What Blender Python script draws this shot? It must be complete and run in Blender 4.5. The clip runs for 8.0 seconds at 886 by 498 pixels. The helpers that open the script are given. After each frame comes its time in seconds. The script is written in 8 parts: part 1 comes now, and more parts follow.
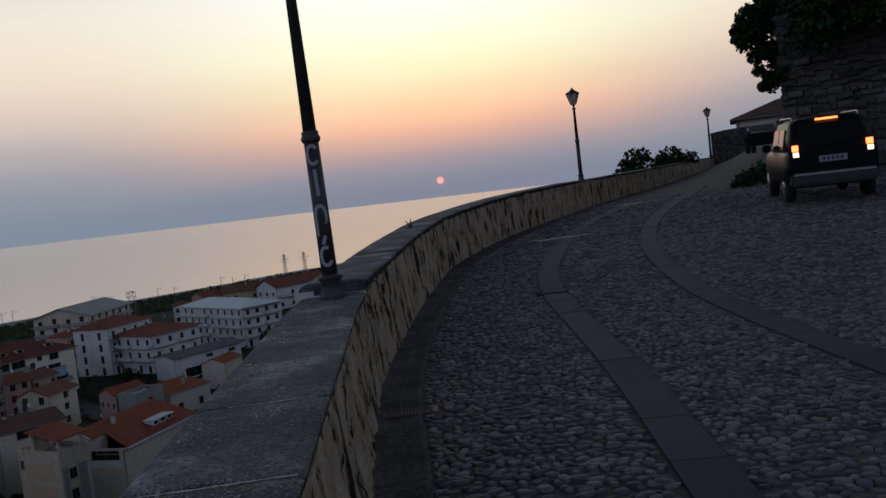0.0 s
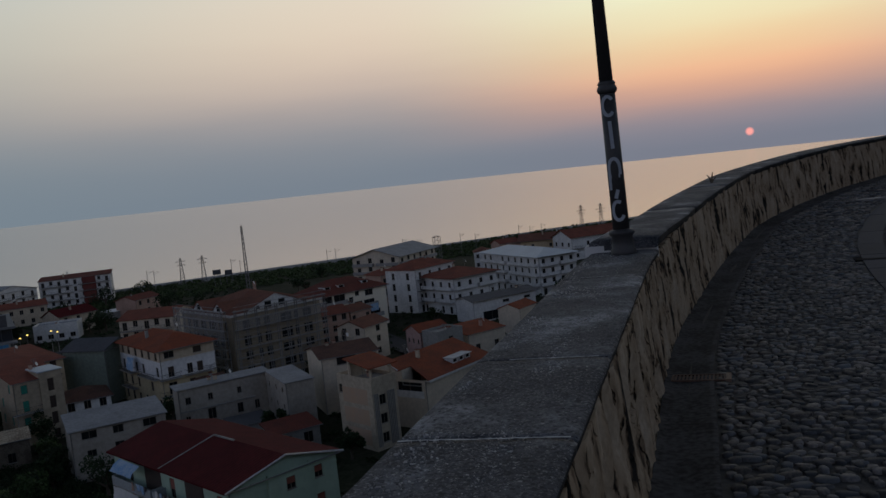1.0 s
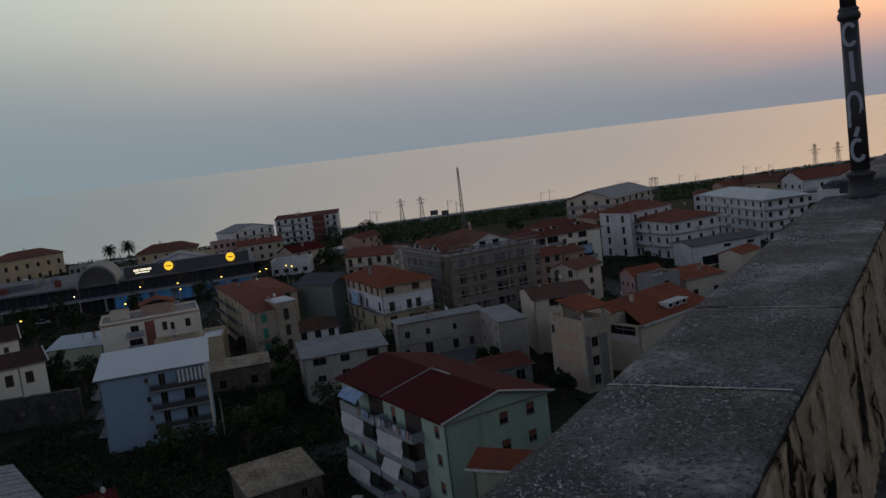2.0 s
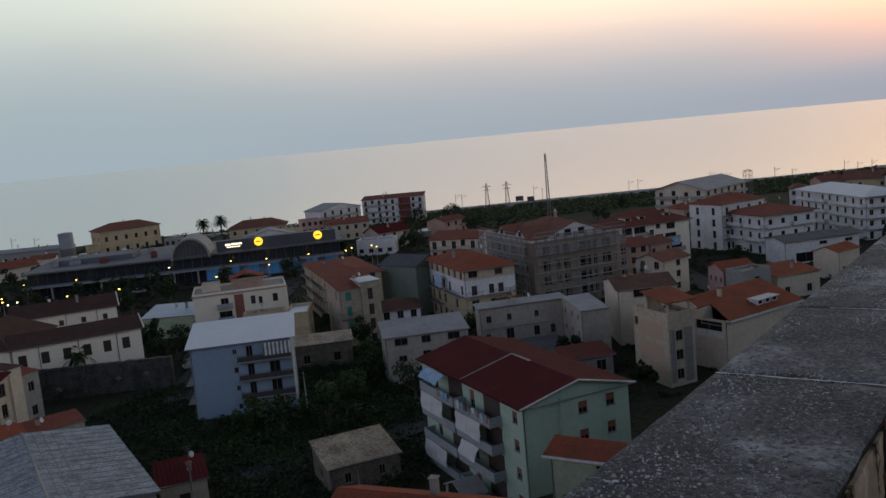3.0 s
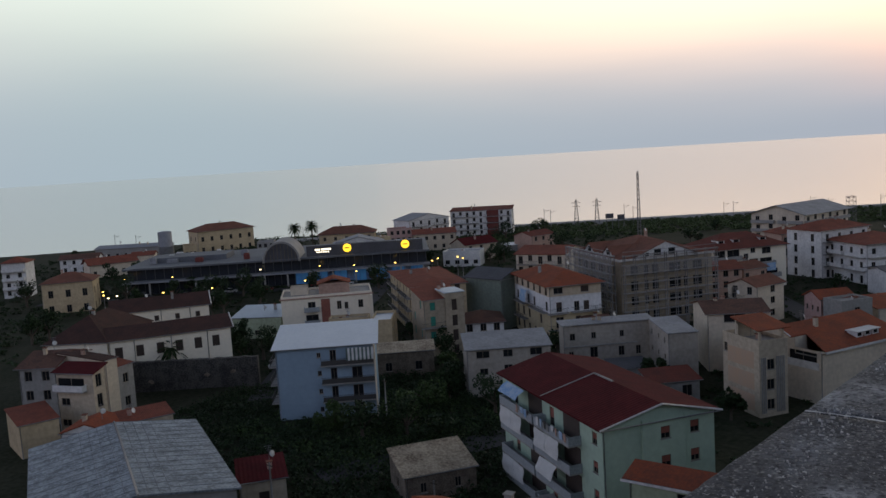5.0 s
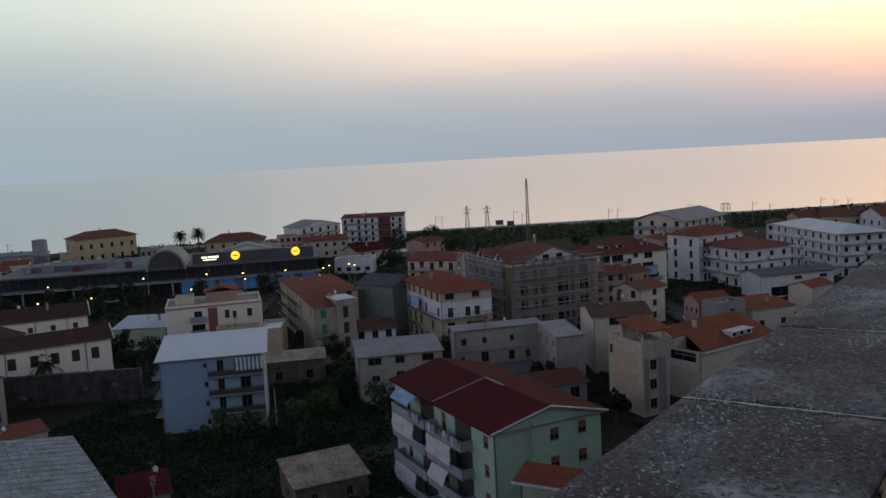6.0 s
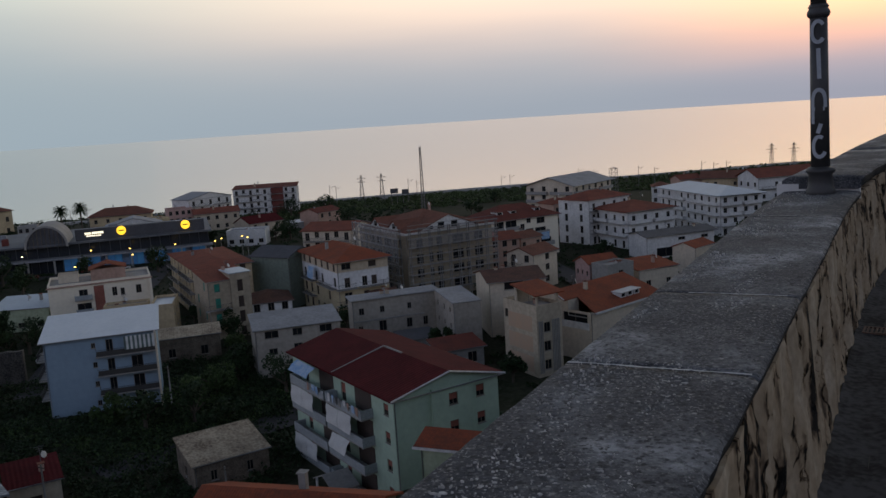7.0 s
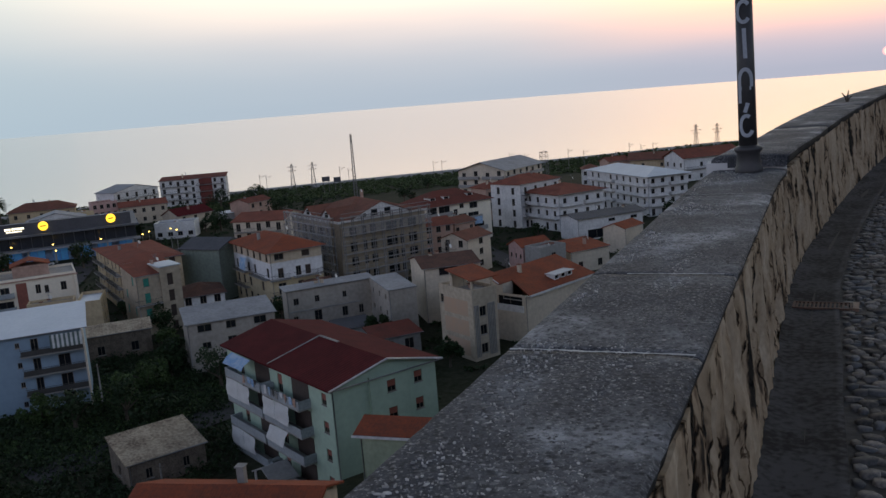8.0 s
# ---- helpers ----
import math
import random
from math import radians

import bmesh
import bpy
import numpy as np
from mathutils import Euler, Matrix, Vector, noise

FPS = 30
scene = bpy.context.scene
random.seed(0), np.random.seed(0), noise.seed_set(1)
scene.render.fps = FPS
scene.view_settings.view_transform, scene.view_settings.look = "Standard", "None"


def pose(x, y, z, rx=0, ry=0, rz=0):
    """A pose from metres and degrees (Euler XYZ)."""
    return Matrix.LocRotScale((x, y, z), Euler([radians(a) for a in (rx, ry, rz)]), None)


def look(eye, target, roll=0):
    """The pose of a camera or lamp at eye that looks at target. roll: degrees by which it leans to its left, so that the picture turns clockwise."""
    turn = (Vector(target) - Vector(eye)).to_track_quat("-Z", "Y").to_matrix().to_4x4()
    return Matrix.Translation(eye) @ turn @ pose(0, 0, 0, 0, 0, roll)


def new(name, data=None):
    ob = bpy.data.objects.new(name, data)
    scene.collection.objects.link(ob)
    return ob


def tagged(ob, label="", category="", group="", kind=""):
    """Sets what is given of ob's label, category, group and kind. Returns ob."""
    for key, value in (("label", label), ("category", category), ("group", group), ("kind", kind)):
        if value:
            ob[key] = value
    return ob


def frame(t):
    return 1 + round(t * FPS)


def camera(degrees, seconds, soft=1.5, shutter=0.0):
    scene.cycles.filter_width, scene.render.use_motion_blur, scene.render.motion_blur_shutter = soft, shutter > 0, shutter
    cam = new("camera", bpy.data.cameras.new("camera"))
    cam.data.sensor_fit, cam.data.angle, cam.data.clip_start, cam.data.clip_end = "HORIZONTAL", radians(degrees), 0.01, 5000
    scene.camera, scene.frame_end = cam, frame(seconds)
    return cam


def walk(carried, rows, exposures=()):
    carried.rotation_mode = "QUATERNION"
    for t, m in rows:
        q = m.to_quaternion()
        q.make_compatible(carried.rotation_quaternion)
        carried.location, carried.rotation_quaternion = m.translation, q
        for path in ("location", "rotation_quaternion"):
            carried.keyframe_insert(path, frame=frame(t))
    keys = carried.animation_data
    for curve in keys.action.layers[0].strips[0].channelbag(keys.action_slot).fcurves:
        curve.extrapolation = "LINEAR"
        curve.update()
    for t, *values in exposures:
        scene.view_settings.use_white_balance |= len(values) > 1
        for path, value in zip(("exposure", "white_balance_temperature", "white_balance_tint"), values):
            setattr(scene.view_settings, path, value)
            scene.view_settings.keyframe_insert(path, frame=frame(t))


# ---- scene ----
cam = camera(54.32, 8.0, soft=1.5)
# seconds, place, yaw, pitch, roll
PATH = [
    (0.0, 0.004, -0.122, 1.628, -3.68, -3.96, 6.62),
    (0.5, 0.003, -0.094, 1.646, 10.59, -5.24, 7.12),
    (1.0, 0.038, -0.023, 1.636, 16.00, -5.00, 6.02),
    (1.5, 0.087, -0.032, 1.634, 25.30, -6.33, 5.02),
    (2.0, 0.046, -0.030, 1.638, 30.17, -7.28, 6.86),
    (2.2, 0.027, -0.042, 1.635, 32.06, -6.91, 6.97),
    (3.3, 0.138, -0.537, 1.766, 37.37, -7.67, 4.86),
    (3.5, 0.164, -0.605, 1.783, 38.40, -6.86, 4.36),
    (4.0, 0.194, -0.739, 1.807, 39.32, -7.11, 3.29),
    (4.2, 0.180, -0.705, 1.794, 40.59, -7.13, 3.13),
    (5.3, 0.017, -0.123, 1.647, 42.01, -6.30, 3.50),
    (5.5, -0.003, -0.074, 1.606, 41.13, -6.35, 3.31),
    (6.0, -0.067, 0.111, 1.548, 34.84, -6.33, 3.07),
    (6.5, -0.015, -0.009, 1.592, 30.93, -6.85, 3.78),
    (7.0, -0.000, 0.000, 1.600, 27.79, -8.83, 3.58),
    (7.5, -0.037, 0.043, 1.575, 27.95, -9.21, 5.17),
    (8.0, -0.047, 0.074, 1.588, 23.21, -10.05, 4.41),
]
walk(cam, [(t, pose(x, y, z, 90 + pitch, roll, yaw)) for t, x, y, z, yaw, pitch, roll in PATH],
     exposures=[(0.0, -0.78, 6200, 12), (0.8, -1.04, 6350, 12), (1.5, -1.05, 6650, 12), (2.2, -0.55, 6900, 13), (3.4, -0.08, 6950, 15), (4.2, -0.03, 6900, 15), (5.4, 0.0, 6900, 15), (6.0, -0.15, 6850, 15), (6.5, -0.3, 6850, 15), (7.2, -0.12, 6800, 14), (8.0, 0.2, 6700, 13)])

# ---------------------------------------------------------------- sky and sun
SUN_AZ, SUN_EL = radians(-3.57), radians(0.6)      # azimuth from +y towards -x
SUN_DIR = Vector((-math.sin(SUN_AZ) * math.cos(SUN_EL), math.cos(SUN_AZ) * math.cos(SUN_EL), math.sin(SUN_EL)))


def lin(r, g, b):
    return tuple((c / 255 / 12.92) if c < 10 else ((c / 255 + 0.055) / 1.055) ** 2.4 for c in (r, g, b)) + (1.0,)


def ramp(nodes, stops):
    n = nodes.new("ShaderNodeValToRGB")
    n.color_ramp.interpolation = "B_SPLINE"
    e = n.color_ramp.elements
    while len(e) < len(stops):
        e.new(0.5)
    for el, (p, c) in zip(e, stops):
        el.position, el.color = p, c
    return n


def make_world():
    w = bpy.data.worlds.new("dusk_sky")
    scene.world = w
    w.use_nodes = True
    nt = w.node_tree
    N, L = nt.nodes, nt.links
    N.clear()
    out = N.new("ShaderNodeOutputWorld")
    bg = N.new("ShaderNodeBackground")
    tc = N.new("ShaderNodeTexCoord")
    sep = N.new("ShaderNodeSeparateXYZ")
    L.new(tc.outputs["Generated"], sep.inputs[0])

    def m(op, a, b=None, clamp=False):
        n = N.new("ShaderNodeMath")
        n.operation, n.use_clamp = op, clamp
        for i, v in enumerate((a, b)):
            if v is None:
                continue
            if isinstance(v, (int, float)):
                n.inputs[i].default_value = v
            else:
                L.new(v, n.inputs[i])
        return n.outputs[0]

    # elevation in degrees over 40, bent a little by drifting haze
    elev = m("MULTIPLY", m("ARCSINE", sep.outputs["Z"]), 180 / math.pi / 40)
    mp = N.new("ShaderNodeMapping")
    mp.inputs["Scale"].default_value = (1.2, 1.2, 9)
    L.new(tc.outputs["Generated"], mp.inputs["Vector"])
    haze = N.new("ShaderNodeTexNoise")
    haze.inputs["Scale"].default_value, haze.inputs["Detail"].default_value = 2.0, 3.0
    L.new(mp.outputs[0], haze.inputs["Vector"])
    elev = m("ADD", elev, m("MULTIPLY", m("SUBTRACT", haze.outputs[0], 0.5), 0.035))
    # nearness to the sun, by azimuth
    dot = N.new("ShaderNodeVectorMath")
    dot.operation = "DOT_PRODUCT"
    flat = N.new("ShaderNodeVectorMath")
    flat.operation = "MULTIPLY"
    flat.inputs[1].default_value = (1, 1, 0)
    L.new(tc.outputs["Generated"], flat.inputs[0])
    nrm = N.new("ShaderNodeVectorMath")
    nrm.operation = "NORMALIZE"
    L.new(flat.outputs[0], nrm.inputs[0])
    L.new(nrm.outputs[0], dot.inputs[0])
    dot.inputs[1].default_value = (SUN_DIR.x, SUN_DIR.y, 0)
    az = m("MULTIPLY", m("ARCCOSINE", dot.outputs["Value"]), 180 / math.pi / 70, True)
    near = ramp(N, SKY_NEAR)
    mid = ramp(N, SKY_MID)
    away = ramp(N, SKY_AWAY)
    for r in (near, mid, away):
        L.new(elev, r.inputs[0])

    def mix(f, a, b):
        n = N.new("ShaderNodeMix")
        n.data_type = "RGBA"
        L.new(f, n.inputs["Factor"])
        L.new(a, n.inputs["A"])
        L.new(b, n.inputs["B"])
        return n.outputs["Result"]

    f1 = N.new("ShaderNodeMapRange")
    f1.interpolation_type = "SMOOTHSTEP"
    f1.inputs["From Min"].default_value, f1.inputs["From Max"].default_value = 0.02, 0.36
    L.new(az, f1.inputs["Value"])
    f2 = N.new("ShaderNodeMapRange")
    f2.interpolation_type = "SMOOTHSTEP"
    f2.inputs["From Min"].default_value, f2.inputs["From Max"].default_value = 0.3, 0.95
    L.new(az, f2.inputs["Value"])
    col = mix(f2.outputs[0], mix(f1.outputs[0], near.outputs[0], mid.outputs[0]), away.outputs[0])
    back = ramp(N, SKY_BACK)
    L.new(elev, back.inputs[0])
    f3 = N.new("ShaderNodeMapRange")
    f3.interpolation_type = "SMOOTHSTEP"
    f3.inputs["From Min"].default_value, f3.inputs["From Max"].default_value = 62, 125
    L.new(m("MULTIPLY", m("ARCCOSINE", dot.outputs["Value"]), 180 / math.pi), f3.inputs["Value"])
    col = mix(f3.outputs[0], col, back.outputs[0])
    # the clear sky higher up
    sky = N.new("ShaderNodeTexSky")
    sky.sky_type, sky.sun_disc = "NISHITA", False
    sky.sun_elevation, sky.sun_rotation = max(SUN_EL, radians(1.5)), -SUN_AZ
    sk = N.new("ShaderNodeMix")
    sk.data_type, sk.blend_type = "RGBA", "MULTIPLY"
    sk.inputs["Factor"].default_value = 1
    L.new(sky.outputs[0], sk.inputs["A"])
    sk.inputs["B"].default_value = (SKY_TOP, SKY_TOP, SKY_TOP, 1)
    up = N.new("ShaderNodeMapRange")
    up.interpolation_type = "SMOOTHSTEP"
    up.inputs["From Min"].default_value, up.inputs["From Max"].default_value = 0.55, 1.3
    L.new(elev, up.inputs["Value"])
    col = mix(up.outputs[0], col, sk.outputs["Result"])
    # the hazy red disc of the sun
    d3 = N.new("ShaderNodeVectorMath")
    d3.operation = "DOT_PRODUCT"
    L.new(tc.outputs["Generated"], d3.inputs[0])
    d3.inputs[1].default_value = SUN_DIR
    disc = N.new("ShaderNodeMapRange")
    disc.interpolation_type = "SMOOTHSTEP"
    disc.inputs["From Min"].default_value, disc.inputs["From Max"].default_value = math.cos(radians(0.30)), math.cos(radians(0.06))
    L.new(d3.outputs["Value"], disc.inputs["Value"])
    glow = N.new("ShaderNodeRGB")
    glow.outputs[0].default_value = (1.25, 0.46, 0.40, 1)
    col = mix(disc.outputs[0], col, glow.outputs[0])
    L.new(col, bg.inputs["Color"])
    bg.inputs["Strength"].default_value = SKY_POWER
    L.new(bg.outputs[0], out.inputs[0])


SKY_POWER, SKY_TOP = 1.8, 0.034
SKY_NEAR = [(0.0, lin(124, 130, 144)), (0.05, lin(150, 146, 156)), (0.11, lin(255, 186, 146)), (0.19, (1.2, 0.84, 0.46, 1)), (0.32, (1.35, 1.28, 1.0, 1)), (0.6, lin(193, 204, 218))]
SKY_MID = [(0.0, lin(124, 136, 148)), (0.08, lin(143, 149, 156)), (0.15, lin(208, 188, 175)), (0.24, lin(245, 225, 198)), (0.36, lin(238, 234, 216)), (0.6, lin(152, 171, 196))]
SKY_AWAY = [(0.0, lin(125, 142, 152)), (0.10, lin(129, 146, 154)), (0.18, lin(150, 162, 163)), (0.28, lin(184, 197, 188)), (0.4, lin(176, 192, 198)), (0.6, lin(119, 141, 175))]
SKY_BACK = [(0.0, lin(127, 128, 141)), (0.12, lin(164, 160, 168)), (0.25, lin(173, 172, 184)), (0.45, lin(154, 166, 190)), (0.6, lin(133, 154, 190))]
make_world()

sun = new("sun", bpy.data.lights.new("sun", "SUN"))
sun.data.energy, sun.data.angle, sun.data.color = 0.05, radians(100), (1.0, 0.55, 0.4)
sun.matrix_world = look(SUN_DIR * 50, (0, 0, 0))

# ---------------------------------------------------------------- materials


def material(name, base, other=None, rough=0.8, metal=0.0, scale=1.0, fine=12.0, amount=0.5, bump=0.3, depth=0.02, spec=0.5, per_object=0.0, island=False, tint=None):
    """Two scales of mottling between base and other, with a fine relief."""
    mt = bpy.data.materials.new(name)
    mt.use_nodes = True
    nt = mt.node_tree
    N, L = nt.nodes, nt.links
    b = N["Principled BSDF"]
    other = other or tuple(c * 0.6 for c in base)
    tc = N.new("ShaderNodeTexCoord")
    n1, n2 = N.new("ShaderNodeTexNoise"), N.new("ShaderNodeTexNoise")
    n1.inputs["Scale"].default_value, n1.inputs["Detail"].default_value, n1.inputs["Roughness"].default_value = scale, 4, 0.6
    n2.inputs["Scale"].default_value, n2.inputs["Detail"].default_value = fine, 5
    for n in (n1, n2):
        L.new(tc.outputs["Object"], n.inputs["Vector"])
    add = N.new("ShaderNodeMath")
    add.operation = "ADD"
    L.new(n1.outputs[0], add.inputs[0])
    L.new(n2.outputs[0], add.inputs[1])
    mr = N.new("ShaderNodeMapRange")
    mr.inputs["From Min"].default_value, mr.inputs["From Max"].default_value = 1.0 - 0.5 * (1.2 - amount), 1.0 + 0.5 * (1.2 - amount)
    L.new(add.outputs[0], mr.inputs["Value"])
    mx = N.new("ShaderNodeMix")
    mx.data_type = "RGBA"
    mx.inputs["A"].default_value, mx.inputs["B"].default_value = (*base, 1), (*other, 1)
    L.new(mr.outputs[0], mx.inputs["Factor"])
    col = mx.outputs["Result"]
    if per_object or island:
        hs = N.new("ShaderNodeHueSaturation")
        src = N.new("ShaderNodeNewGeometry").outputs["Random Per Island"] if island else N.new("ShaderNodeObjectInfo").outputs["Random"]
        v = N.new("ShaderNodeMapRange")
        k = per_object or 0.35
        v.inputs["To Min"].default_value, v.inputs["To Max"].default_value = 1 - k, 1 + k
        L.new(src, v.inputs["Value"])
        if tint:
            sc = N.new("ShaderNodeMath")
            sc.operation = "MULTIPLY"
            sc.inputs[1].default_value = 37.0
            fr = N.new("ShaderNodeMath")
            fr.operation = "FRACT"
            L.new(src, sc.inputs[0])
            L.new(sc.outputs[0], fr.inputs[0])
            tm = N.new("ShaderNodeMix")
            tm.data_type = "RGBA"
            tm.inputs["B"].default_value = (*tint, 1)
            L.new(fr.outputs[0], tm.inputs["Factor"])
            L.new(col, tm.inputs["A"])
            col = tm.outputs["Result"]
        L.new(v.outputs[0], hs.inputs["Value"])
        L.new(col, hs.inputs["Color"])
        col = hs.outputs[0]
    L.new(col, b.inputs["Base Color"])
    b.inputs["Roughness"].default_value, b.inputs["Metallic"].default_value = rough, metal
    b.inputs["Specular IOR Level"].default_value = spec
    if bump:
        bp = N.new("ShaderNodeBump")
        bp.inputs["Strength"].default_value, bp.inputs["Distance"].default_value = bump, depth
        L.new(n2.outputs[0], bp.inputs["Height"])
        L.new(bp.outputs[0], b.inputs["Normal"])
    return mt


def tile_material(name, base, other, pitch=0.24):
    """Rows of clay tiles: channels down the slope, weathered patches."""
    mt = material(name, base, other, rough=0.85, scale=0.35, fine=3.0, amount=0.75, bump=0.0, spec=0.05)
    nt = mt.node_tree
    N, L = nt.nodes, nt.links
    b = N["Principled BSDF"]
    uv = N.new("ShaderNodeTexCoord")
    wv = N.new("ShaderNodeTexWave")
    wv.inputs["Scale"].default_value, wv.inputs["Distortion"].default_value = 0.314 / pitch, 0.3
    L.new(uv.outputs["UV"], wv.inputs["Vector"])
    bp = N.new("ShaderNodeBump")
    bp.inputs["Strength"].default_value, bp.inputs["Distance"].default_value = 0.6, 0.05
    L.new(wv.outputs["Fac"], bp.inputs["Height"])
    L.new(bp.outputs[0], b.inputs["Normal"])
    return mt


def emitter(name, color, power):
    mt = bpy.data.materials.new(name)
    mt.use_nodes = True
    b = mt.node_tree.nodes["Principled BSDF"]
    b.inputs["Base Color"].default_value = (*color, 1)
    b.inputs["Emission Color"].default_value, b.inputs["Emission Strength"].default_value = (*color, 1), power
    return mt


def plaster(name, c, k=0.62):
    return material(name, c, tuple(v * k for v in c), rough=0.9, scale=0.25, fine=1.6, amount=0.55, bump=0.15, spec=0.2)


M = {}
M["cream"] = plaster("cream_plaster", (0.66, 0.57, 0.45), 0.7)
M["palecream"] = plaster("pale_cream_plaster", (0.82, 0.74, 0.60), 0.85)
M["white"] = plaster("white_plaster", (0.74, 0.73, 0.71))
M["green"] = plaster("pale_green_plaster", (0.40, 0.52, 0.41), 0.8)
M["blue"] = plaster("pale_blue_plaster", (0.25, 0.34, 0.42), 0.85)
M["yellow"] = plaster("yellow_plaster", (0.56, 0.44, 0.28))
M["tan"] = plaster("tan_plaster", (0.42, 0.35, 0.26))
M["beige"] = plaster("beige_plaster", (0.55, 0.46, 0.35))
M["pink"] = plaster("pink_plaster", (0.55, 0.36, 0.32))
M["salmon"] = plaster("salmon_plaster", (0.50, 0.33, 0.26))
M["grey"] = plaster("grey_plaster", (0.34, 0.33, 0.31))
M["darkgreen"] = plaster("dull_green_plaster", (0.20, 0.24, 0.20))
M["red"] = plaster("red_plaster", (0.20, 0.06, 0.05))
M["palegreen"] = plaster("mint_plaster", (0.46, 0.52, 0.36))
M["drab"] = plaster("drab_plaster", (0.40, 0.36, 0.31))


def banded(name, bands, top):
    """Plaster painted in storeys: (upper edge, colour) from the ground up."""
    mt = plaster(name, (0.9, 0.9, 0.9), 0.68)
    N, L = mt.node_tree.nodes, mt.node_tree.links
    b = N["Principled BSDF"]
    was = b.inputs["Base Color"].links[0].from_socket
    tc, sep, sc, mx, cr = N.new("ShaderNodeTexCoord"), N.new("ShaderNodeSeparateXYZ"), N.new("ShaderNodeMath"), N.new("ShaderNodeMix"), N.new("ShaderNodeValToRGB")
    L.new(tc.outputs["Object"], sep.inputs[0])
    sc.operation, sc.inputs[1].default_value = "DIVIDE", top
    L.new(sep.outputs["Z"], sc.inputs[0])
    cr.color_ramp.interpolation = "CONSTANT"
    e = cr.color_ramp.elements
    while len(e) < len(bands):
        e.new(0.5)
    low = 0.0
    for el, (z, c) in zip(e, bands):
        el.position, el.color = low, (*c, 1)
        low = z / top
    L.new(sc.outputs[0], cr.inputs[0])
    mx.data_type, mx.blend_type = "RGBA", "MULTIPLY"
    mx.inputs["Factor"].default_value = 1
    L.new(was, mx.inputs["A"])
    L.new(cr.outputs[0], mx.inputs["B"])
    L.new(mx.outputs["Result"], b.inputs["Base Color"])
    return mt


M["banded"] = banded("storey_banded_plaster", [(6.9, (0.62, 0.51, 0.33)), (10.2, (0.85, 0.84, 0.84)), (14, (0.66, 0.54, 0.40))], 14.0)
M["stonewall"] = material("old_rubble", (0.085, 0.078, 0.068), (0.028, 0.026, 0.024), rough=0.95, scale=0.5, fine=4, amount=0.9, bump=0.8, depth=0.1)
M["terracotta"] = tile_material("terracotta_tiles", (0.27, 0.088, 0.058), (0.17, 0.065, 0.048))
M["orange"] = tile_material("orange_tiles", (0.32, 0.088, 0.045), (0.20, 0.07, 0.045))
M["oldtile"] = tile_material("old_brown_tiles", (0.17, 0.09, 0.065), (0.10, 0.06, 0.05))
M["darkred"] = tile_material("dark_red_sheet", (0.105, 0.015, 0.017), (0.07, 0.011, 0.013), 0.5)
M["darktile"] = tile_material("dark_brown_tiles", (0.095, 0.05, 0.042), (0.06, 0.04, 0.035))
M["stonetile"] = tile_material("lichened_tiles", (0.56, 0.46, 0.33), (0.20, 0.15, 0.11), 0.35)
M["paleroof"] = material("pale_roof_sheet", (0.62, 0.66, 0.70), (0.50, 0.55, 0.6), rough=0.5, scale=0.2, fine=2, bump=0.1)
M["greyroof"] = material("grey_roof_sheet", (0.29, 0.33, 0.36), (0.10, 0.115, 0.13), rough=0.65, scale=0.55, fine=3, amount=0.85, bump=0.15)
M["darkflat"] = material("bitumen", (0.09, 0.09, 0.10), (0.05, 0.05, 0.055), scale=0.3, fine=2)
M["concrete"] = material("concrete_slab", (0.34, 0.33, 0.31), (0.22, 0.21, 0.20), scale=0.5, fine=3)
M["pane"] = material("window_glass_dark", (0.015, 0.017, 0.02), rough=0.25, bump=0, spec=0.3)
M["frame"] = material("window_frame_paint", (0.22, 0.18, 0.14), rough=0.6, bump=0, per_object=0.5)
M["shutter_brown"] = material("brown_shutter", (0.06, 0.042, 0.034), rough=0.7, fine=8)
M["shutter_red"] = material("faded_red_shutter", (0.30, 0.10, 0.07), rough=0.7, fine=8)
M["shutter_green"] = material("teal_shutter", (0.03, 0.26, 0.20), rough=0.7, fine=8)
M["shutter_white"] = material("white_shutter", (0.55, 0.55, 0.55), rough=0.7, fine=8)
M["shutter_green_dull"] = material("grey_green_blind", (0.12, 0.16, 0.15), rough=0.9, fine=8)
M["rail"] = material("iron_railing", (0.06, 0.055, 0.05), rough=0.6, fine=20)
M["awning"] = material("white_awning_cloth", (0.62, 0.62, 0.60), (0.48, 0.48, 0.47), rough=0.9)
M["awning_blue"] = material("blue_awning_cloth", (0.16, 0.32, 0.55), (0.4, 0.5, 0.6), rough=0.9, amount=0.9)
M["steel"] = material("galvanised_steel", (0.30, 0.30, 0.31), rough=0.5, metal=0.7, fine=20)
M["leaf"] = material("foliage", (0.030, 0.053, 0.019), (0.014, 0.027, 0.010), rough=0.7, bump=0, spec=0.2, island=True)
M["leaf_light"] = material("young_foliage", (0.065, 0.105, 0.032), (0.032, 0.055, 0.018), rough=0.7, bump=0, spec=0.2, island=True)
M["bark"] = material("bark", (0.09, 0.07, 0.05), rough=0.95, fine=20, bump=0.6)
M["lamp_glow"] = emitter("warm_lamp_glow", (1.0, 0.66, 0.14), 6.0)
M["lamp_white"] = emitter("white_lamp_glow", (1.0, 0.86, 0.5), 6.0)
M["sign_glow"] = emitter("yellow_sign_glow", (1.0, 0.62, 0.04), 1.6)
M["sign_white"] = emitter("white_sign_glow", (1.0, 0.93, 0.7), 2.0)
M["tail_red"] = emitter("tail_light_glow", (1.0, 0.20, 0.05), 6.0)
M["tail_white"] = emitter("reversing_light_glow", (1.0, 0.72, 0.45), 5.0)
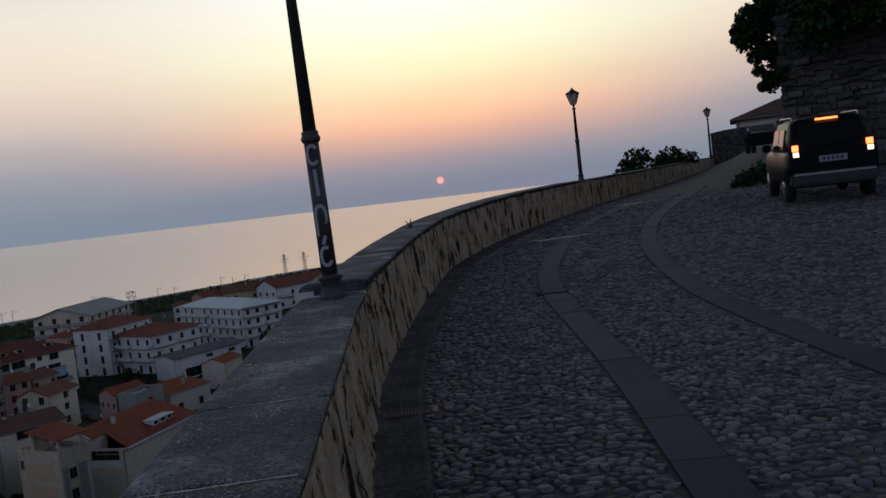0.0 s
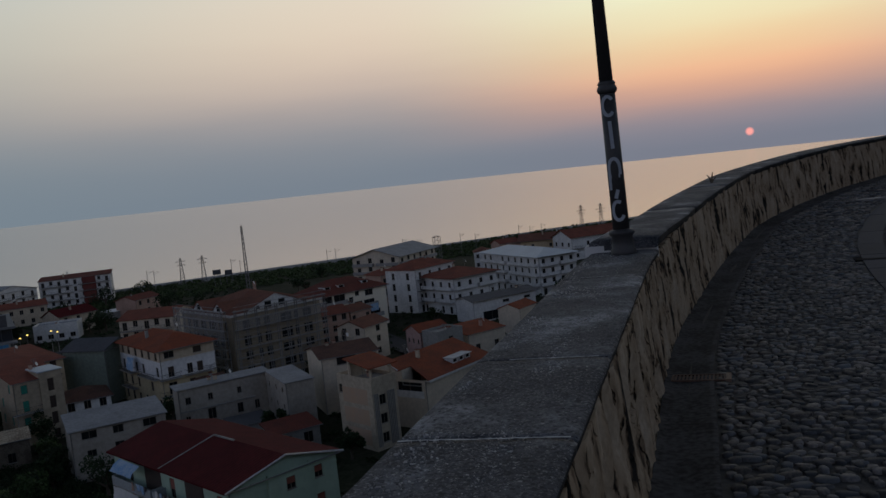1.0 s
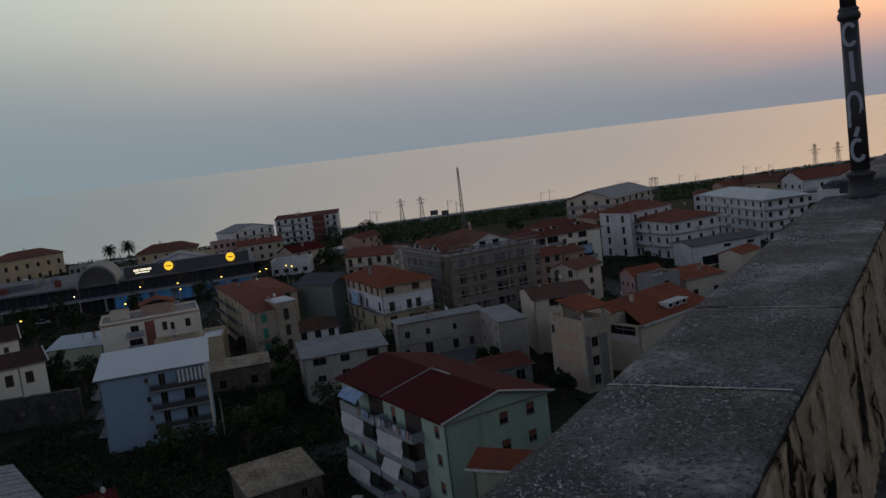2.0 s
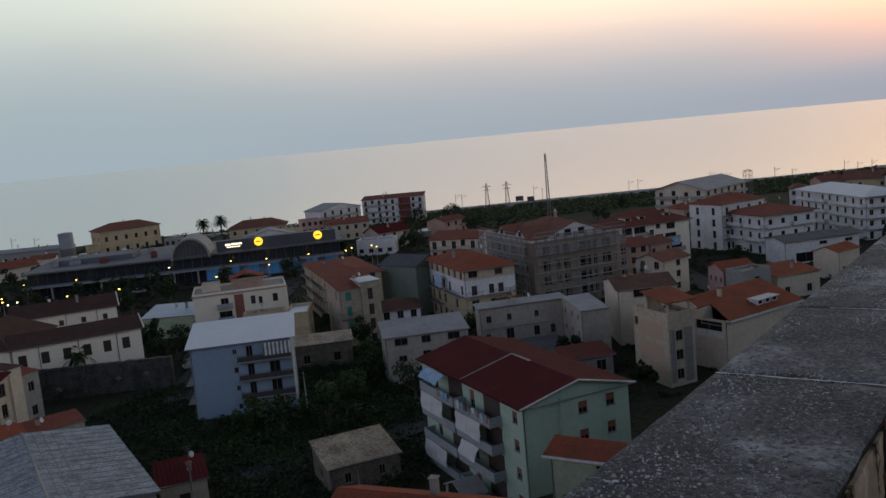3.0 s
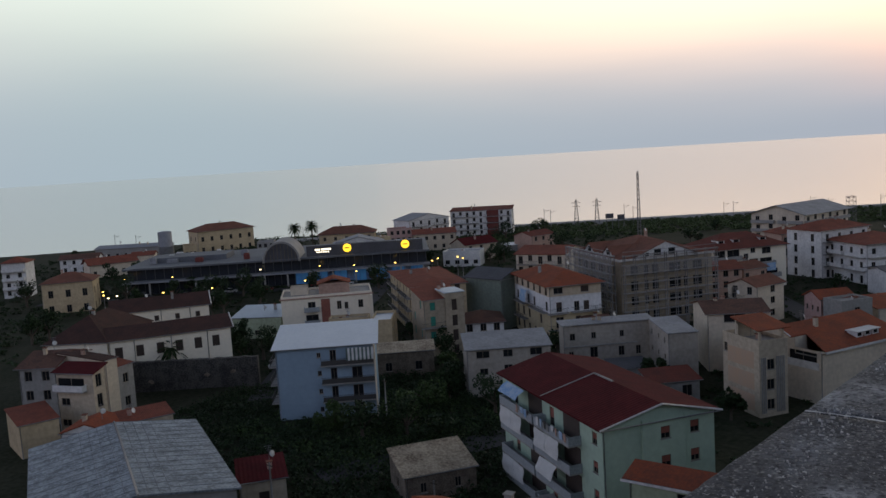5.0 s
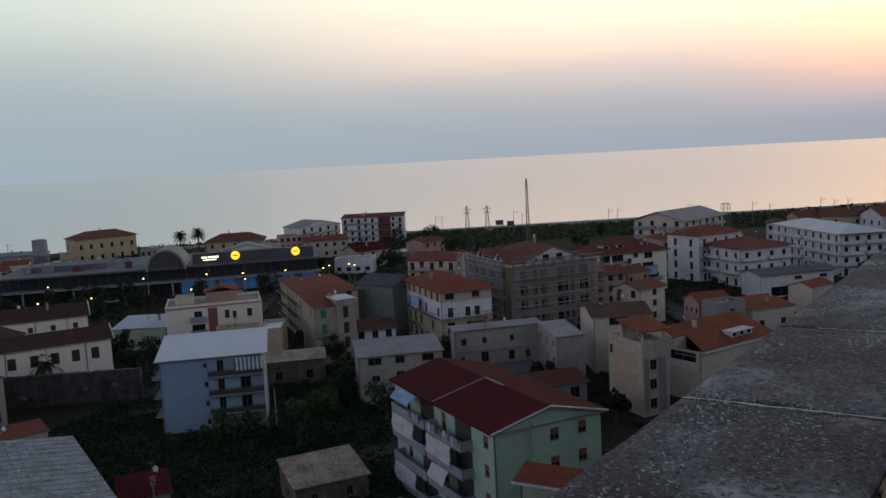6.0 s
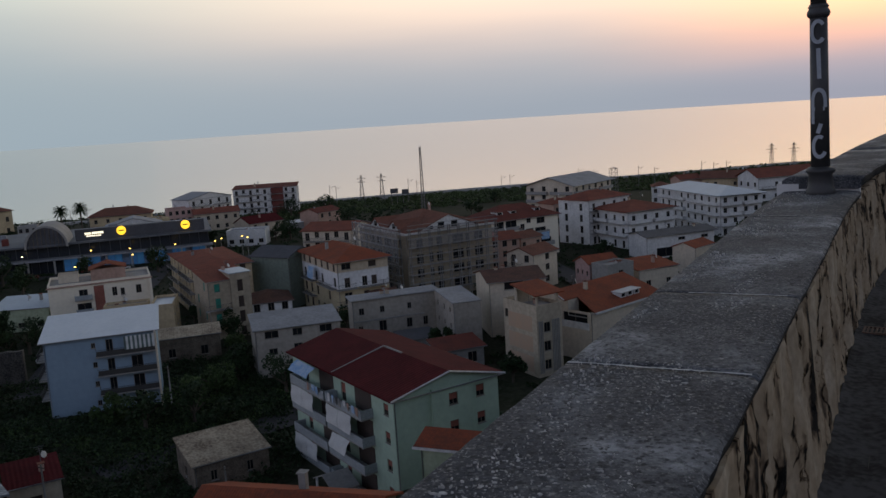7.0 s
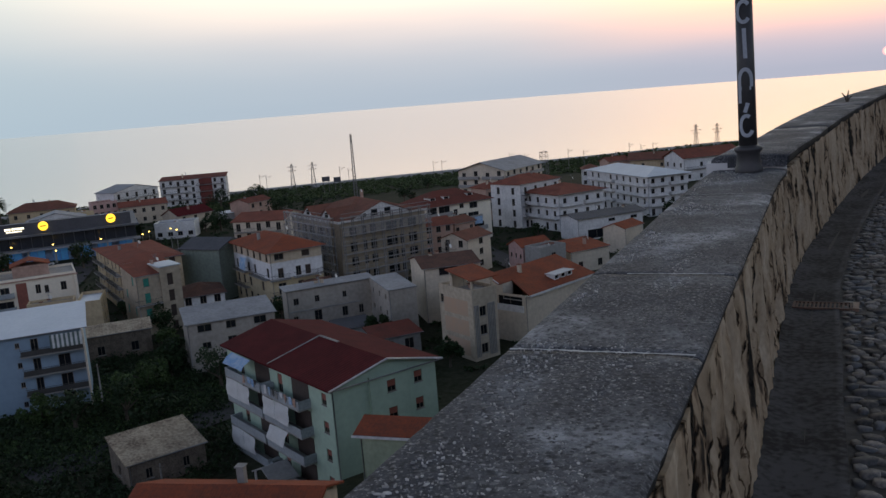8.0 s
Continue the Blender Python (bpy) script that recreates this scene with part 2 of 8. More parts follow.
M["canvas_dark"] = material("dark_mall_glass", (0.03, 0.035, 0.045), rough=0.2, bump=0)

# ---------------------------------------------------------------- helpers


def part(name, bm, mat, parent=None, label="", smooth=False):
    me = bpy.data.meshes.new(name)
    bm.to_mesh(me)
    bm.free()
    if smooth:
        for p in me.polygons:
            p.use_smooth = True
    for q in (mat if isinstance(mat, (list, tuple)) else [mat]):
        me.materials.append(q)
    ob = new(name, me)
    if parent is not None:
        ob.parent = parent
    return tagged(ob, label)


def shared(name, me, parent, m=None, label=""):
    ob = new(name, me)
    ob.parent = parent
    if m is not None:
        ob.matrix_basis = m
    return tagged(ob, label)


def empty(name, m, label, category, group="", kind=""):
    ob = new(name)
    ob.matrix_world = m
    return tagged(ob, label, category, group, kind)


def box(bm, x0, x1, y0, y1, z0, z1, mi=0):
    v = [bm.verts.new(p) for p in ((x0, y0, z0), (x1, y0, z0), (x1, y1, z0), (x0, y1, z0), (x0, y0, z1), (x1, y0, z1), (x1, y1, z1), (x0, y1, z1))]
    for f in ((3, 2, 1, 0), (4, 5, 6, 7), (0, 1, 5, 4), (1, 2, 6, 5), (2, 3, 7, 6), (3, 0, 4, 7)):
        bm.faces.new([v[i] for i in f]).material_index = mi


def boxes(*bs):
    bm = bmesh.new()
    for b in bs:
        box(bm, *b)
    return bm


def tube(bm, path, radii, n=8, cap=True, mi=0):
    """A round bar along a line of points."""
    rings = []
    for i, p in enumerate(path):
        p = Vector(p)
        a, c = Vector(path[max(i - 1, 0)]), Vector(path[min(i + 1, len(path) - 1)])
        t = (c - a).normalized() if (c - a).length > 1e-9 else Vector((0, 0, 1))
        s = t.cross(Vector((0, 0, 1))) if abs(t.z) < 0.9 else t.cross(Vector((1, 0, 0)))
        s.normalize()
        u = s.cross(t)
        r = radii[i] if isinstance(radii, (list, tuple)) else radii
        rings.append([bm.verts.new(p + (s * math.cos(k * 2 * math.pi / n) + u * math.sin(k * 2 * math.pi / n)) * r) for k in range(n)])
    for a, b in zip(rings, rings[1:]):
        for k in range(n):
            f = bm.faces.new((a[k], a[(k + 1) % n], b[(k + 1) % n], b[k]))
            f.material_index, f.smooth = mi, True
    if cap:
        bm.faces.new(rings[0]).material_index = mi
        bm.faces.new(rings[-1][::-1]).material_index = mi


def lathe(bm, profile, n=16, mi=0, smooth=True):
    rings = [[bm.verts.new((r * math.cos(k * 2 * math.pi / n), r * math.sin(k * 2 * math.pi / n), z)) for k in range(n)] for r, z in profile]
    for a, b in zip(rings, rings[1:]):
        for k in range(n):
            f = bm.faces.new((a[k], a[(k + 1) % n], b[(k + 1) % n], b[k]))
            f.material_index, f.smooth = mi, smooth
    bm.faces.new(rings[0][::-1]).material_index = mi
    bm.faces.new(rings[-1]).material_index = mi


GROUND = -38.4      # the town's streets, below the road on the hill at 0
SEA = -40.6

# ---------------------------------------------------------------- the hill road: plan of its parapet
# y along the road, x of the parapet's inner foot, road level there, parapet's top
KERB = [(-14, -0.9, -0.35, 0.83), (-6, -0.45, -0.1, 0.83), (0, -0.31, 0, 0.83), (4, -0.28, 0, 0.83), (7.2, -0.23, 0.0, 0.84), (10, 0.06, 0.02, 0.95), (13, 0.54, 0.12, 1.05),
        (16, 1.2, 0.22, 1.15), (20, 2.82, 0.37, 1.30), (25.3, 5.4, 0.47, 1.40), (29, 6.85, 0.46, 1.39), (37, 10.95, 0.52, 1.45), (51, 18.7, 0.72, 1.63),
        (70, 28.2, 0.90, 1.78), (90, 40.0, 1.6, 2.4), (120, 60, 2.2, 3.0)]


def kerb(y, k):
    """Smooth reading of column k at y."""
    P = KERB
    y = min(max(y, P[0][0]), P[-1][0])
    i = max(j for j in range(len(P) - 1) if P[j][0] <= y)
    a, b = P[i], P[i + 1]
    p, q = P[max(i - 1, 0)], P[min(i + 2, len(P) - 1)]
    h = b[0] - a[0]
    ma = (b[k] - p[k]) / (b[0] - p[0])
    mb = (q[k] - a[k]) / (q[0] - a[0])
    t = (y - a[0]) / h
    return (2 * t**3 - 3 * t**2 + 1) * a[k] + (t**3 - 2 * t**2 + t) * h * ma + (-2 * t**3 + 3 * t**2) * b[k] + (t**3 - t**2) * h * mb


def side(y):
    """Unit vectors along the parapet and to its inner (road) side."""
    dx = (kerb(y + 0.2, 1) - kerb(y - 0.2, 1)) / 0.4
    n = math.hypot(1, dx)
    return Vector((dx / n, 1 / n, 0)), Vector((1 / n, -dx / n, 0))


def road_z(x, y):
    s = min(max((y - 5) / 12, 0), 1)
    off = x - kerb(y, 1)
    u, v = min(max((y - 26) / 14, 0), 1), min(max((off - 1) / 5, 0), 1)
    far, edge = min(max((y - 40) / 22, 0), 1), min(max((off + 1) / 5, 0), 1)
    climb = 1.3 * far * far * (3 - 2 * far) * edge + 0.9 * u * u * (3 - 2 * u) * v * v * (3 - 2 * v)
    return kerb(y, 2) + climb + 0.013 * s * s * (3 - 2 * s) * max(0, min(off, 14))


M["sea"] = material("calm_sea", (0.09, 0.09, 0.10), (0.07, 0.075, 0.085), rough=0.16, scale=0.004, fine=0.03, bump=0.0, spec=1.0)
nt = M["sea"].node_tree
sw_tc, sw_n, sw_b = nt.nodes.new("ShaderNodeTexCoord"), nt.nodes.new("ShaderNodeTexNoise"), nt.nodes.new("ShaderNodeBump")
sw_m = nt.nodes.new("ShaderNodeMapping")
sw_m.inputs["Scale"].default_value = (0.02, 0.09, 0.05)
sw_m.inputs["Rotation"].default_value = (0, 0, radians(-35))
sw_n.inputs["Scale"].default_value, sw_n.inputs["Detail"].default_value = 3.0, 5.0
sw_b.inputs["Strength"].default_value, sw_b.inputs["Distance"].default_value = 0.3, 0.6
nt.links.new(sw_tc.outputs["Object"], sw_m.inputs["Vector"])
nt.links.new(sw_m.outputs[0], sw_n.inputs["Vector"])
nt.links.new(sw_n.outputs[0], sw_b.inputs["Height"])
nt.links.new(sw_b.outputs[0], nt.nodes["Principled BSDF"].inputs["Normal"])
nt.nodes["Principled BSDF"].inputs["IOR"].default_value = 2.0
nt.nodes["Principled BSDF"].inputs["Coat Weight"].default_value, nt.nodes["Principled BSDF"].inputs["Coat Roughness"].default_value = 0.52, 0.18
M["earth"] = material("dry_earth_and_weeds", (0.05, 0.05, 0.034), (0.024, 0.03, 0.016), spec=0.05, rough=0.95, scale=0.08, fine=1.2, amount=0.8, bump=0.5, depth=0.15)
M["asphalt"] = material("street_asphalt", (0.055, 0.055, 0.06), (0.04, 0.04, 0.043), spec=0.15, rough=0.9, scale=0.3, fine=6)
M["bed"] = material("sandy_joint_bed", (0.085, 0.078, 0.07), (0.04, 0.038, 0.035), rough=0.95, scale=1.0, fine=14, bump=0.5)
M["cobble"] = material("river_cobble", (0.24, 0.205, 0.17), (0.09, 0.082, 0.075), spec=0.3, rough=0.75, scale=9, fine=60, amount=0.75, bump=0.5, depth=0.006, island=True, per_object=0.6, tint=(0.085, 0.092, 0.10))
M["cobble_piece"] = material("river_cobble_single", (0.24, 0.205, 0.17), (0.09, 0.082, 0.075), spec=0.3, rough=0.75, scale=9, fine=60, amount=0.75, bump=0.5, depth=0.006, per_object=0.6, tint=(0.085, 0.092, 0.10))
M["slab"] = material("lava_slab", (0.050, 0.056, 0.078), (0.030, 0.035, 0.050), spec=0.2, rough=0.8, scale=1.2, fine=25, bump=0.25, depth=0.004, per_object=0.15)
M["gutter"] = material("gutter_concrete", (0.078, 0.077, 0.080), (0.022, 0.021, 0.021), spec=0.15, rough=0.9, scale=2.4, fine=26, amount=0.9, bump=0.4, depth=0.006)


def build_sea():
    bm = bmesh.new()
    rings = []
    for r in (20, 300, 600, 1200, 2500, 4900):
        rings.append([bm.verts.new((r * math.cos(a * math.pi / 48), r * math.sin(a * math.pi / 48), SEA)) for a in range(96)])
    for a, b in zip(rings, rings[1:]):
        for k in range(96):
            bm.faces.new((a[k], b[k], b[(k + 1) % 96], a[(k + 1) % 96]))
    tagged(part("water", bm, M["sea"]), "calm pale sea under a hazy dusk sky", "sea", kind="structure")


def shore(x, y):
    """Metres inland of the waterline, which runs from far on the left towards the cape."""
    a = (0.70, 0.714)       # seaward direction is (-0.70, 0.714)
    return 478 - (-0.70 * x + 0.714 * y) - 14 * math.sin((x * a[0] + y * a[1]) * 0.012) - max(0, (x + 260) * 0.17)


def hill(x, y):
    """Ground level under the town, the slope and the road."""
    best = 1e9
    for yy in range(-60, 125, 4):
        kx = kerb(yy, 1) if yy > -14 else -0.9 + (yy + 14) * 0.06
        d = math.hypot(x - kx, y - yy)
        if d < best:
            best, by, bx = d, yy, kx
    kx = kerb(y, 1) if -14 < y < 120 else (-0.9 + (y + 14) * 0.06 if y <= -14 else 60 + (y - 120) * 0.9)
    if x > kx - 0.6:
        return min(road_z(min(x, kx + 14), min(max(y, -14), 120)) - 0.45 + max(0, x - kx - 14) * 0.35, 14)
    if best < 4:
        return -0.6 - 2.4 * best
    z = -10.2 + (GROUND + 10.2) * min((best - 4) / 68, 1) ** 0.8
    s = shore(x, y)
    if s < 70:
        z = GROUND + min(0.0, (s - 35) * 0.07)
    return max(z, -46)


def build_ground():
    xs = sorted(set([-1500, -1000, -800] + list(range(-640, -160, 16)) + list(range(-160, 60, 4)) + list(range(60, 300, 20)) + [400, 700, 1500]))
    ys = sorted(set([-1500, -800, -400, -200, -100, -60] + list(range(-48, 180, 4)) + list(range(180, 700, 16)) + [800, 1100]))
    verts, faces = [], []
    for y in ys:
        for x in xs:
            verts.append((x, y, hill(x, y) + (0.25 * noise.noise((x * 0.07, y * 0.07, 0)) if x < -8 else 0)))
    n = len(xs)
    for j in range(len(ys) - 1):
        for i in range(n - 1):
            faces.append((j * n + i, j * n + i + 1, (j + 1) * n + i + 1, (j + 1) * n + i))
    me = bpy.data.meshes.new("ground")
    me.from_pydata(verts, [], faces)
    me.materials.append(M["earth"])
    for p in me.polygons:
        p.use_smooth = True
    tagged(new("ground", me), "dark weedy slope falling from the hill road to the coastal town", "ground", kind="structure")


def strip(name, pts, width, lift, mat, label, category):
    """A flat street along points of the plan."""
    bm = bmesh.new()
    prev = None
    for i, p in enumerate(pts):
        p = Vector(p)
        t = (Vector(pts[min(i + 1, len(pts) - 1)]) - Vector(pts[max(i - 1, 0)])).normalized()
        s = Vector((-t.y, t.x)) * width / 2
        pair = [bm.verts.new((*(p + s), lift)), bm.verts.new((*(p - s), lift))]
        if prev:
            bm.faces.new((prev[0], prev[1], pair[1], pair[0]))
        prev = pair
    return tagged(part(name, bm, mat), label, category, kind="structure")


def build_road():
    """The road's bed, under its cobbles, and the gutter along the parapet."""
    ys = [-14 + 0.5 * i for i in range(80)] + [26 + 2 * i for i in range(48)]
    offs = [0.0, 0.34, 1.5, 3, 5, 7, 9, 11, 14]
    bm = bmesh.new()
    rows = []
    for y in ys:
        t, s = side(y)
        row = []
        for o in offs:
            x, yy = kerb(y, 1) + s.x * o, y + s.y * o
            row.append(bm.verts.new((x, yy, road_z(x, min(max(yy, -14), 120)) - 0.008)))
        rows.append(row)
    for a, b in zip(rows, rows[1:]):
        for k in range(len(offs) - 1):
            f = bm.faces.new((a[k], a[k + 1], b[k + 1], b[k]))
            f.smooth = True
    tagged(part("road", bm, M["bed"]), "old cobbled hill road with sandy joints", "road", kind="structure")
    bm = bmesh.new()
    rows = []
    for y in ys:
        t, s = side(y)
        row = []
        for o, dz in ((0.0, 0.012), (0.05, 0.0), (0.17, -0.008), (0.30, 0.004), (0.335, 0.004), (0.335, -0.03)):
            o += 0.012 * noise.noise((y * 2.1, o * 9, 4)) if o > 0.2 else 0
            x, yy = kerb(y, 1) + s.x * o, y + s.y * o
            row.append(bm.verts.new((x, yy, road_z(x, min(max(yy, -14), 120)) + dz + 0.004 * noise.noise((y * 3, o * 8, 1)))))
        rows.append(row)
    for a, b in zip(rows, rows[1:]):
        for k in range(5):
            bm.faces.new((a[k], a[k + 1], b[k + 1], b[k])).smooth = True
    tagged(part("gutter", bm, M["gutter"]), "worn dark concrete gutter at the parapet's foot", "gutter", kind="structure")


def wall_material():
    mt = bpy.data.materials.new("crumbling_ochre_render")
    mt.use_nodes = True
    nt = mt.node_tree
    N, L = nt.nodes, nt.links
    b = N["Principled BSDF"]
    tc = N.new("ShaderNodeTexCoord")
    mp = N.new("ShaderNodeMapping")
    mp.inputs["Scale"].default_value = (1, 1, 0.42)
    L.new(tc.outputs["Object"], mp.inputs["Vector"])
    drip, grain = N.new("ShaderNodeTexNoise"), N.new("ShaderNodeTexNoise")
    drip.inputs["Scale"].default_value, drip.inputs["Detail"].default_value, drip.inputs["Roughness"].default_value = 5.5, 5, 0.55
    grain.inputs["Scale"].default_value, grain.inputs["Detail"].default_value = 30, 6
    L.new(mp.outputs[0], drip.inputs["Vector"])
    L.new(tc.outputs["Object"], grain.inputs["Vector"])
    r1 = ramp(N, [(0.37, (0.022, 0.018, 0.014, 1)), (0.40, (0.14, 0.095, 0.06, 1)), (0.45, (0.37, 0.27, 0.175, 1)), (0.70, (0.52, 0.42, 0.31, 1))])
    r1.color_ramp.interpolation = "LINEAR"
    L.new(drip.outputs[0], r1.inputs[0])
    # upright cracks between the flaking plates
    mv = N.new("ShaderNodeMapping")
    mv.inputs["Scale"].default_value = (1, 1, 0.24)
    L.new(tc.outputs["Object"], mv.inputs["Vector"])
    vor, wob, add = N.new("ShaderNodeTexVoronoi"), N.new("ShaderNodeTexNoise"), N.new("ShaderNodeVectorMath")
    wob.inputs["Scale"].default_value, wob.inputs["Detail"].default_value = 9, 3
    L.new(tc.outputs["Object"], wob.inputs["Vector"])
    add.operation = "MULTIPLY_ADD"
    L.new(wob.outputs["Color"], add.inputs[0])
    add.inputs[1].default_value = (0.16, 0.16, 0.08)
    L.new(mv.outputs[0], add.inputs[2])
    vor.feature = "DISTANCE_TO_EDGE"
    vor.inputs["Scale"].default_value = 7.5
    L.new(add.outputs[0], vor.inputs["Vector"])
    open_ = N.new("ShaderNodeMath")
    open_.operation = "MULTIPLY_ADD"
    L.new(drip.outputs[0], open_.inputs[0])
    open_.inputs[1].default_value = 0.55
    open_.inputs[2].default_value = -0.245
    gap = N.new("ShaderNodeMath")
    gap.operation = "ADD"
    L.new(vor.outputs["Distance"], gap.inputs[0])
    L.new(open_.outputs[0], gap.inputs[1])
    crack = ramp(N, [(0.0, (0.05, 0.045, 0.04, 1)), (0.03, (0.45, 0.40, 0.36, 1)), (0.06, (1, 1, 1, 1))])
    crack.color_ramp.interpolation = "LINEAR"
    L.new(gap.outputs[0], crack.inputs[0])
    mc = N.new("ShaderNodeMix")
    mc.data_type, mc.blend_type = "RGBA", "MULTIPLY"
    mc.inputs["Factor"].default_value = 1.0
    L.new(r1.outputs[0], mc.inputs["A"])
    L.new(crack.outputs[0], mc.inputs["B"])
    mx = N.new("ShaderNodeMix")
    mx.data_type, mx.blend_type = "RGBA", "MULTIPLY"
    mx.inputs["Factor"].default_value = 0.6
    r2 = ramp(N, [(0.3, (0.5, 0.48, 0.45, 1)), (0.7, (1.2, 1.18, 1.15, 1))])
    L.new(grain.outputs[0], r2.inputs[0])
    L.new(mc.outputs["Result"], mx.inputs["A"])
    L.new(r2.outputs[0], mx.inputs["B"])
    L.new(mx.outputs["Result"], b.inputs["Base Color"])
    b.inputs["Roughness"].default_value = 0.95
    b.inputs["Specular IOR Level"].default_value = 0.2
    bp = N.new("ShaderNodeBump")
    bp.inputs["Strength"].default_value, bp.inputs["Distance"].default_value = 0.7, 0.03
    L.new(crack.outputs[0], bp.inputs["Height"])
    b2 = N.new("ShaderNodeBump")
    b2.inputs["Strength"].default_value, b2.inputs["Distance"].default_value = 0.5, 0.008
    L.new(grain.outputs[0], b2.inputs["Height"])
    L.new(bp.outputs[0], b2.inputs["Normal"])
    L.new(b2.outputs[0], b.inputs["Normal"])
    return mt


def coping_material():
    """Lichen-spotted grey concrete with pale worn scuffs and embedded chips."""
    mt = bpy.data.materials.new("lichened_coping")
    mt.use_nodes = True
    nt = mt.node_tree
    N, L = nt.nodes, nt.links
    b = N["Principled BSDF"]
    tc = N.new("ShaderNodeTexCoord")
    big, mid, fine = (N.new("ShaderNodeTexNoise") for _ in range(3))
    for n, s, d in ((big, 2.0, 6), (mid, 42, 5), (fine, 150, 4)):
        n.inputs["Scale"].default_value, n.inputs["Detail"].default_value = s, d
        n.inputs["Roughness"].default_value = 0.65
        L.new(tc.outputs["Object"], n.inputs["Vector"])
    base = ramp(N, [(0.36, (0.046, 0.050, 0.060, 1)), (0.50, (0.082, 0.085, 0.092, 1)), (0.59, (0.17, 0.176, 0.186, 1)), (0.68, (0.50, 0.51, 0.52, 1))])
    L.new(big.outputs[0], base.inputs[0])
    sp = ramp(N, [(0.40, (0.30, 0.30, 0.31, 1)), (0.5, (0.95, 0.95, 0.95, 1)), (0.59, (2.3, 2.28, 2.24, 1))])
    L.new(mid.outputs[0], sp.inputs[0])
    m1 = N.new("ShaderNodeMix")
    m1.data_type, m1.blend_type = "RGBA", "MULTIPLY"
    m1.inputs["Factor"].default_value = 0.9
    L.new(base.outputs[0], m1.inputs["A"])
    L.new(sp.outputs[0], m1.inputs["B"])
    flake = N.new("ShaderNodeTexNoise")
    flake.inputs["Scale"].default_value, flake.inputs["Detail"].default_value, flake.inputs["Roughness"].default_value = 96, 5, 0.62
    L.new(tc.outputs["Object"], flake.inputs["Vector"])
    ch = ramp(N, [(0.585, (0, 0, 0, 1)), (0.63, (1, 1, 1, 1))])
    ch.color_ramp.interpolation = "LINEAR"
    L.new(flake.outputs[0], ch.inputs[0])
    patch = N.new("ShaderNodeTexNoise")
    patch.inputs["Scale"].default_value, patch.inputs["Detail"].default_value = 7, 3
    L.new(tc.outputs["Object"], patch.inputs["Vector"])
    gate = ramp(N, [(0.42, (0.05, 0.05, 0.05, 1)), (0.55, (0.95, 0.95, 0.95, 1))])
    L.new(patch.outputs[0], gate.inputs[0])
    mm = N.new("ShaderNodeMath")
    mm.operation = "MULTIPLY"
    L.new(ch.outputs[0], mm.inputs[0])
    L.new(gate.outputs[0], mm.inputs[1])
    m2 = N.new("ShaderNodeMix")
    m2.data_type = "RGBA"
    L.new(mm.outputs[0], m2.inputs["Factor"])
    L.new(m1.outputs["Result"], m2.inputs["A"])
    m2.inputs["B"].default_value = (0.40, 0.405, 0.415, 1)
    # pale chips and dark pits of the aggregate, each one its own cell
    wob, pull = N.new("ShaderNodeTexNoise"), N.new("ShaderNodeVectorMath")
    wob.inputs["Scale"].default_value, wob.inputs["Detail"].default_value = 90, 2
    L.new(tc.outputs["Object"], wob.inputs["Vector"])
    pull.operation = "MULTIPLY_ADD"
    L.new(wob.outputs["Color"], pull.inputs[0])
    pull.inputs[1].default_value = (0.014, 0.014, 0.014)
    L.new(tc.outputs["Object"], pull.inputs[2])
    last = m2.outputs["Result"]
    for scale, reach, share, colour in ((110, 0.5, 0.66, (0.27, 0.265, 0.26, 1)), (70, 0.55, 0.60, (0.020, 0.021, 0.024, 1)), (48, 0.40, 0.82, (0.50, 0.49, 0.47, 1))):
        cell = N.new("ShaderNodeTexVoronoi")
        cell.inputs["Scale"].default_value = scale
        L.new(pull.outputs[0], cell.inputs["Vector"])
        body = ramp(N, [(reach * 0.75, (1, 1, 1, 1)), (reach, (0, 0, 0, 1))])
        L.new(cell.outputs["Distance"], body.inputs[0])
        pick = ramp(N, [(share, (0, 0, 0, 1)), (share + 0.18, (1, 1, 1, 1))])
        L.new(cell.outputs["Color"], pick.inputs[0])
        both = N.new("ShaderNodeMath")
        both.operation = "MULTIPLY"
        L.new(body.outputs[0], both.inputs[0])
        L.new(pick.outputs[0], both.inputs[1])
        lay = N.new("ShaderNodeMix")
        lay.data_type = "RGBA"
        L.new(both.outputs[0], lay.inputs["Factor"])
        L.new(last, lay.inputs["A"])
        lay.inputs["B"].default_value = colour
        last = lay.outputs["Result"]
    L.new(last, b.inputs["Base Color"])
    b.inputs["Roughness"].default_value = 0.85
    b.inputs["Specular IOR Level"].default_value = 0.3
    bp = N.new("ShaderNodeBump")
    bp.inputs["Strength"].default_value, bp.inputs["Distance"].default_value = 0.7, 0.006
    ad = N.new("ShaderNodeMath")
    ad.operation = "ADD"
    L.new(mid.outputs[0], ad.inputs[0])
    L.new(fine.outputs[0], ad.inputs[1])
    L.new(ad.outputs[0], bp.inputs["Height"])
    L.new(bp.outputs[0], b.inputs["Normal"])
    return mt


M["render"] = wall_material()
M["coping"] = coping_material()
M["coping_edge"] = material("dark_coping_edge", (0.045, 0.044, 0.042), (0.018, 0.018, 0.017), rough=0.95, scale=3, fine=40, amount=0.85, bump=0.6, depth=0.006, spec=0.15)
WIDE = 0.60


def frange(a, b, step):
    n = max(1, int(round((b - a) / step)))
    return [a + (b - a) * i / n for i in range(n + 1)]


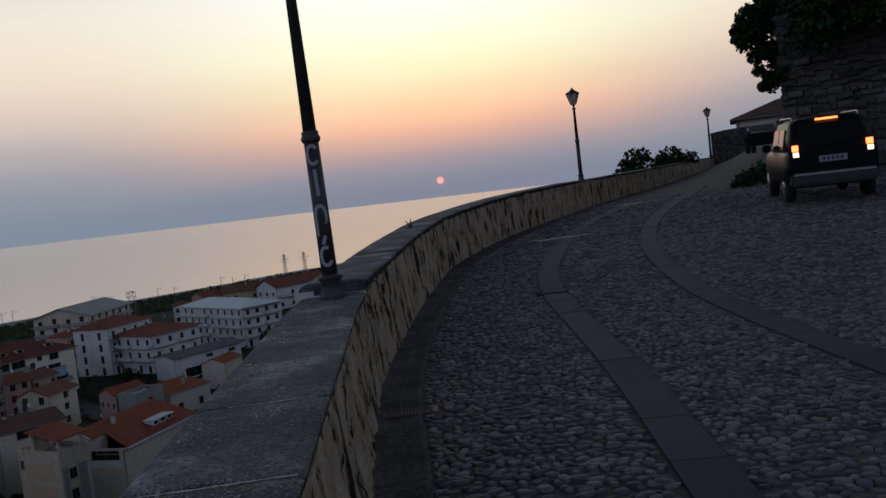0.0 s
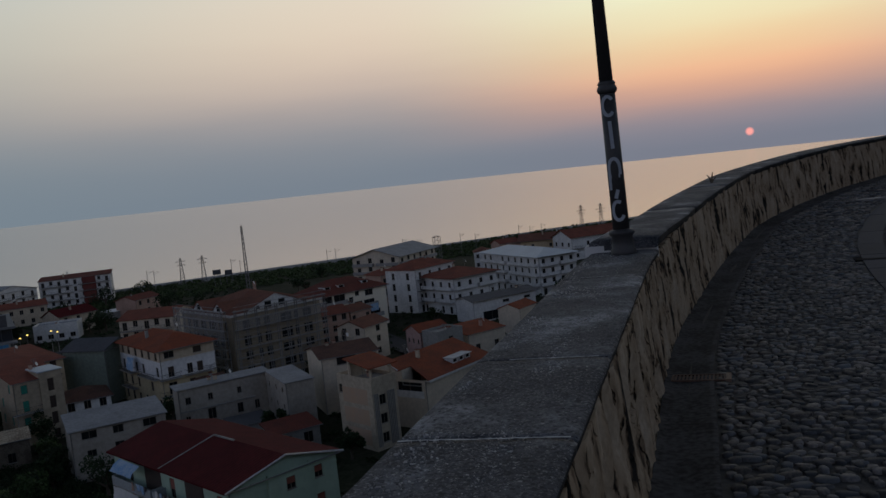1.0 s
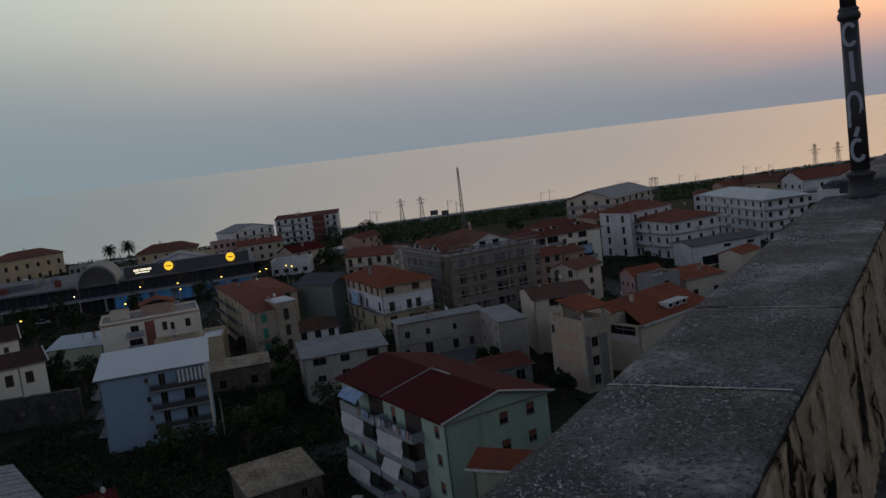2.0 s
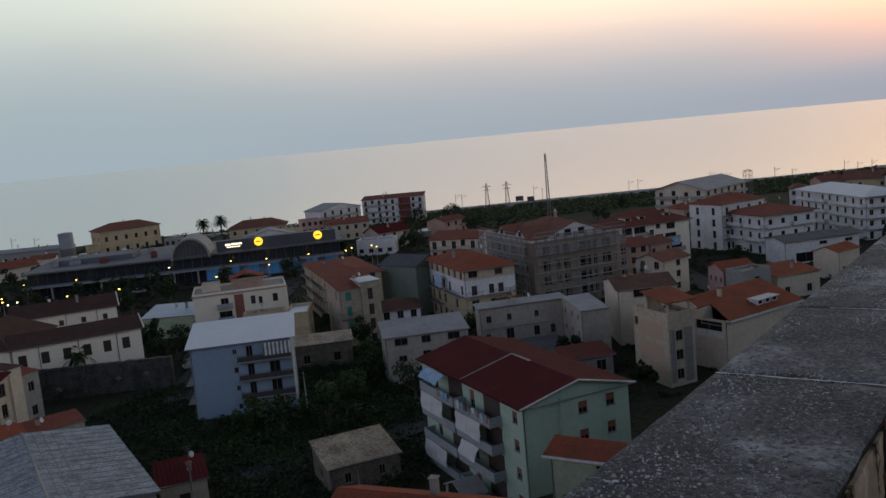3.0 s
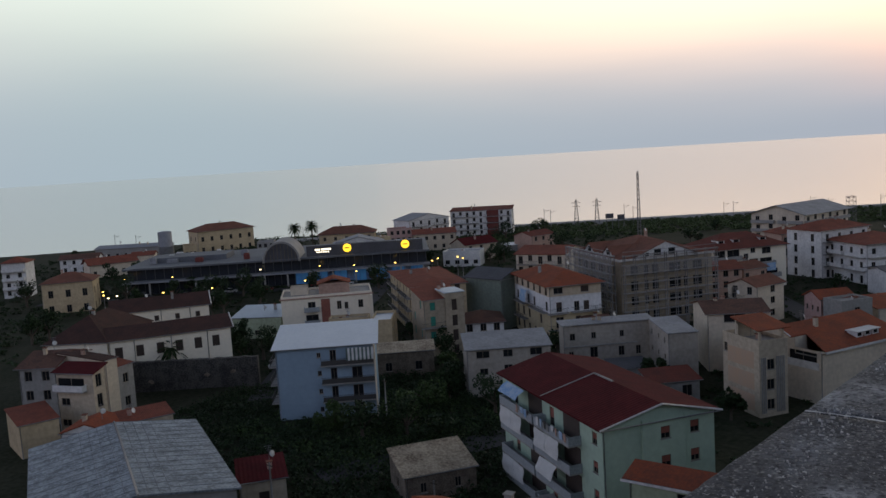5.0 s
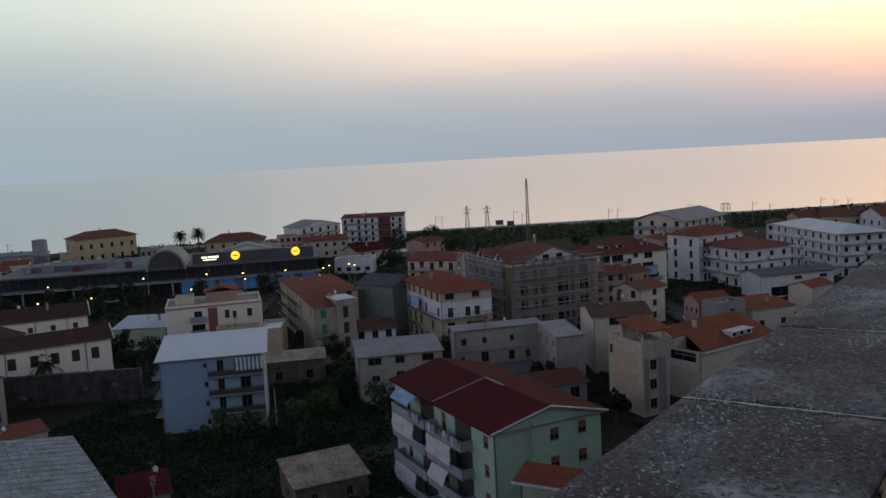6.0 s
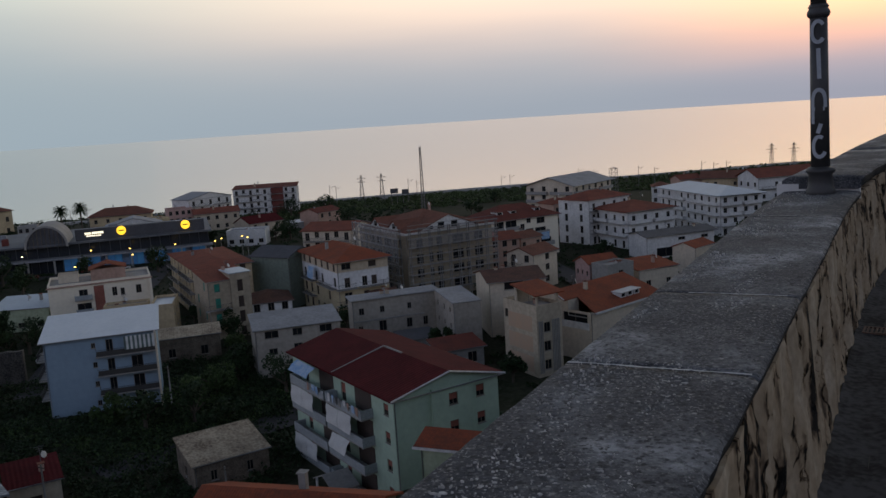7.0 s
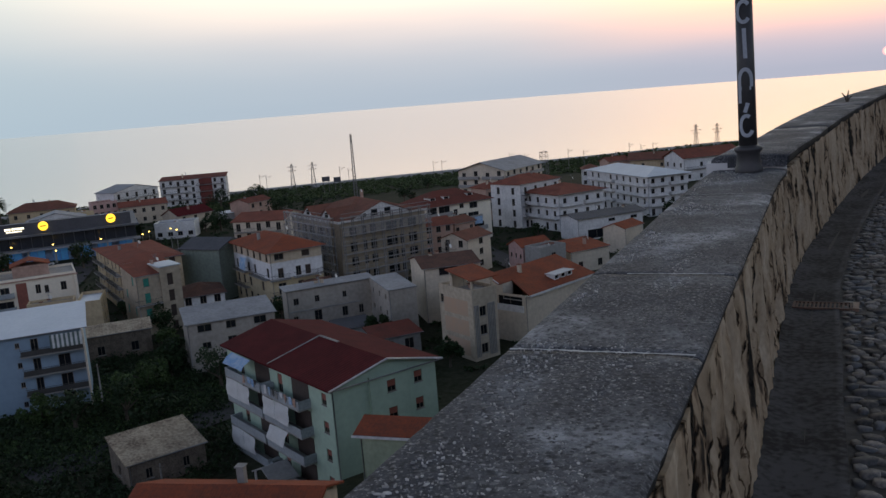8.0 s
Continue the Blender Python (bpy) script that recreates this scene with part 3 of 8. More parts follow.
def build_parapet():
    """The body with its crumbling inner face, and a run of coping lengths on it."""
    body = tagged(new("wall_parapet"), "crumbling ochre-rendered stone parapet along the hill road", "wall", kind="structure")
    ys = frange(-14, -1, 0.4) + frange(-0.96, 9, 0.035)[0:] + frange(9.1, 22, 0.12) + frange(22.5, 120, 1.0)
    bm = bmesh.new()
    rows = []
    for y in ys:
        t, s = side(y)
        foot, top = kerb(y, 2) - 0.05, kerb(y, 3) - 0.055
        if y < 7.32:
            top = min(top, 0.775)
        row = []
        for k in range(23):
            f = k / 22
            z = foot + (top - foot) * f
            # hollows where the render has fallen away, long down the face
            h = noise.noise((y * 4.5, z * 1.9, 2.0)) + 0.5 * noise.noise((y * 12, z * 4.5, 7.0)) + 0.25 * noise.noise((y * 31, z * 22, 9.0))
            o = -0.07 * f + 0.055 * max(-0.75, min(h, 0.22)) + 0.01 * h
            x, yy = kerb(y, 1) + s.x * o, y + s.y * o
            row.append(bm.verts.new((x, yy, z)))
        o = -WIDE - 0.03
        row.append(bm.verts.new((kerb(y, 1) + s.x * o, y + s.y * o, top)))
        row.append(bm.verts.new((kerb(y, 1) + s.x * (o - 0.3), y + s.y * (o - 0.3), foot - 11)))
        rows.append(row)
    for a, b in zip(rows, rows[1:]):
        for k in range(len(a) - 1):
            bm.faces.new((a[k], b[k], b[k + 1], a[k + 1])).smooth = k < 22
    part("wall_body", bm, M["render"], body)
    riser = bmesh.new()
    t, sd = side(7.33)
    box(riser, -0.60, 0.0, 0.0, 0.18, 0.74, 0.885)
    riser.transform(pose(kerb(7.33, 1) - 0.07, 7.335, 0.0))
    part("riser", riser, M["white"], body)
    # coping: lengths between joints; past the lamp post it starts 10 cm higher
    joints = [-14, -9, -4.2, -0.4, 2.42, 3.45, 5.8, 7.28]
    j = 7.30
    high = [j]
    while j < 110:
        j += 2.8 + 0.5 * noise.noise((j, 0, 0)) if j < 30 else 8
        high.append(j)
    for a, b in list(zip(joints, joints[1:])) + list(zip(high, high[1:])):
        bm = bmesh.new()
        rows = []
        for y in frange(a + 0.004, b - 0.004, 0.05 if b < 9 else 0.25 if b < 40 else 1.5):
            t, s = side(y)
            top = kerb(y, 3) if y > 7.29 else min(kerb(y, 3), 0.83)
            if a >= 7.29:
                top = max(top, 0.93 if y < 9.5 else top)
            row = []
            jig = 0.005 * noise.noise((y * 5, 1, 1)) + 0.003 * noise.noise((y * 19, 1, 5))
            prof = [(-0.075 + jig, -0.055), (-0.06 + jig, -0.045), (-0.052 + jig, -0.012), (-0.065 + jig, 0.0), (-0.16, 0.006), (-0.26, 0.004), (-0.36, 0.003), (-0.46, 0.002),
                    (-0.56, 0.0), (-WIDE - 0.012 + jig, -0.004), (-WIDE - 0.03 + jig, -0.02), (-WIDE - 0.035 + jig, -0.055)]
            for o, dz in prof:
                dz += 0.006 * noise.noise((y * 4, o * 9, 3)) if o > -0.6 else 0
                if a >= 7.29 and dz < -0.03:
                    dz -= 0.03
                row.append(bm.verts.new((kerb(y, 1) + s.x * o, y + s.y * o, top + dz)))
            rows.append(row)
        for p, q in zip(rows, rows[1:]):
            for k in range(len(p) - 1):
                # the two lowest inner faces take the darker edge colour
                f = bm.faces.new((p[k], q[k], q[k + 1], p[k + 1]))
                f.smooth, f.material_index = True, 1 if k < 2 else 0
        bm.faces.new(rows[0])
        bm.faces.new(rows[-1][::-1])
        part("coping", bm, [M["coping"], M["coping_edge"]], body)


build_sea()
build_ground()
build_road()
build_parapet()

# ---------------------------------------------------------------- buildings
M["rail_panel"] = material("pale_grey_rail_panel", (0.34, 0.37, 0.38), (0.22, 0.24, 0.25), rough=0.6, scale=0.4, fine=4, amount=0.7)
M["stonewall2"] = material("brown_rubble", (0.20, 0.16, 0.12), (0.10, 0.08, 0.06), rough=0.95, scale=0.8, fine=5, amount=0.9, bump=0.8, depth=0.1)
M["terracotta2"] = tile_material("faded_terracotta_tiles", (0.24, 0.10, 0.07), (0.15, 0.075, 0.055))
M["darkterra"] = tile_material("red_brown_tiles", (0.20, 0.06, 0.045), (0.12, 0.05, 0.04))
M["paleroof2"] = material("pale_blue_roof_sheet", (0.46, 0.54, 0.60), (0.36, 0.42, 0.48), rough=0.5, scale=0.2, fine=2, bump=0.1)
M["greyroof2"] = material("weathered_grey_roof", (0.27, 0.28, 0.30), (0.17, 0.175, 0.19), rough=0.7, scale=0.3, fine=2, amount=0.7, bump=0.15)
MESHES, FOOT = {}, []


def plate(xs, zs, solid, y0, y1):
    """One connected plate with openings, on a grid of cells."""
    bm = bmesh.new()
    vs = {}

    def v(i, k, y):
        key = (i, k, y)
        if key not in vs:
            vs[key] = bm.verts.new((xs[i], y, zs[k]))
        return vs[key]
    nx, nz = len(xs) - 1, len(zs) - 1
    on = lambda i, k: 0 <= i < nx and 0 <= k < nz and solid(i, k)
    for i in range(nx):
        for k in range(nz):
            if not on(i, k):
                continue
            bm.faces.new((v(i, k, y0), v(i + 1, k, y0), v(i + 1, k + 1, y0), v(i, k + 1, y0)))
            bm.faces.new((v(i, k, y1), v(i, k + 1, y1), v(i + 1, k + 1, y1), v(i + 1, k, y1)))
            if not on(i - 1, k):
                bm.faces.new((v(i, k, y0), v(i, k + 1, y0), v(i, k + 1, y1), v(i, k, y1)))
            if not on(i + 1, k):
                bm.faces.new((v(i + 1, k, y0), v(i + 1, k, y1), v(i + 1, k + 1, y1), v(i + 1, k + 1, y0)))
            if not on(i, k - 1):
                bm.faces.new((v(i, k, y0), v(i, k, y1), v(i + 1, k, y1), v(i + 1, k, y0)))
            if not on(i, k + 1):
                bm.faces.new((v(i, k + 1, y0), v(i + 1, k + 1, y0), v(i + 1, k + 1, y1), v(i, k + 1, y1)))
    return bm


def slatted(x0, x1, y, z0, z1):
    """A louvred leaf: one folded sheet."""
    bm = bmesh.new()
    n = max(2, int((z1 - z0) / 0.12))
    prev = None
    for i in range(n + 1):
        z = z0 + (z1 - z0) * i / n
        for yy, zz in ((y - 0.03, z), (y, z + 0.02)):
            if zz > z1 + 0.001:
                continue
            row = [bm.verts.new((x0, yy, zz)), bm.verts.new((x1, yy, zz))]
            if prev:
                bm.faces.new((prev[0], prev[1], row[1], row[0]))
            prev = row
    return bm


def mesh_of(name, bm, mat):
    me = bpy.data.meshes.new(name)
    bm.to_mesh(me)
    bm.free()
    me.materials.append(mat)
    return me


def window(parent, m, w, h, style, shutter):
    key = (round(w, 2), round(h, 2), style, shutter)
    if key not in MESHES:
        f = 0.07
        xs, zs = [0, f, w / 2 - 0.03, w / 2 + 0.03, w - f, w], [0, f, h - f, h]
        fr = mesh_of("window", plate(xs, zs, lambda i, k: not (k == 1 and i in (1, 3)), 0.10, 0.16), M["frame"])
        pn = mesh_of("pane", boxes((f, w - f, 0.12, 0.14, f, h - f)), M["pane"])
        si = mesh_of("window_sill", boxes((-0.08, w + 0.08, -0.08, 0.10, -0.07, 0.0)), M["concrete"])
        sh = []
        if style in ("half", "shut"):
            sh = [mesh_of("shutter", slatted(f, w - f, 0.09, f if style == "shut" else h * 0.45, h - f), M[shutter])]
        elif style == "open":
            sh = [mesh_of("shutter", slatted(x0, x0 + w * 0.5, -0.02, 0, h), M[shutter]) for x0 in (-w * 0.5 - 0.02, w + 0.02)]
        MESHES[key] = (fr, pn, si, sh)
    fr, pn, si, sh = MESHES[key]
    ob = shared("window", fr, parent, m)
    shared("pane", pn, ob)
    if h < 1.7:
        shared("window_sill", si, ob)
    for q in sh:
        shared("shutter", q, ob)


def face_matrix(face, w, d):
    """Local frame of a facade: x along it (seen from outside, left to right), y into the house."""
    return {"front": pose(0, 0, 0), "left": pose(0, d, 0, 0, 0, -90), "right": pose(w, 0, 0, 0, 0, 90), "back": pose(w, d, 0, 0, 0, 180)}[face]


def wall_mesh(w, d, h, holes, below=2.0):
    """Four outer walls; holes[face] = list of (x0, x1, z0, z1), with reveals 0.2 m deep."""
    bm = bmesh.new()
    for face, length in (("front", w), ("left", d), ("right", d), ("back", w)):
        fm = face_matrix(face, w, d)
        hs = holes.get(face, [])
        xs = sorted({0, length} | {round(v, 4) for q in hs for v in q[:2]})
        zs = sorted({-below, h} | {round(v, 4) for q in hs for v in q[2:]})

        def quad(*ps):
            bm.faces.new([bm.verts.new(fm @ Vector(p)) for p in ps])
        for x0, x1 in zip(xs, xs[1:]):
            for z0, z1 in zip(zs, zs[1:]):
                cx, cz = (x0 + x1) / 2, (z0 + z1) / 2
                if any(q[0] < cx < q[1] and q[2] < cz < q[3] for q in hs):
                    continue
                quad((x0, 0, z0), (x1, 0, z0), (x1, 0, z1), (x0, 0, z1))
        for x0, x1, z0, z1 in hs:
            y = 0.2
            quad((x0, 0, z0), (x0, y, z0), (x0, y, z1), (x0, 0, z1))
            quad((x1, y, z0), (x1, 0, z0), (x1, 0, z1), (x1, y, z1))
            quad((x0, 0, z0), (x1, 0, z0), (x1, y, z0), (x0, y, z0))
            quad((x0, y, z1), (x1, y, z1), (x1, 0, z1), (x0, 0, z1))
            quad((x0, y, z0), (x1, y, z0), (x1, y, z1), (x0, y, z1))
    return bm


def weld(bm):
    bmesh.ops.remove_doubles(bm, verts=bm.verts[:], dist=0.002)
    return bm


def rim(bm, w, d, z0, z1, t=0.2):
    """A closed upstand round a flat roof."""
    o, i = [(-0.02, -0.02), (w + 0.02, -0.02), (w + 0.02, d + 0.02), (-0.02, d + 0.02)], [(t, t), (w - t, t), (w - t, d - t), (t, d - t)]
    v = [[bm.verts.new((*p, z)) for p in q] for q in (o, i) for z in (z0, z1)]
    for k in range(4):
        j = (k + 1) % 4
        for a, b in ((0, 1), (1, 3), (3, 2), (2, 0)):
            bm.faces.new((v[a][k], v[a][j], v[b][j], v[b][k]))


def roof_mesh(kind, w, d, h, rise, over, thick=0.18):
    """Pitched roofs as slabs with eaves; returns roof and gable infill meshes."""
    o = over
    bm, gab = bmesh.new(), None
    uv = bm.loops.layers.uv.new("UVMap")

    def slab(pts, down):
        top = [bm.verts.new(p) for p in pts]
        low = [bm.verts.new(Vector(p) - Vector((0, 0, thick))) for p in pts]
        fs = [bm.faces.new(top), bm.faces.new(low[::-1])]
        n = len(pts)
        for i in range(n):
            fs.append(bm.faces.new((top[i], low[i], low[(i + 1) % n], top[(i + 1) % n])))
        for f in fs:
            for lp in f.loops:
                c = lp.vert.co
                lp[uv].uv = (c.y, c.x) if down == "x" else (c.x, c.y)

    z = h
    if kind == "gable_x":       # ridge along x
        slab([(-o, -o, z), (w + o, -o, z), (w + o, d / 2, z + rise), (-o, d / 2, z + rise)], "y")
        slab([(-o, d / 2, z + rise), (w + o, d / 2, z + rise), (w + o, d + o, z), (-o, d + o, z)], "y")
        gab = [((0, 0, z), (0, d, z), (0, d / 2, z + rise - thick)), ((w, 0, z), (w, d, z), (w, d / 2, z + rise - thick))]
    elif kind == "notch_x":     # the front slope starts later along its lower half
        ym, zm = 4.6, z + rise * (4.6 + o) / (d / 2 + o)
        slab([(-0.9, ym, zm), (w + o, ym, zm), (w + o, d / 2, z + rise), (-0.3, d / 2, z + rise)], "y")
        slab([(0.4, -o, z), (w + o, -o, z), (w + o, ym, zm), (2.4, ym, zm)], "y")
        slab([(-0.3, d / 2, z + rise), (w + o, d / 2, z + rise), (w + o, d + o, z), (-o, d + o, z)], "y")
        gab = [((0, d, z), (0, d / 2, z + rise - thick), (0, ym, zm - thick), (0, ym, z)), ((w, 0, z), (w, d, z), (w, d / 2, z + rise - thick)),
               ((0, ym, z - 1), (2.6, ym, z - 1), (2.6, ym, zm - thick), (0, ym, zm - thick))]
    elif kind == "gable_y":
        slab([(-o, -o, z), (w / 2, -o, z + rise), (w / 2, d + o, z + rise), (-o, d + o, z)], "x")
        slab([(w / 2, -o, z + rise), (w + o, -o, z), (w + o, d + o, z), (w / 2, d + o, z + rise)], "x")
        gab = [((0, 0, z), (w, 0, z), (w / 2, 0, z + rise - thick)), ((0, d, z), (w, d, z), (w / 2, d, z + rise - thick))]
    elif kind == "hip":
        if w >= d:
            a, b = (d / 2, d / 2), (w - d / 2, d / 2)
        else:
            a, b = (w / 2, w / 2), (w / 2, d - w / 2)
        A, B = (*a, z + rise), (*b, z + rise)
        c = [(-o, -o, z), (w + o, -o, z), (w + o, d + o, z), (-o, d + o, z)]
        if w >= d:
            slab([c[0], c[1], B, A], "y"), slab([c[2], c[3], A, B], "y"), slab([c[1], c[2], B], "x"), slab([c[3], c[0], A], "x")
        else:
            slab([c[1], c[2], B, A], "x"), slab([c[3], c[0], A, B], "x"), slab([c[0], c[1], A], "y"), slab([c[2], c[3], B], "y")
    elif kind == "shed":        # rises to the back
        slab([(-o, -o, z), (w + o, -o, z), (w + o, d + o, z + rise), (-o, d + o, z + rise)], "y")
        gab = [((0, 0, z), (0, d, z), (0, d, z + rise - thick)), ((w, 0, z), (w, d, z), (w, d, z + rise - thick)), ((0, d, z), (w, d, z), (w, d, z + rise - thick), (0, d, z + rise - thick))]
    else:                       # flat, with a parapet
        slab([(0.15, 0.15, z + 0.02), (w - 0.15, 0.15, z + 0.02), (w - 0.15, d - 0.15, z + 0.02), (0.15, d - 0.15, z + 0.02)], "x")
    return bm, gab


def building(label, x, y, rz, w, d, h, wall, roof, kind="hip", rise=2.2, over=0.5, storeys=4, front=4, left=0, right=0, balc=(), style="half", shutter="shutter_brown",
             category="house", win=(1.25, 1.6), base=GROUND, below=2.0, name="house", chimney=0, rails="iron", extra=(), runs=None):
    """A house at its near corner (x, y): the front runs along local x, the left side along local y."""
    rng = random.Random(int(abs(x * 13 + y * 7)))
    FOOT.append((x, y, rz, w, d))
    top = empty(name, pose(x, y, base, 0, 0, rz), label, category)
    sh = h / storeys
    holes, wins = {}, []
    for face, cols, length in (("front", front, w), ("left", left, d), ("right", right, d)):
        if not cols:
            continue
        hs = []
        for s in range(storeys):
            for c in range(cols):
                tall = face in balc and s > 0
                ww, hh = (win[0], 2.1) if tall and c % 2 == 0 else win
                cx = length * (c + 0.5) / cols + rng.uniform(-0.12, 0.12)
                if cx - ww / 2 < 0.3 or cx + ww / 2 > length - 0.3:
                    continue
                z0 = s * sh + (0.12 if hh > 2 else 0.95)
                if z0 + hh > (s + 1) * sh - 0.12:
                    z0 = (s + 1) * sh - 0.15 - hh
                if rng.random() < 0.06:
                    continue
                q = (cx - ww / 2, cx + ww / 2, z0, z0 + hh)
                hs.append(q)
                wins.append((face, q))
        holes[face] = hs
    for face, a, b, z0, z1 in extra:
        holes.setdefault(face, []).append((a, b, z0, z1))
        wins.append((face, (a, b, z0, z1)))
    wm = wall_mesh(w, d, h, holes, below)
    rm, gab = roof_mesh(kind, w, d, h, rise, over)
    for g in gab or []:
        wm.faces.new([wm.verts.new(p) for p in g])
    if kind == "flat":
        up = bmesh.new()
        rim(up, w, d, h - 0.1, h + 0.55)
        part("parapet", up, M[wall], top)
    part("wall", weld(wm), M[wall], top)
    part("roof", rm, M[roof], top)
    for face, q in wins:
        st = style if style != "mixed" else rng.choice(("half", "plain", "shut", "plain"))
        window(top, face_matrix(face, w, d) @ pose(q[0], 0, q[2]), q[1] - q[0], q[3] - q[2], st, shutter)
    for face in balc:
        length = w if face == "front" else d
        for s in range(1, storeys):
            spans = runs if runs else [(0.3, length - 0.3)] if length < 9 else [(0.4, length * 0.46), (length * 0.54, length - 0.4)]
            for a, b in spans:
                balcony(top, face_matrix(face, w, d), a, b, s * sh, rails)
    for i in range(chimney):
        cx, cy = w * rng.uniform(0.25, 0.75), d * rng.uniform(0.3, 0.7)
        part("chimney", boxes((cx - 0.3, cx + 0.3, cy - 0.3, cy + 0.3, h + rise * 0.2, h + rise + 0.9), (cx - 0.4, cx + 0.4, cy - 0.4, cy + 0.4, h + rise + 0.9, h + rise + 1.0)), M["grey"], top)
    if kind in ("hip", "shed", "gable_x", "gable_y", "notch_x"):
        gut = bmesh.new()
        oo = over + 0.05
        tube(gut, [(-oo, -oo, h - 0.1), (w + oo, -oo, h - 0.1)], 0.07, 6)
        tube(gut, [(0.12, -0.06, -1), (0.12, -0.06, h - 0.3), (0.12, -oo, h - 0.1)], 0.05, 6)
        part("downpipe", gut, M["steel"], top)
    return top


def balcony(top, fm, a, b, z, rails="iron", out=1.15):
    bm = boxes((a, b, -out, 0.0, z - 0.16, z))
    bm.transform(fm)
    ob = part("balcony", bm, M["concrete"], top)
    bm = bmesh.new()
    if rails == "iron":
        for z0 in (0.08, 0.95):
            box(bm, a, b, -out + 0.02, -out + 0.06, z + z0, z + z0 + 0.05)
            box(bm, a, a + 0.04, -out + 0.06, 0, z + z0, z + z0 + 0.05)
            box(bm, b - 0.04, b, -out + 0.06, 0, z + z0, z + z0 + 0.05)
        x = a + 0.2
        while x < b - 0.1:
            box(bm, x, x + 0.025, -out + 0.03, -out + 0.05, z, z + 0.95)
            x += 0.22
        mt = M["rail"]
    else:
        box(bm, a, b, -out, -out + 0.1, z, z + 0.95)
        box(bm, a, a + 0.1, -out + 0.1, 0, z, z + 0.95)
        box(bm, b - 0.1, b, -out + 0.1, 0, z, z + 0.95)
        mt = M[{"white": "white", "panel": "rail_panel"}.get(rails, "concrete")]
    bm.transform(fm)
    part("railing", bm, mt, ob)
    return ob


HOUSES = {}
GREEN_OPENINGS, BLUE_OPENINGS = [], []
for s in range(4):
    z = s * 3.02
    for a, b in ((2.3, 11.6), (12.1, 20.6)):
        GREEN_OPENINGS += [("left", a + 1.2, a + 2.3, z + 0.1, z + 2.25), ("left", b - 3.2, b - 1.6, z + 0.1, z + 2.3)]
    GREEN_OPENINGS += [("left", 23.0, 24.0, z + 0.95, z + 2.2), ("front", 10.2, 11.25, z + 0.95, z + 2.25)]
    z = s * 2.87
    BLUE_OPENINGS += [("front", 6.3, 6.9, z + 1.1, z + 1.9), ("front", 8.3, 9.3, z + 0.1, z + 2.2), ("front", 11.6, 13.2, z + 0.1, z + 2.2)]

SCAFFOLD_OPENINGS = []
for z0, z1 in ((11.3, 13.4), (8.0, 10.1), (4.9, 6.8), (1.8, 3.8)):
    SCAFFOLD_OPENINGS += [("front", a, b, z0, z1) for a, b in ((2.4, 4.1), (5.7, 6.6), (7.5, 9.0), (11.6, 14.4), (15.1, 16.0), (17.4, 19.6))]
    SCAFFOLD_OPENINGS += [("left", a, b, z0, z1) for a, b in ((2.0, 3.6), (4.8, 7.2), (8.6, 11.5), (12.7, 16.2), (17.3, 18.9), (20.1, 21.3))]

HOUSES["green"] = building(x=-44.9, y=70.6, rz=61.1, w=13.1, d=25.1, h=12.1, label="pale green four-storey apartment block with a dark red roof", wall="green", roof="darkred", kind="gable_y", rise=1.7, over=0.6, storeys=4, front=0, left=0, win=(1.1, 1.35), shutter="shutter_red", extra=GREEN_OPENINGS, category="apartment block", name="apartment_block", style="half")
HOUSES["blue"] = building(x=-108.0, y=78.3, rz=45.6, w=15.3, d=12.0, h=11.5, label="pale blue apartment block with a white sheet roof", wall="blue", roof="paleroof", kind="shed", rise=1.4, over=0.6, storeys=4, front=0, left=3, win=(0.9, 1.2), style="plain", shutter="shutter_white", extra=BLUE_OPENINGS, balc=("left",), category="apartment block", name="apartment_block")
HOUSES["school"] = building(x=-153.1, y=73.9, rz=64.3, w=22.3, d=9.0, h=9.0, label="long cream school wing with a dark tiled roof", wall="palecream", roof="darktile", kind="gable_x", rise=1.9, over=0.5, storeys=2, front=0, right=2, win=(1.3, 2.0), style="shut", category="school", name="school_wing", extra=[("front", 0.95, 2.3499999999999996, 5.5, 7.65), ("front", 4.7, 6.1, 5.5, 7.65), ("front", 8.4, 9.8, 5.5, 7.65), ("front", 11.85, 13.25, 5.5, 7.65), ("front", 15.35, 16.75, 5.5, 7.65), ("front", 18.7, 20.099999999999998, 5.5, 7.65)])
HOUSES["schoolrear"] = building(x=-182.5, y=89.4, rz=60.8, w=21.0, d=9.0, h=9.0, label="rear cream school wing with a dark tiled roof", wall="palecream", roof="darktile", kind="gable_x", rise=2.4, storeys=2, front=0, win=(1.2, 1.8), style="shut", category="school", name="school_wing", extra=[("front", 4.5, 5.5, 6.4, 7.6), ("front", 9.0, 10.0, 6.4, 7.6), ("front", 13.5, 14.5, 6.4, 7.6), ("front", 17.95, 18.95, 6.4, 7.6)])
HOUSES["schoolhip"] = building(x=-162.8, y=66.4, rz=37.8, w=11.9, d=20.0, h=9.0, label="corner block of the school under a dark hipped roof", wall="palecream", roof="darktile", kind="hip", rise=4.2, storeys=2, front=0, category="school", name="school_block")
HOUSES["housea"] = building(x=-133.8, y=55.5, rz=23.3, w=7.1, d=2.6, h=10.0, label="cream house with a dark red roof and a covered veranda", wall="beige", roof="darkred", kind="shed", rise=1.0, storeys=3, front=0, right=0, balc=(), rails="white", style="plain", extra=[("front", 0.4, 5.4, 7.35, 9.1), ("front", 0.7, 2.35, 4.75, 5.9), ("front", 0.5, 2.2, 1.4, 2.5), ("right", 0.6, 1.9, 7.6, 9.6), ("right", 0.6, 1.8, 4.4, 6.5)])
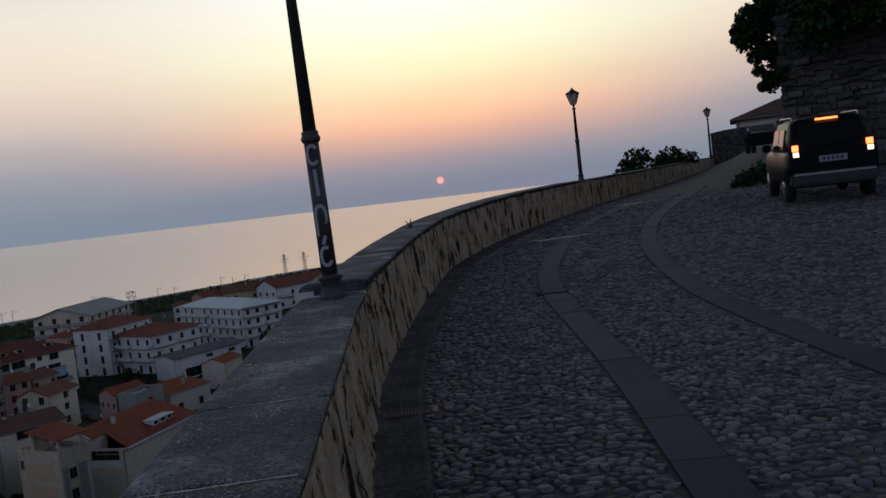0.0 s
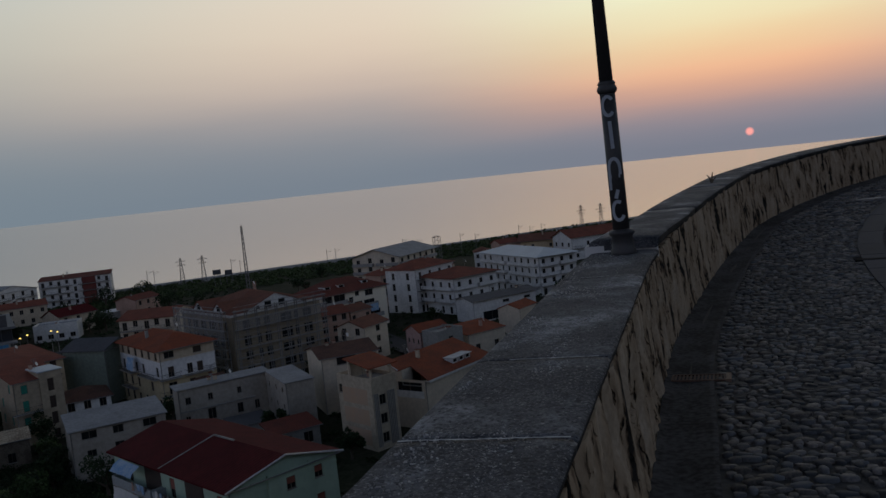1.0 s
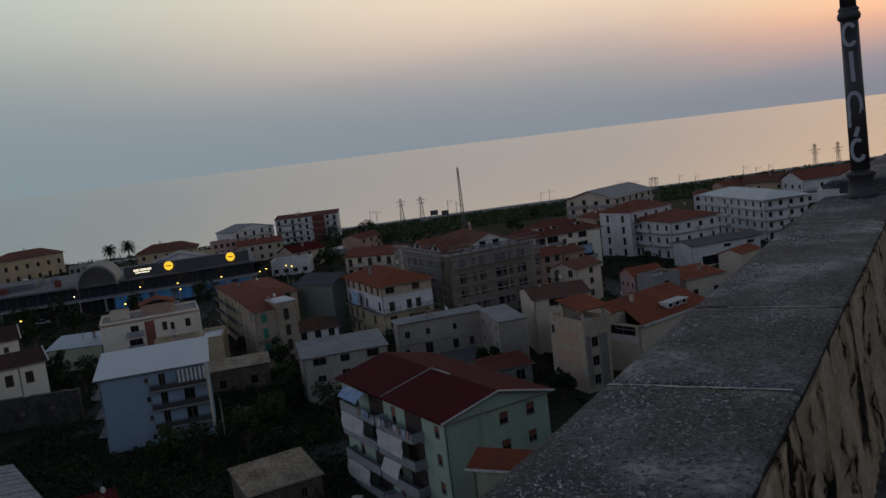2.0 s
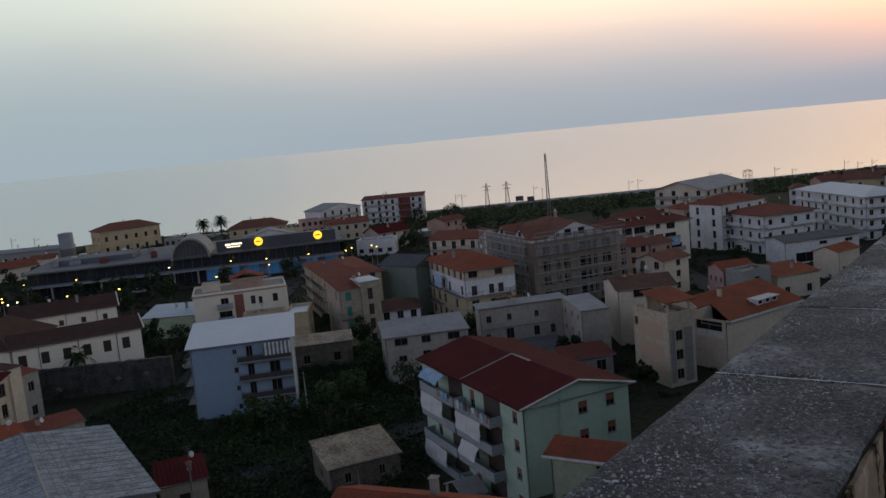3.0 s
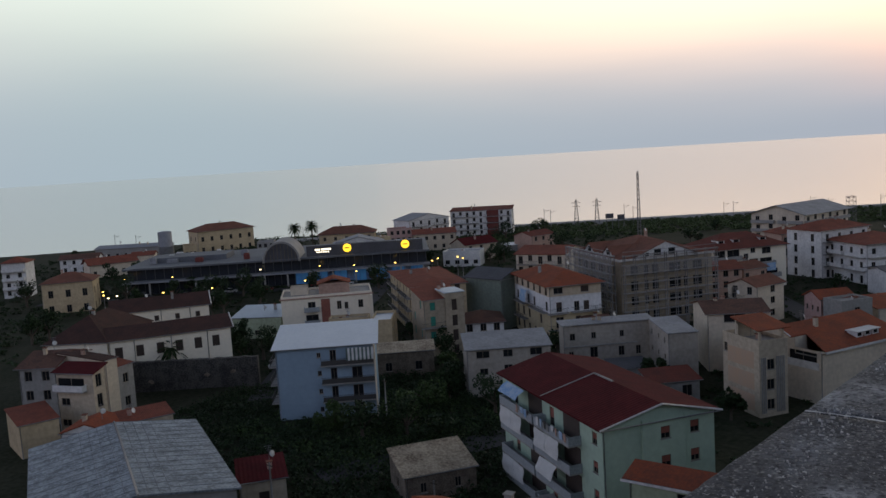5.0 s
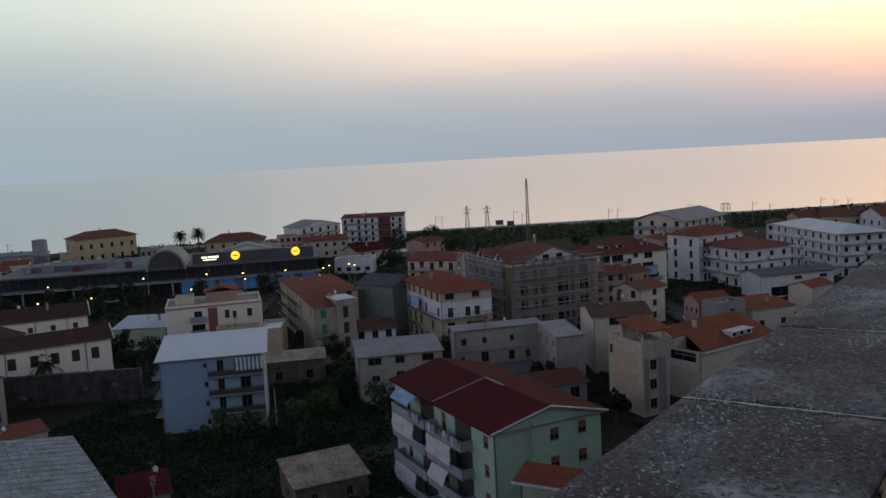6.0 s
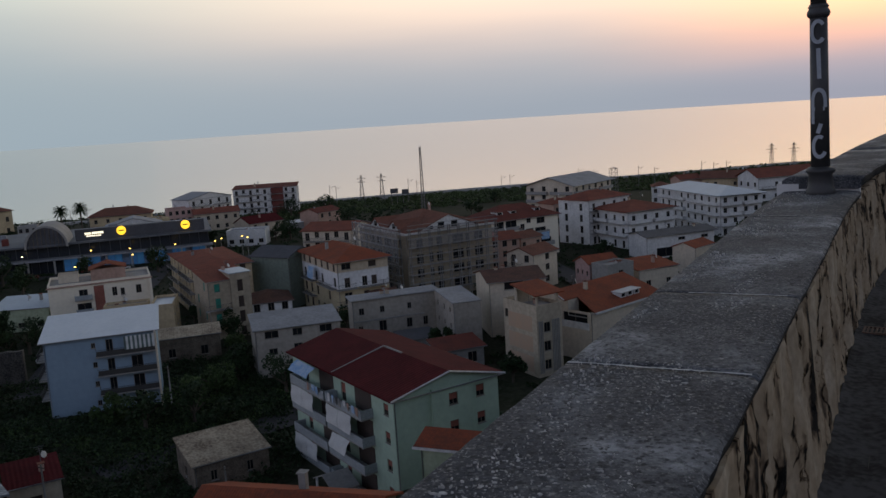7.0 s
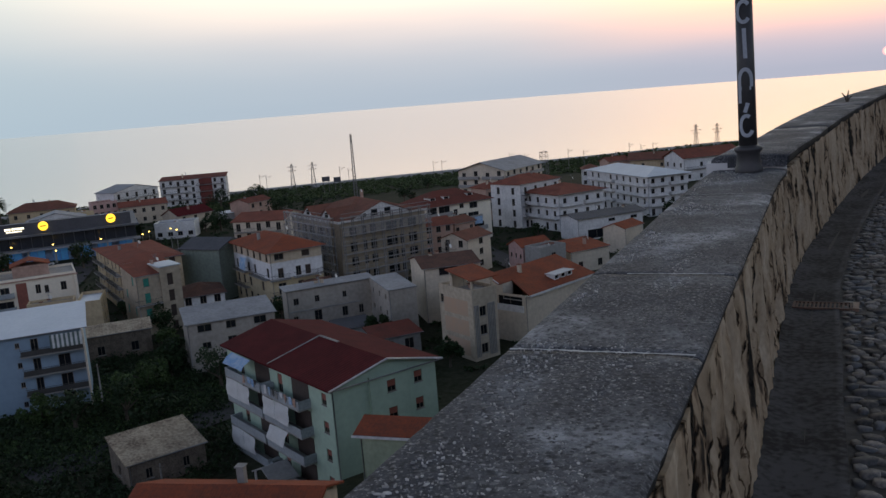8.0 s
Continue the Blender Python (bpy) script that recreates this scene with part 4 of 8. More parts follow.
HOUSES["houseb"] = building(x=-134.1, y=63.7, rz=110.5, w=2.7, d=10.0, h=10.0, label="tall narrow cream house with blank gable wall", wall="cream", roof="darktile", kind="shed", rise=1.0, over=0.2, storeys=3, front=0, right=0, style="plain")
HOUSES["housec"] = building(x=-136.0, y=66.5, rz=109.9, w=3.8, d=7.0, h=8.0, label="small grey house with an orange tiled roof", wall="grey", roof="terracotta", kind="shed", rise=1.2, over=0.2, storeys=2, front=1, style="plain")
HOUSES["housed"] = building(x=-144.5, y=54.2, rz=38.6, w=6.0, d=12.0, h=9.5, label="dull grey house with a brown tiled roof", wall="grey", roof="oldtile", kind="gable_x", rise=1.6, storeys=3, front=2, style="plain")
HOUSES["yellowlow"] = building(x=-127.1, y=46.8, rz=80.3, w=5.4, d=8.0, h=5.0, label="low ochre building with a flat roof", wall="yellow", roof="terracotta", kind="shed", rise=0.9, over=0.2, storeys=1, front=0)
HOUSES["orangelow"] = building(x=-117.9, y=48.7, rz=38.9, w=7.1, d=6.0, h=5.0, label="small white gabled house with orange tiles", wall="white", roof="orange", kind="gable_y", rise=1.2, over=0.2, storeys=1, front=1)
HOUSES["leanto"] = building(x=-114.7, y=54.2, rz=75.1, w=8.8, d=4.0, h=5.0, label="lean-to shed with a reddish tiled roof", wall="beige", roof="terracotta", kind="shed", rise=0.8, over=0.2, storeys=1, front=1)
HOUSES["redlow"] = building(x=-82.7, y=53.4, rz=57.5, w=5.3, d=6.0, h=4.0, label="low shed with a red sheet roof", wall="beige", roof="darkred", kind="shed", rise=0.8, over=0.3, storeys=1, front=1)
HOUSES["shed"] = building(x=-69.1, y=66.6, rz=61.4, w=8.8, d=6.4, h=3.2, label="old stone shed with a lichened tiled roof", wall="stonewall2", roof="stonetile", kind="shed", rise=1.5, over=0.25, storeys=1, front=2, left=1, win=(0.8, 1.2), style="plain")
HOUSES["canopy"] = building(x=-39.77, y=66.76, rz=5.2, w=7.0, d=2.0, h=6.5, label="small mint house with an orange tiled roof", wall="palegreen", roof="orange", kind="shed", rise=0.85, over=0.5, storeys=2, front=2, base=-35.4, style="plain")
HOUSES["orangefront"] = building(x=-48.5, y=45.3, rz=12.6, w=14.8, d=7.0, h=5.2, label="house below the slope with an orange tiled roof", wall="cream", roof="orange", kind="gable_x", rise=1.5, over=0.5, storeys=2, front=0, base=-33.4, chimney=1)
HOUSES["cream"] = building(x=-156.2, y=116.1, rz=49.6, w=20.4, d=12.0, h=9.5, label="cream apartment house with a flat roof terrace", wall="palecream", roof="concrete", kind="flat", storeys=3, front=0, win=(1.3, 1.5), style="plain", shutter="shutter_red", extra=[("front", 5.9, 7.6, 6.6, 8.5), ("front", 5.3, 8.1, 3.6, 5.6), ("front", 12.4, 13.4, 6.4, 8.3), ("front", 14.1, 14.9, 6.4, 7.9), ("front", 17.2, 18.3, 6.4, 8.2)])
HOUSES["yellowsmall"] = building(x=-122.7, y=111.9, rz=39.8, w=4.2, d=10.0, h=8.0, label="narrow yellow house with a white flat roof", wall="yellow", roof="paleroof", kind="flat", storeys=3, front=0, right=3, style="plain")
HOUSES["yellowannex"] = building(x=-138.2, y=114.5, rz=41.2, w=8.3, d=4.0, h=6.5, label="yellow annex with a flat roof", wall="yellow", roof="concrete", kind="flat", storeys=2, front=0)
HOUSES["palelow"] = building(x=-169.9, y=112.0, rz=34.1, w=11.8, d=10.0, h=5.0, label="low mint building with a pale blue sheet roof", wall="palegreen", roof="paleroof2", kind="shed", rise=1.2, over=0.3, storeys=1, front=3, win=(1.4, 1.0), style="plain")
HOUSES["ruin"] = building(x=-114.3, y=104.5, rz=45.7, w=11.0, d=4.0, h=4.5, label="ruined brown stone outbuilding with broken tiles", wall="stonewall2", roof="stonetile", kind="shed", rise=1.0, over=0.3, storeys=1, front=2, style="plain")
HOUSES["shutter"] = building(x=-116.1, y=120.3, rz=59.5, w=8.3, d=9.0, h=11.5, label="tan house with teal shutters and small balconies", wall="tan", roof="terracotta", kind="shed", rise=1.3, over=0.2, storeys=4, front=0, left=2, win=(1.0, 1.6), style="shut", shutter="shutter_green", balc=(), extra=[("front", 1.28, 2.4, 9.3, 10.9), ("front", 1.3, 2.4, 6.1, 8.1), ("front", 1.2, 2.35, 2.95, 5.1)])
HOUSES["shutterback"] = building(x=-132.9, y=134.2, rz=54.6, w=12.5, d=29.5, h=11.0, label="long ochre house with an orange tiled roof", wall="yellow", roof="terracotta", kind="hip", rise=0.9, over=0.6, storeys=4, front=3, left=7, style="mixed", balc=("left",))
HOUSES["lowhouse"] = building(x=-113.6, y=128.7, rz=44.5, w=8.4, d=10.0, h=5.5, label="low white house with a brown tiled roof", wall="white", roof="oldtile", kind="hip", rise=1.6, storeys=2, front=3, left=2, style="plain")
HOUSES["orangehip"] = building(x=-98.8, y=138.4, rz=55.3, w=11.0, d=22.0, h=12.5, label="yellow and white apartment house with an orange hipped roof", wall="banded", roof="orange", kind="hip", rise=2.2, over=0.9, storeys=4, front=0, left=6, style="mixed", balc=(), win=(1.3, 1.9), category="apartment house", name="apartment_house", extra=[("front", 0.95, 2.9, 10.8, 12.05), ("front", 6.7, 8.4, 10.75, 12.0), ("front", 1.4, 2.6, 7.1, 9.1), ("front", 5.2, 6.3, 7.05, 9.0), ("front", 7.2, 8.4, 7.05, 8.95), ("front", 1.25, 2.9, 3.8, 6.1), ("front", 5.4, 6.6, 3.8, 6.0), ("front", 7.3, 8.7, 3.8, 5.9), ("front", 2.0, 3.2, 0.5, 2.6), ("front", 6.0, 7.4, 0.5, 2.6)])
HOUSES["darkblock"] = building(x=-117.9, y=147.2, rz=86.5, w=9.0, d=10.8, h=11.5, label="dull green block with a dark flat roof", wall="darkgreen", roof="darkflat", kind="gable_y", rise=1.9, over=0.4, storeys=4, front=0, left=0)
HOUSES["scaffold"] = building(x=-95.2, y=159.8, rz=57.4, w=22.1, d=23.7, h=15.0, label="large block under repair with a reddish roof and dormers", wall="tan", roof="terracotta2", kind="hip", rise=3.6, over=0.3, storeys=5, front=0, left=0, style="plain", category="apartment block", name="apartment_block", win=(1.6, 1.7), extra=SCAFFOLD_OPENINGS)
HOUSES["longleft"] = building(x=-90.7, y=103.3, rz=45.3, w=13.8, d=8.0, h=8.0, label="long low cream building with a grey roof", wall="drab", roof="greyroof2", kind="shed", rise=1.1, over=0.3, storeys=2, front=0, style="plain", win=(1.3, 1.2), extra=[("front", 1.55, 3.75, 6.4, 7.6), ("front", 6.0, 7.55, 6.4, 7.6), ("front", 10.4, 12.4, 6.4, 7.6), ("front", 2.05, 3.4, 3.6, 4.7), ("front", 6.05, 7.45, 4.0, 5.1), ("front", 10.4, 11.8, 3.6, 4.8), ("front", 5.9, 6.8, 0.7, 2.0)])
HOUSES["longright"] = building(x=-85.2, y=123.0, rz=48.1, w=16.0, d=3.2, h=8.75, label="long drab building with a low grey roof", wall="drab", roof="greyroof2", kind="shed", storeys=2, front=0, style="plain", win=(0.9, 1.2), rise=0.3, over=0.35, extra=[("front", 1.15, 2.1, 5.95, 7.15), ("front", 5.0, 5.85, 6.0, 7.15), ("front", 10.15, 10.9, 6.0, 7.1), ("front", 0.9, 1.75, 2.9, 3.95), ("front", 4.7, 6.1, 2.6, 4.5), ("front", 9.85, 10.9, 2.6, 4.3), ("front", 13.0, 13.9, 2.6, 4.2)])
HOUSES["tower"] = building(x=-66.9, y=126.3, rz=46.2, w=5.0, d=10.1, h=8.5, label="square cream building with a grey roof", wall="drab", roof="greyroof2", kind="shed", rise=0.7, over=0.1, storeys=3, front=0, left=3, style="plain", win=(0.7, 0.9))
HOUSES["creamtall"] = building(x=-64.9, y=136.6, rz=38.0, w=10.3, d=11.0, h=10.0, label="tall cream house with old brown tiles", wall="cream", roof="oldtile", kind="gable_x", rise=1.4, over=0.4, storeys=3, front=0, style="plain", extra=[("front", 2.8, 6.4, 8.4, 9.75), ("front", 7.4, 8.6, 5.2, 6.6)])
HOUSES["beige"] = building(x=-47.9, y=116.8, rz=58.7, w=4.7, d=8.6, h=10.5, label="beige house with open loft under its roof", wall="beige", roof="concrete", kind="flat", storeys=4, front=0, left=0, style="plain", win=(0.8, 1.2), extra=[("front", 1.3, 2.5, 6.8, 8.3), ("front", 1.25, 2.5, 3.9, 5.4), ("front", 1.25, 2.5, 1.0, 2.5), ("left", 0.35, 1.15, 8.15, 9.5)])
# left opening 10.2 to 15.2: its dark pane stands in for the loggia's shade
HOUSES["orangelong"] = building(x=-42.8, y=126.6, rz=69.2, w=18.3, d=15.9, h=8.0, label="long house with a bright orange tiled roof", wall="cream", roof="orange", kind="notch_x", rise=2.7, over=0.5, storeys=2, front=0, left=0, style="plain", extra=[("left", 10.2, 15.2, 5.9, 7.6), ("left", 1.0, 2.2, 5.6, 7.0), ("left", 4.0, 5.2, 5.6, 7.0)])
HOUSES["pink"] = building(x=-58.0, y=171.9, rz=48.8, w=7.0, d=6.1, h=7.0, label="small pink gabled house with orange tiles", wall="pink", roof="orange", kind="gable_x", rise=1.5, over=0.4, storeys=2, front=2, left=3, style="plain", win=(0.7, 1.0))
HOUSES["creamhouse"] = building(x=-72.3, y=175.8, rz=75.3, w=9.1, d=7.4, h=8.0, label="cream house with red-brown tiles", wall="cream", roof="terracotta2", kind="gable_x", rise=1.6, over=0.5, storeys=3, front=0, left=2, balc=(), style="plain", extra=[("front", 4.6, 6.1, 6.3, 7.8), ("front", 4.6, 6.1, 3.9, 5.3), ("front", 4.5, 6.0, 1.2, 2.6), ("left", 1.0, 2.2, 5.2, 7.4)])
HOUSES["redbrown"] = building(x=-96.3, y=207.1, rz=58.1, w=21.8, d=14.0, h=11.0, label="wide house with a red-brown mansard and dormers", wall="palecream", roof="darkterra", kind="hip", rise=3.4, over=0.8, storeys=4, front=0, left=3, right=2, balc=(), style="plain", win=(1.5, 1.6), category="apartment house", name="apartment_house", extra=[("front", 0.4, 3.6, 8.3, 10.7), ("front", 4.2, 7.8, 8.3, 10.7), ("front", 9.0, 10.4, 7.8, 9.4), ("front", 10.7, 13.3, 6.3, 7.9), ("front", 13.9, 17.5, 6.3, 7.9), ("front", 14.5, 17.2, 9.0, 10.6), ("front", 11.1, 12.5, 9.5, 10.7), ("front", 14.4, 19.2, 3.0, 4.9), ("front", 0.6, 7.6, 4.4, 6.6)])
HOUSES["white"] = building(x=-80.0, y=238.2, rz=66.0, w=17.9, d=12.0, h=13.0, label="white four-storey house with a red tiled roof", wall="white", roof="terracotta", kind="hip", rise=2.2, storeys=4, front=4, left=2, balc=("front",), style="plain", win=(1.15, 2.1), category="apartment house", name="apartment_house")
HOUSES["whitehip"] = building(x=-66.9, y=232.1, rz=52.8, w=16.0, d=16.0, h=10.5, label="white house with a red hipped roof and balconies", wall="white", roof="terracotta", kind="hip", rise=2.2, over=1.1, storeys=3, front=4, left=4, balc=("front", "left"), rails="white", style="plain", win=(1.15, 2.1), category="apartment house", name="apartment_house")
HOUSES["whitegrey"] = building(x=-46.7, y=256.9, rz=40.8, w=13.4, d=37.1, h=12.0, label="long white block with a grey sheet roof and galleries", wall="white", roof="paleroof2", kind="hip", rise=2.0, over=1.2, storeys=4, front=4, left=9, balc=("front", "left"), rails="white", style="plain", win=(1.15, 2.1), category="apartment block", name="apartment_block")
HOUSES["terrace"] = building(x=-57.7, y=216.6, rz=46.9, w=20.4, d=8.5, h=6.0, label="white commercial building with a dark low-pitched roof", wall="white", roof="darkflat", kind="gable_x", storeys=2, front=0, left=0, style="plain", win=(1.8, 0.9), category="building", name="building", rise=1.0, over=0.8, extra=[("front", 3.0, 8.6, 0.3, 2.7), ("front", 9.2, 14.6, 0.3, 2.7), ("front", 15.2, 19.8, 0.3, 2.7), ("front", 9.5, 11.6, 4.2, 5.0), ("front", 16.5, 18.6, 4.2, 5.0)])
HOUSES["apex"] = building(x=-104.0, y=293.5, rz=77.3, w=26.7, d=20.4, h=12.0, label="cream block with a grey hipped roof above the fields", wall="cream", roof="greyroof2", kind="gable_x", rise=3.2, over=1.2, storeys=4, front=6, left=4, balc=("front", "left"), rails="solid", style="plain", category="apartment block", name="apartment_block", win=(1.6, 1.9))
HOUSES["salmon"] = building(x=-97.0, y=255.0, rz=50.5, w=7.8, d=10.0, h=10.0, label="salmon house with a red roof", wall="salmon", roof="terracotta", kind="hip", rise=1.6, storeys=3, front=3, balc=("front",), style="plain")
HOUSES["farred"] = building(x=-79.8, y=354.3, rz=42.7, w=9.6, d=8.0, h=8.0, label="small house with a rusty tiled roof", wall="salmon", roof="terracotta", kind="gable_x", rise=1.8, storeys=2, front=3, style="plain")
HOUSES["faryellow"] = building(x=-72.2, y=358.2, rz=6.0, w=22.0, d=12.0, h=8.0, label="yellow house with a wide rusty roof", wall="yellow", roof="terracotta2", kind="gable_x", rise=2.6, over=1.0, storeys=2, front=6, style="plain", win=(1.2, 1.5))
HOUSES["farwhite"] = building(x=-48.5, y=344.5, rz=40.7, w=25.9, d=14.0, h=9.0, label="white house with a rusty tiled roof", wall="white", roof="terracotta", kind="gable_x", rise=3.2, over=0.9, storeys=2, front=5, left=3, balc=("front",), style="plain", win=(1.3, 1.6))
HOUSES["smallr"] = building(x=-49.0, y=177.1, rz=53.0, w=10.5, d=8.0, h=5.0, label="small pale house with orange tiles", wall="cream", roof="orange", kind="shed", rise=1.2, storeys=1, front=2, style="plain", over=0.3)
HOUSES["smallr2"] = building(x=-42.2, y=200.9, rz=71.7, w=8.4, d=6.0, h=6.0, label="small pale house with orange tiles", wall="cream", roof="orange", kind="gable_x", rise=1.2, storeys=1, front=2, style="plain", over=0.3)
HOUSES["creamleft"] = building(x=-129.0, y=188.6, rz=103.1, w=14.5, d=14.1, h=11.5, label="cream house with a faded red roof and balconies", wall="cream", roof="terracotta", kind="gable_y", rise=1.6, storeys=4, front=3, left=5, balc=("left",), style="plain")
HOUSES["salmon2"] = building(x=-91.2, y=194.0, rz=45.8, w=8.0, d=10.0, h=8.0, label="salmon house with a red tiled roof", wall="salmon", roof="terracotta", kind="gable_x", rise=1.6, storeys=3, front=3, style="plain")
HOUSES["station"] = building(x=-358.8, y=222.1, rz=75.4, w=27.7, d=14.0, h=10.0, label="ochre station building with a red hipped roof", wall="yellow", roof="terracotta2", kind="hip", rise=3.0, over=0.8, storeys=2, front=6, left=2, style="plain", win=(1.4, 2.2), category="station", name="station_building")
HOUSES["longgrey"] = building(x=-391.1, y=187.4, rz=40.0, w=33.1, d=12.0, h=5.0, label="long grey platform canopy roof", wall="grey", roof="greyroof2", kind="gable_x", rise=1.2, storeys=1, front=8, style="plain", category="building", name="building")
HOUSES["farredroof"] = building(x=-293.8, y=241.8, rz=43.5, w=24.2, d=12.0, h=7.5, label="ochre house with a red hipped roof", wall="yellow", roof="terracotta2", kind="hip", rise=3.0, over=0.8, storeys=2, front=5, style="plain")
HOUSES["fargable"] = building(x=-256.0, y=217.2, rz=46.4, w=19.6, d=12.0, h=7.0, label="wide white gabled hall with a grey roof", wall="white", roof="greyroof2", kind="gable_y", rise=2.8, over=0.5, storeys=2, front=5, style="plain")
HOUSES["farpink"] = building(x=-259.6, y=251.5, rz=52.7, w=9.6, d=8.0, h=9.0, label="pink house with a flat roof terrace", wall="pink", roof="terracotta2", kind="flat", storeys=3, front=4, style="plain")
HOUSES["farapt"] = building(x=-258.2, y=262.3, rz=78.8, w=21.2, d=12.0, h=12.0, label="white apartment block with a low gable", wall="white", roof="greyroof2", kind="gable_y", rise=2.4, storeys=4, front=5, balc=("front",), style="plain", category="apartment block", name="apartment_block")
HOUSES["farapt2"] = building(x=-272.4, y=304.9, rz=31.6, w=29.1, d=10.0, h=12.0, label="white and red apartment block with a flat red roof", wall="white", roof="darkterra", kind="shed", rise=1.2, over=0.4, storeys=4, front=9, right=2, style="plain", balc=("front",), category="apartment block", name="apartment_block")
HOUSES["midsalmon"] = building(x=-248.4, y=254.4, rz=46.7, w=17.6, d=12.0, h=7.0, label="low house with a salmon tiled roof", wall="beige", roof="terracotta", kind="gable_x", rise=1.8, storeys=2, front=5, style="plain")
HOUSES["middark"] = building(x=-204.2, y=235.8, rz=73.6, w=13.8, d=10.0, h=6.0, label="low house with a dark red roof", wall="beige", roof="darkred", kind="gable_x", rise=2.4, storeys=2, front=3, style="plain")
HOUSES["midwhite"] = building(x=-203.5, y=222.6, rz=28.2, w=13.2, d=8.0, h=5.0, label="low white building with a flat roof", wall="white", roof="greyroof2", kind="flat", storeys=1, front=4, style="plain", win=(1.6, 1.4))
HOUSES["leftorange"] = building(x=-324.3, y=152.5, rz=77.7, w=18.0, d=10.0, h=5.0, label="low hall with a wide orange roof", wall="cream", roof="terracotta", kind="gable_x", rise=2.4, over=0.8, storeys=1, front=5, style="plain")
HOUSES["leftyellow"] = building(x=-256.0, y=105.2, rz=55.5, w=14.2, d=12.0, h=9.0, label="old ochre villa with a terracotta roof", wall="yellow", roof="terracotta2", kind="hip", rise=2.4, storeys=2, front=3, right=2, style="plain", win=(1.4, 2.2))
HOUSES["leftwhite"] = building(x=-305.3, y=113.1, rz=47.6, w=7.9, d=8.0, h=12.0, label="white house with rounded balconies", wall="white", roof="terracotta", kind="hip", rise=1.8, storeys=4, front=2, balc=("front",), rails="white", style="plain")
HOUSES["leftwhite2"] = building(x=-352.1, y=153.3, rz=50.4, w=15.1, d=8.0, h=6.0, label="white low house with a brown roof", wall="white", roof="oldtile", kind="gable_x", rise=1.8, storeys=2, front=4, style="plain")
HOUSES["shed1"] = building(x=-72.7, y=118.9, rz=46.1, w=5.9, d=5.0, h=3.5, label="low shed with a dark felt roof", wall="grey", roof="darkflat", kind="shed", rise=0.5, over=0.3, storeys=1, front=2, style="plain", win=(0.8, 1.2))
HOUSES["redcanopy"] = building(x=-63.4, y=114.5, rz=49.3, w=7.4, d=5.0, h=3.5, label="open red-brown tiled canopy roof on a low wall", wall="grey", roof="darkterra", kind="shed", rise=0.9, over=0.4, storeys=1, front=2, style="plain", win=(1.6, 1.8))
HOUSES["bluewall"] = building(x=-53.1, y=168.8, rz=59.0, w=7.1, d=5.0, h=7.0, label="house side clad in grey-blue sheeting", wall="grey", roof="concrete", kind="flat", storeys=2, front=1, style="plain")
HOUSES["tarp"] = building(x=-207.0, y=264.3, rz=67.4, w=9.0, d=5.0, h=2.5, label="small plot shed with a pale sheet roof", wall="grey", roof="paleroof", kind="shed", rise=0.5, over=0.2, storeys=1, front=0)
HOUSES["fill1"] = building(x=-92.1, y=141.4, rz=55.3, w=5.4, d=6.0, h=5.0, label="low cream outbuilding with brown tiles", wall="cream", roof="oldtile", kind="gable_x", rise=1.0, over=0.3, storeys=1, front=2, style="plain")
HOUSES["fill2"] = building(x=-338.5, y=177.4, rz=51.9, w=9.0, d=9.0, h=5.0, label="low pale house beside the station", wall="cream", roof="terracotta", kind="gable_x", rise=1.4, storeys=1, front=3, style="plain")
HOUSES["fill3"] = building(x=-254.8, y=238.7, rz=69.9, w=7.0, d=8.0, h=7.0, label="small ochre house with a flat roof", wall="yellow", roof="concrete", kind="flat", storeys=2, front=3, style="plain")
HOUSES["fill4"] = building(x=-87.2, y=204.3, rz=67.7, w=7.6, d=8.0, h=7.0, label="salmon house with rusty tiles", wall="salmon", roof="terracotta2", kind="gable_x", rise=1.4, storeys=2, front=3, style="plain")
HOUSES["fill5"] = building(x=-87.1, y=337.9, rz=17.0, w=6.7, d=8.0, h=7.0, label="white house with a faded red roof near the fields", wall="white", roof="terracotta2", kind="hip", rise=1.6, storeys=2, front=3, style="plain")
HOUSES["fill6"] = building(x=-348.4, y=208.4, rz=63.6, w=5.4, d=8.0, h=5.0, label="low ochre annex of the station", wall="yellow", roof="terracotta2", kind="flat", storeys=1, front=3, style="plain")
HOUSES["fill7"] = building(x=-310.8, y=221.2, rz=46.9, w=7.2, d=8.0, h=6.0, label="low grey house behind the dome", wall="grey", roof="greyroof2", kind="flat", storeys=2, front=3, style="plain")
HOUSES["fill8"] = building(x=-197.1, y=266.9, rz=80.7, w=12.2, d=10.0, h=6.0, label="low house with a faded red roof by the scrub", wall="salmon", roof="darkterra", kind="gable_x", rise=1.6, storeys=2, front=3, style="plain")


# ---------------------------------------------------------------- apartment blocks: balconies, awnings, scaffold, dormers
def awning(house, fm, a, b, z, drop, out, mat):
    """A hanging sun blind, from under a balcony out over the rail below."""
    bm = bmesh.new()
    n = 8
    prev = None
    for i in range(n + 1):
        t = i / n
        row = [bm.verts.new((x, -1.15 - out * math.sin(t * 1.4) - 0.05 * math.sin(t * 9 + x), z - drop * t)) for x in (a, (a + b) / 2, b)]
        low = [bm.verts.new((v.co.x, v.co.y + 0.02, v.co.z)) for v in row]
        if prev:
            for k in range(2):
                bm.faces.new((prev[0][k], prev[0][k + 1], row[k + 1], row[k]))
                bm.faces.new((prev[1][k], low[k], low[k + 1], prev[1][k + 1]))
        prev = (row, low)
    bm.transform(fm)
    part("awning", bm, mat, house)


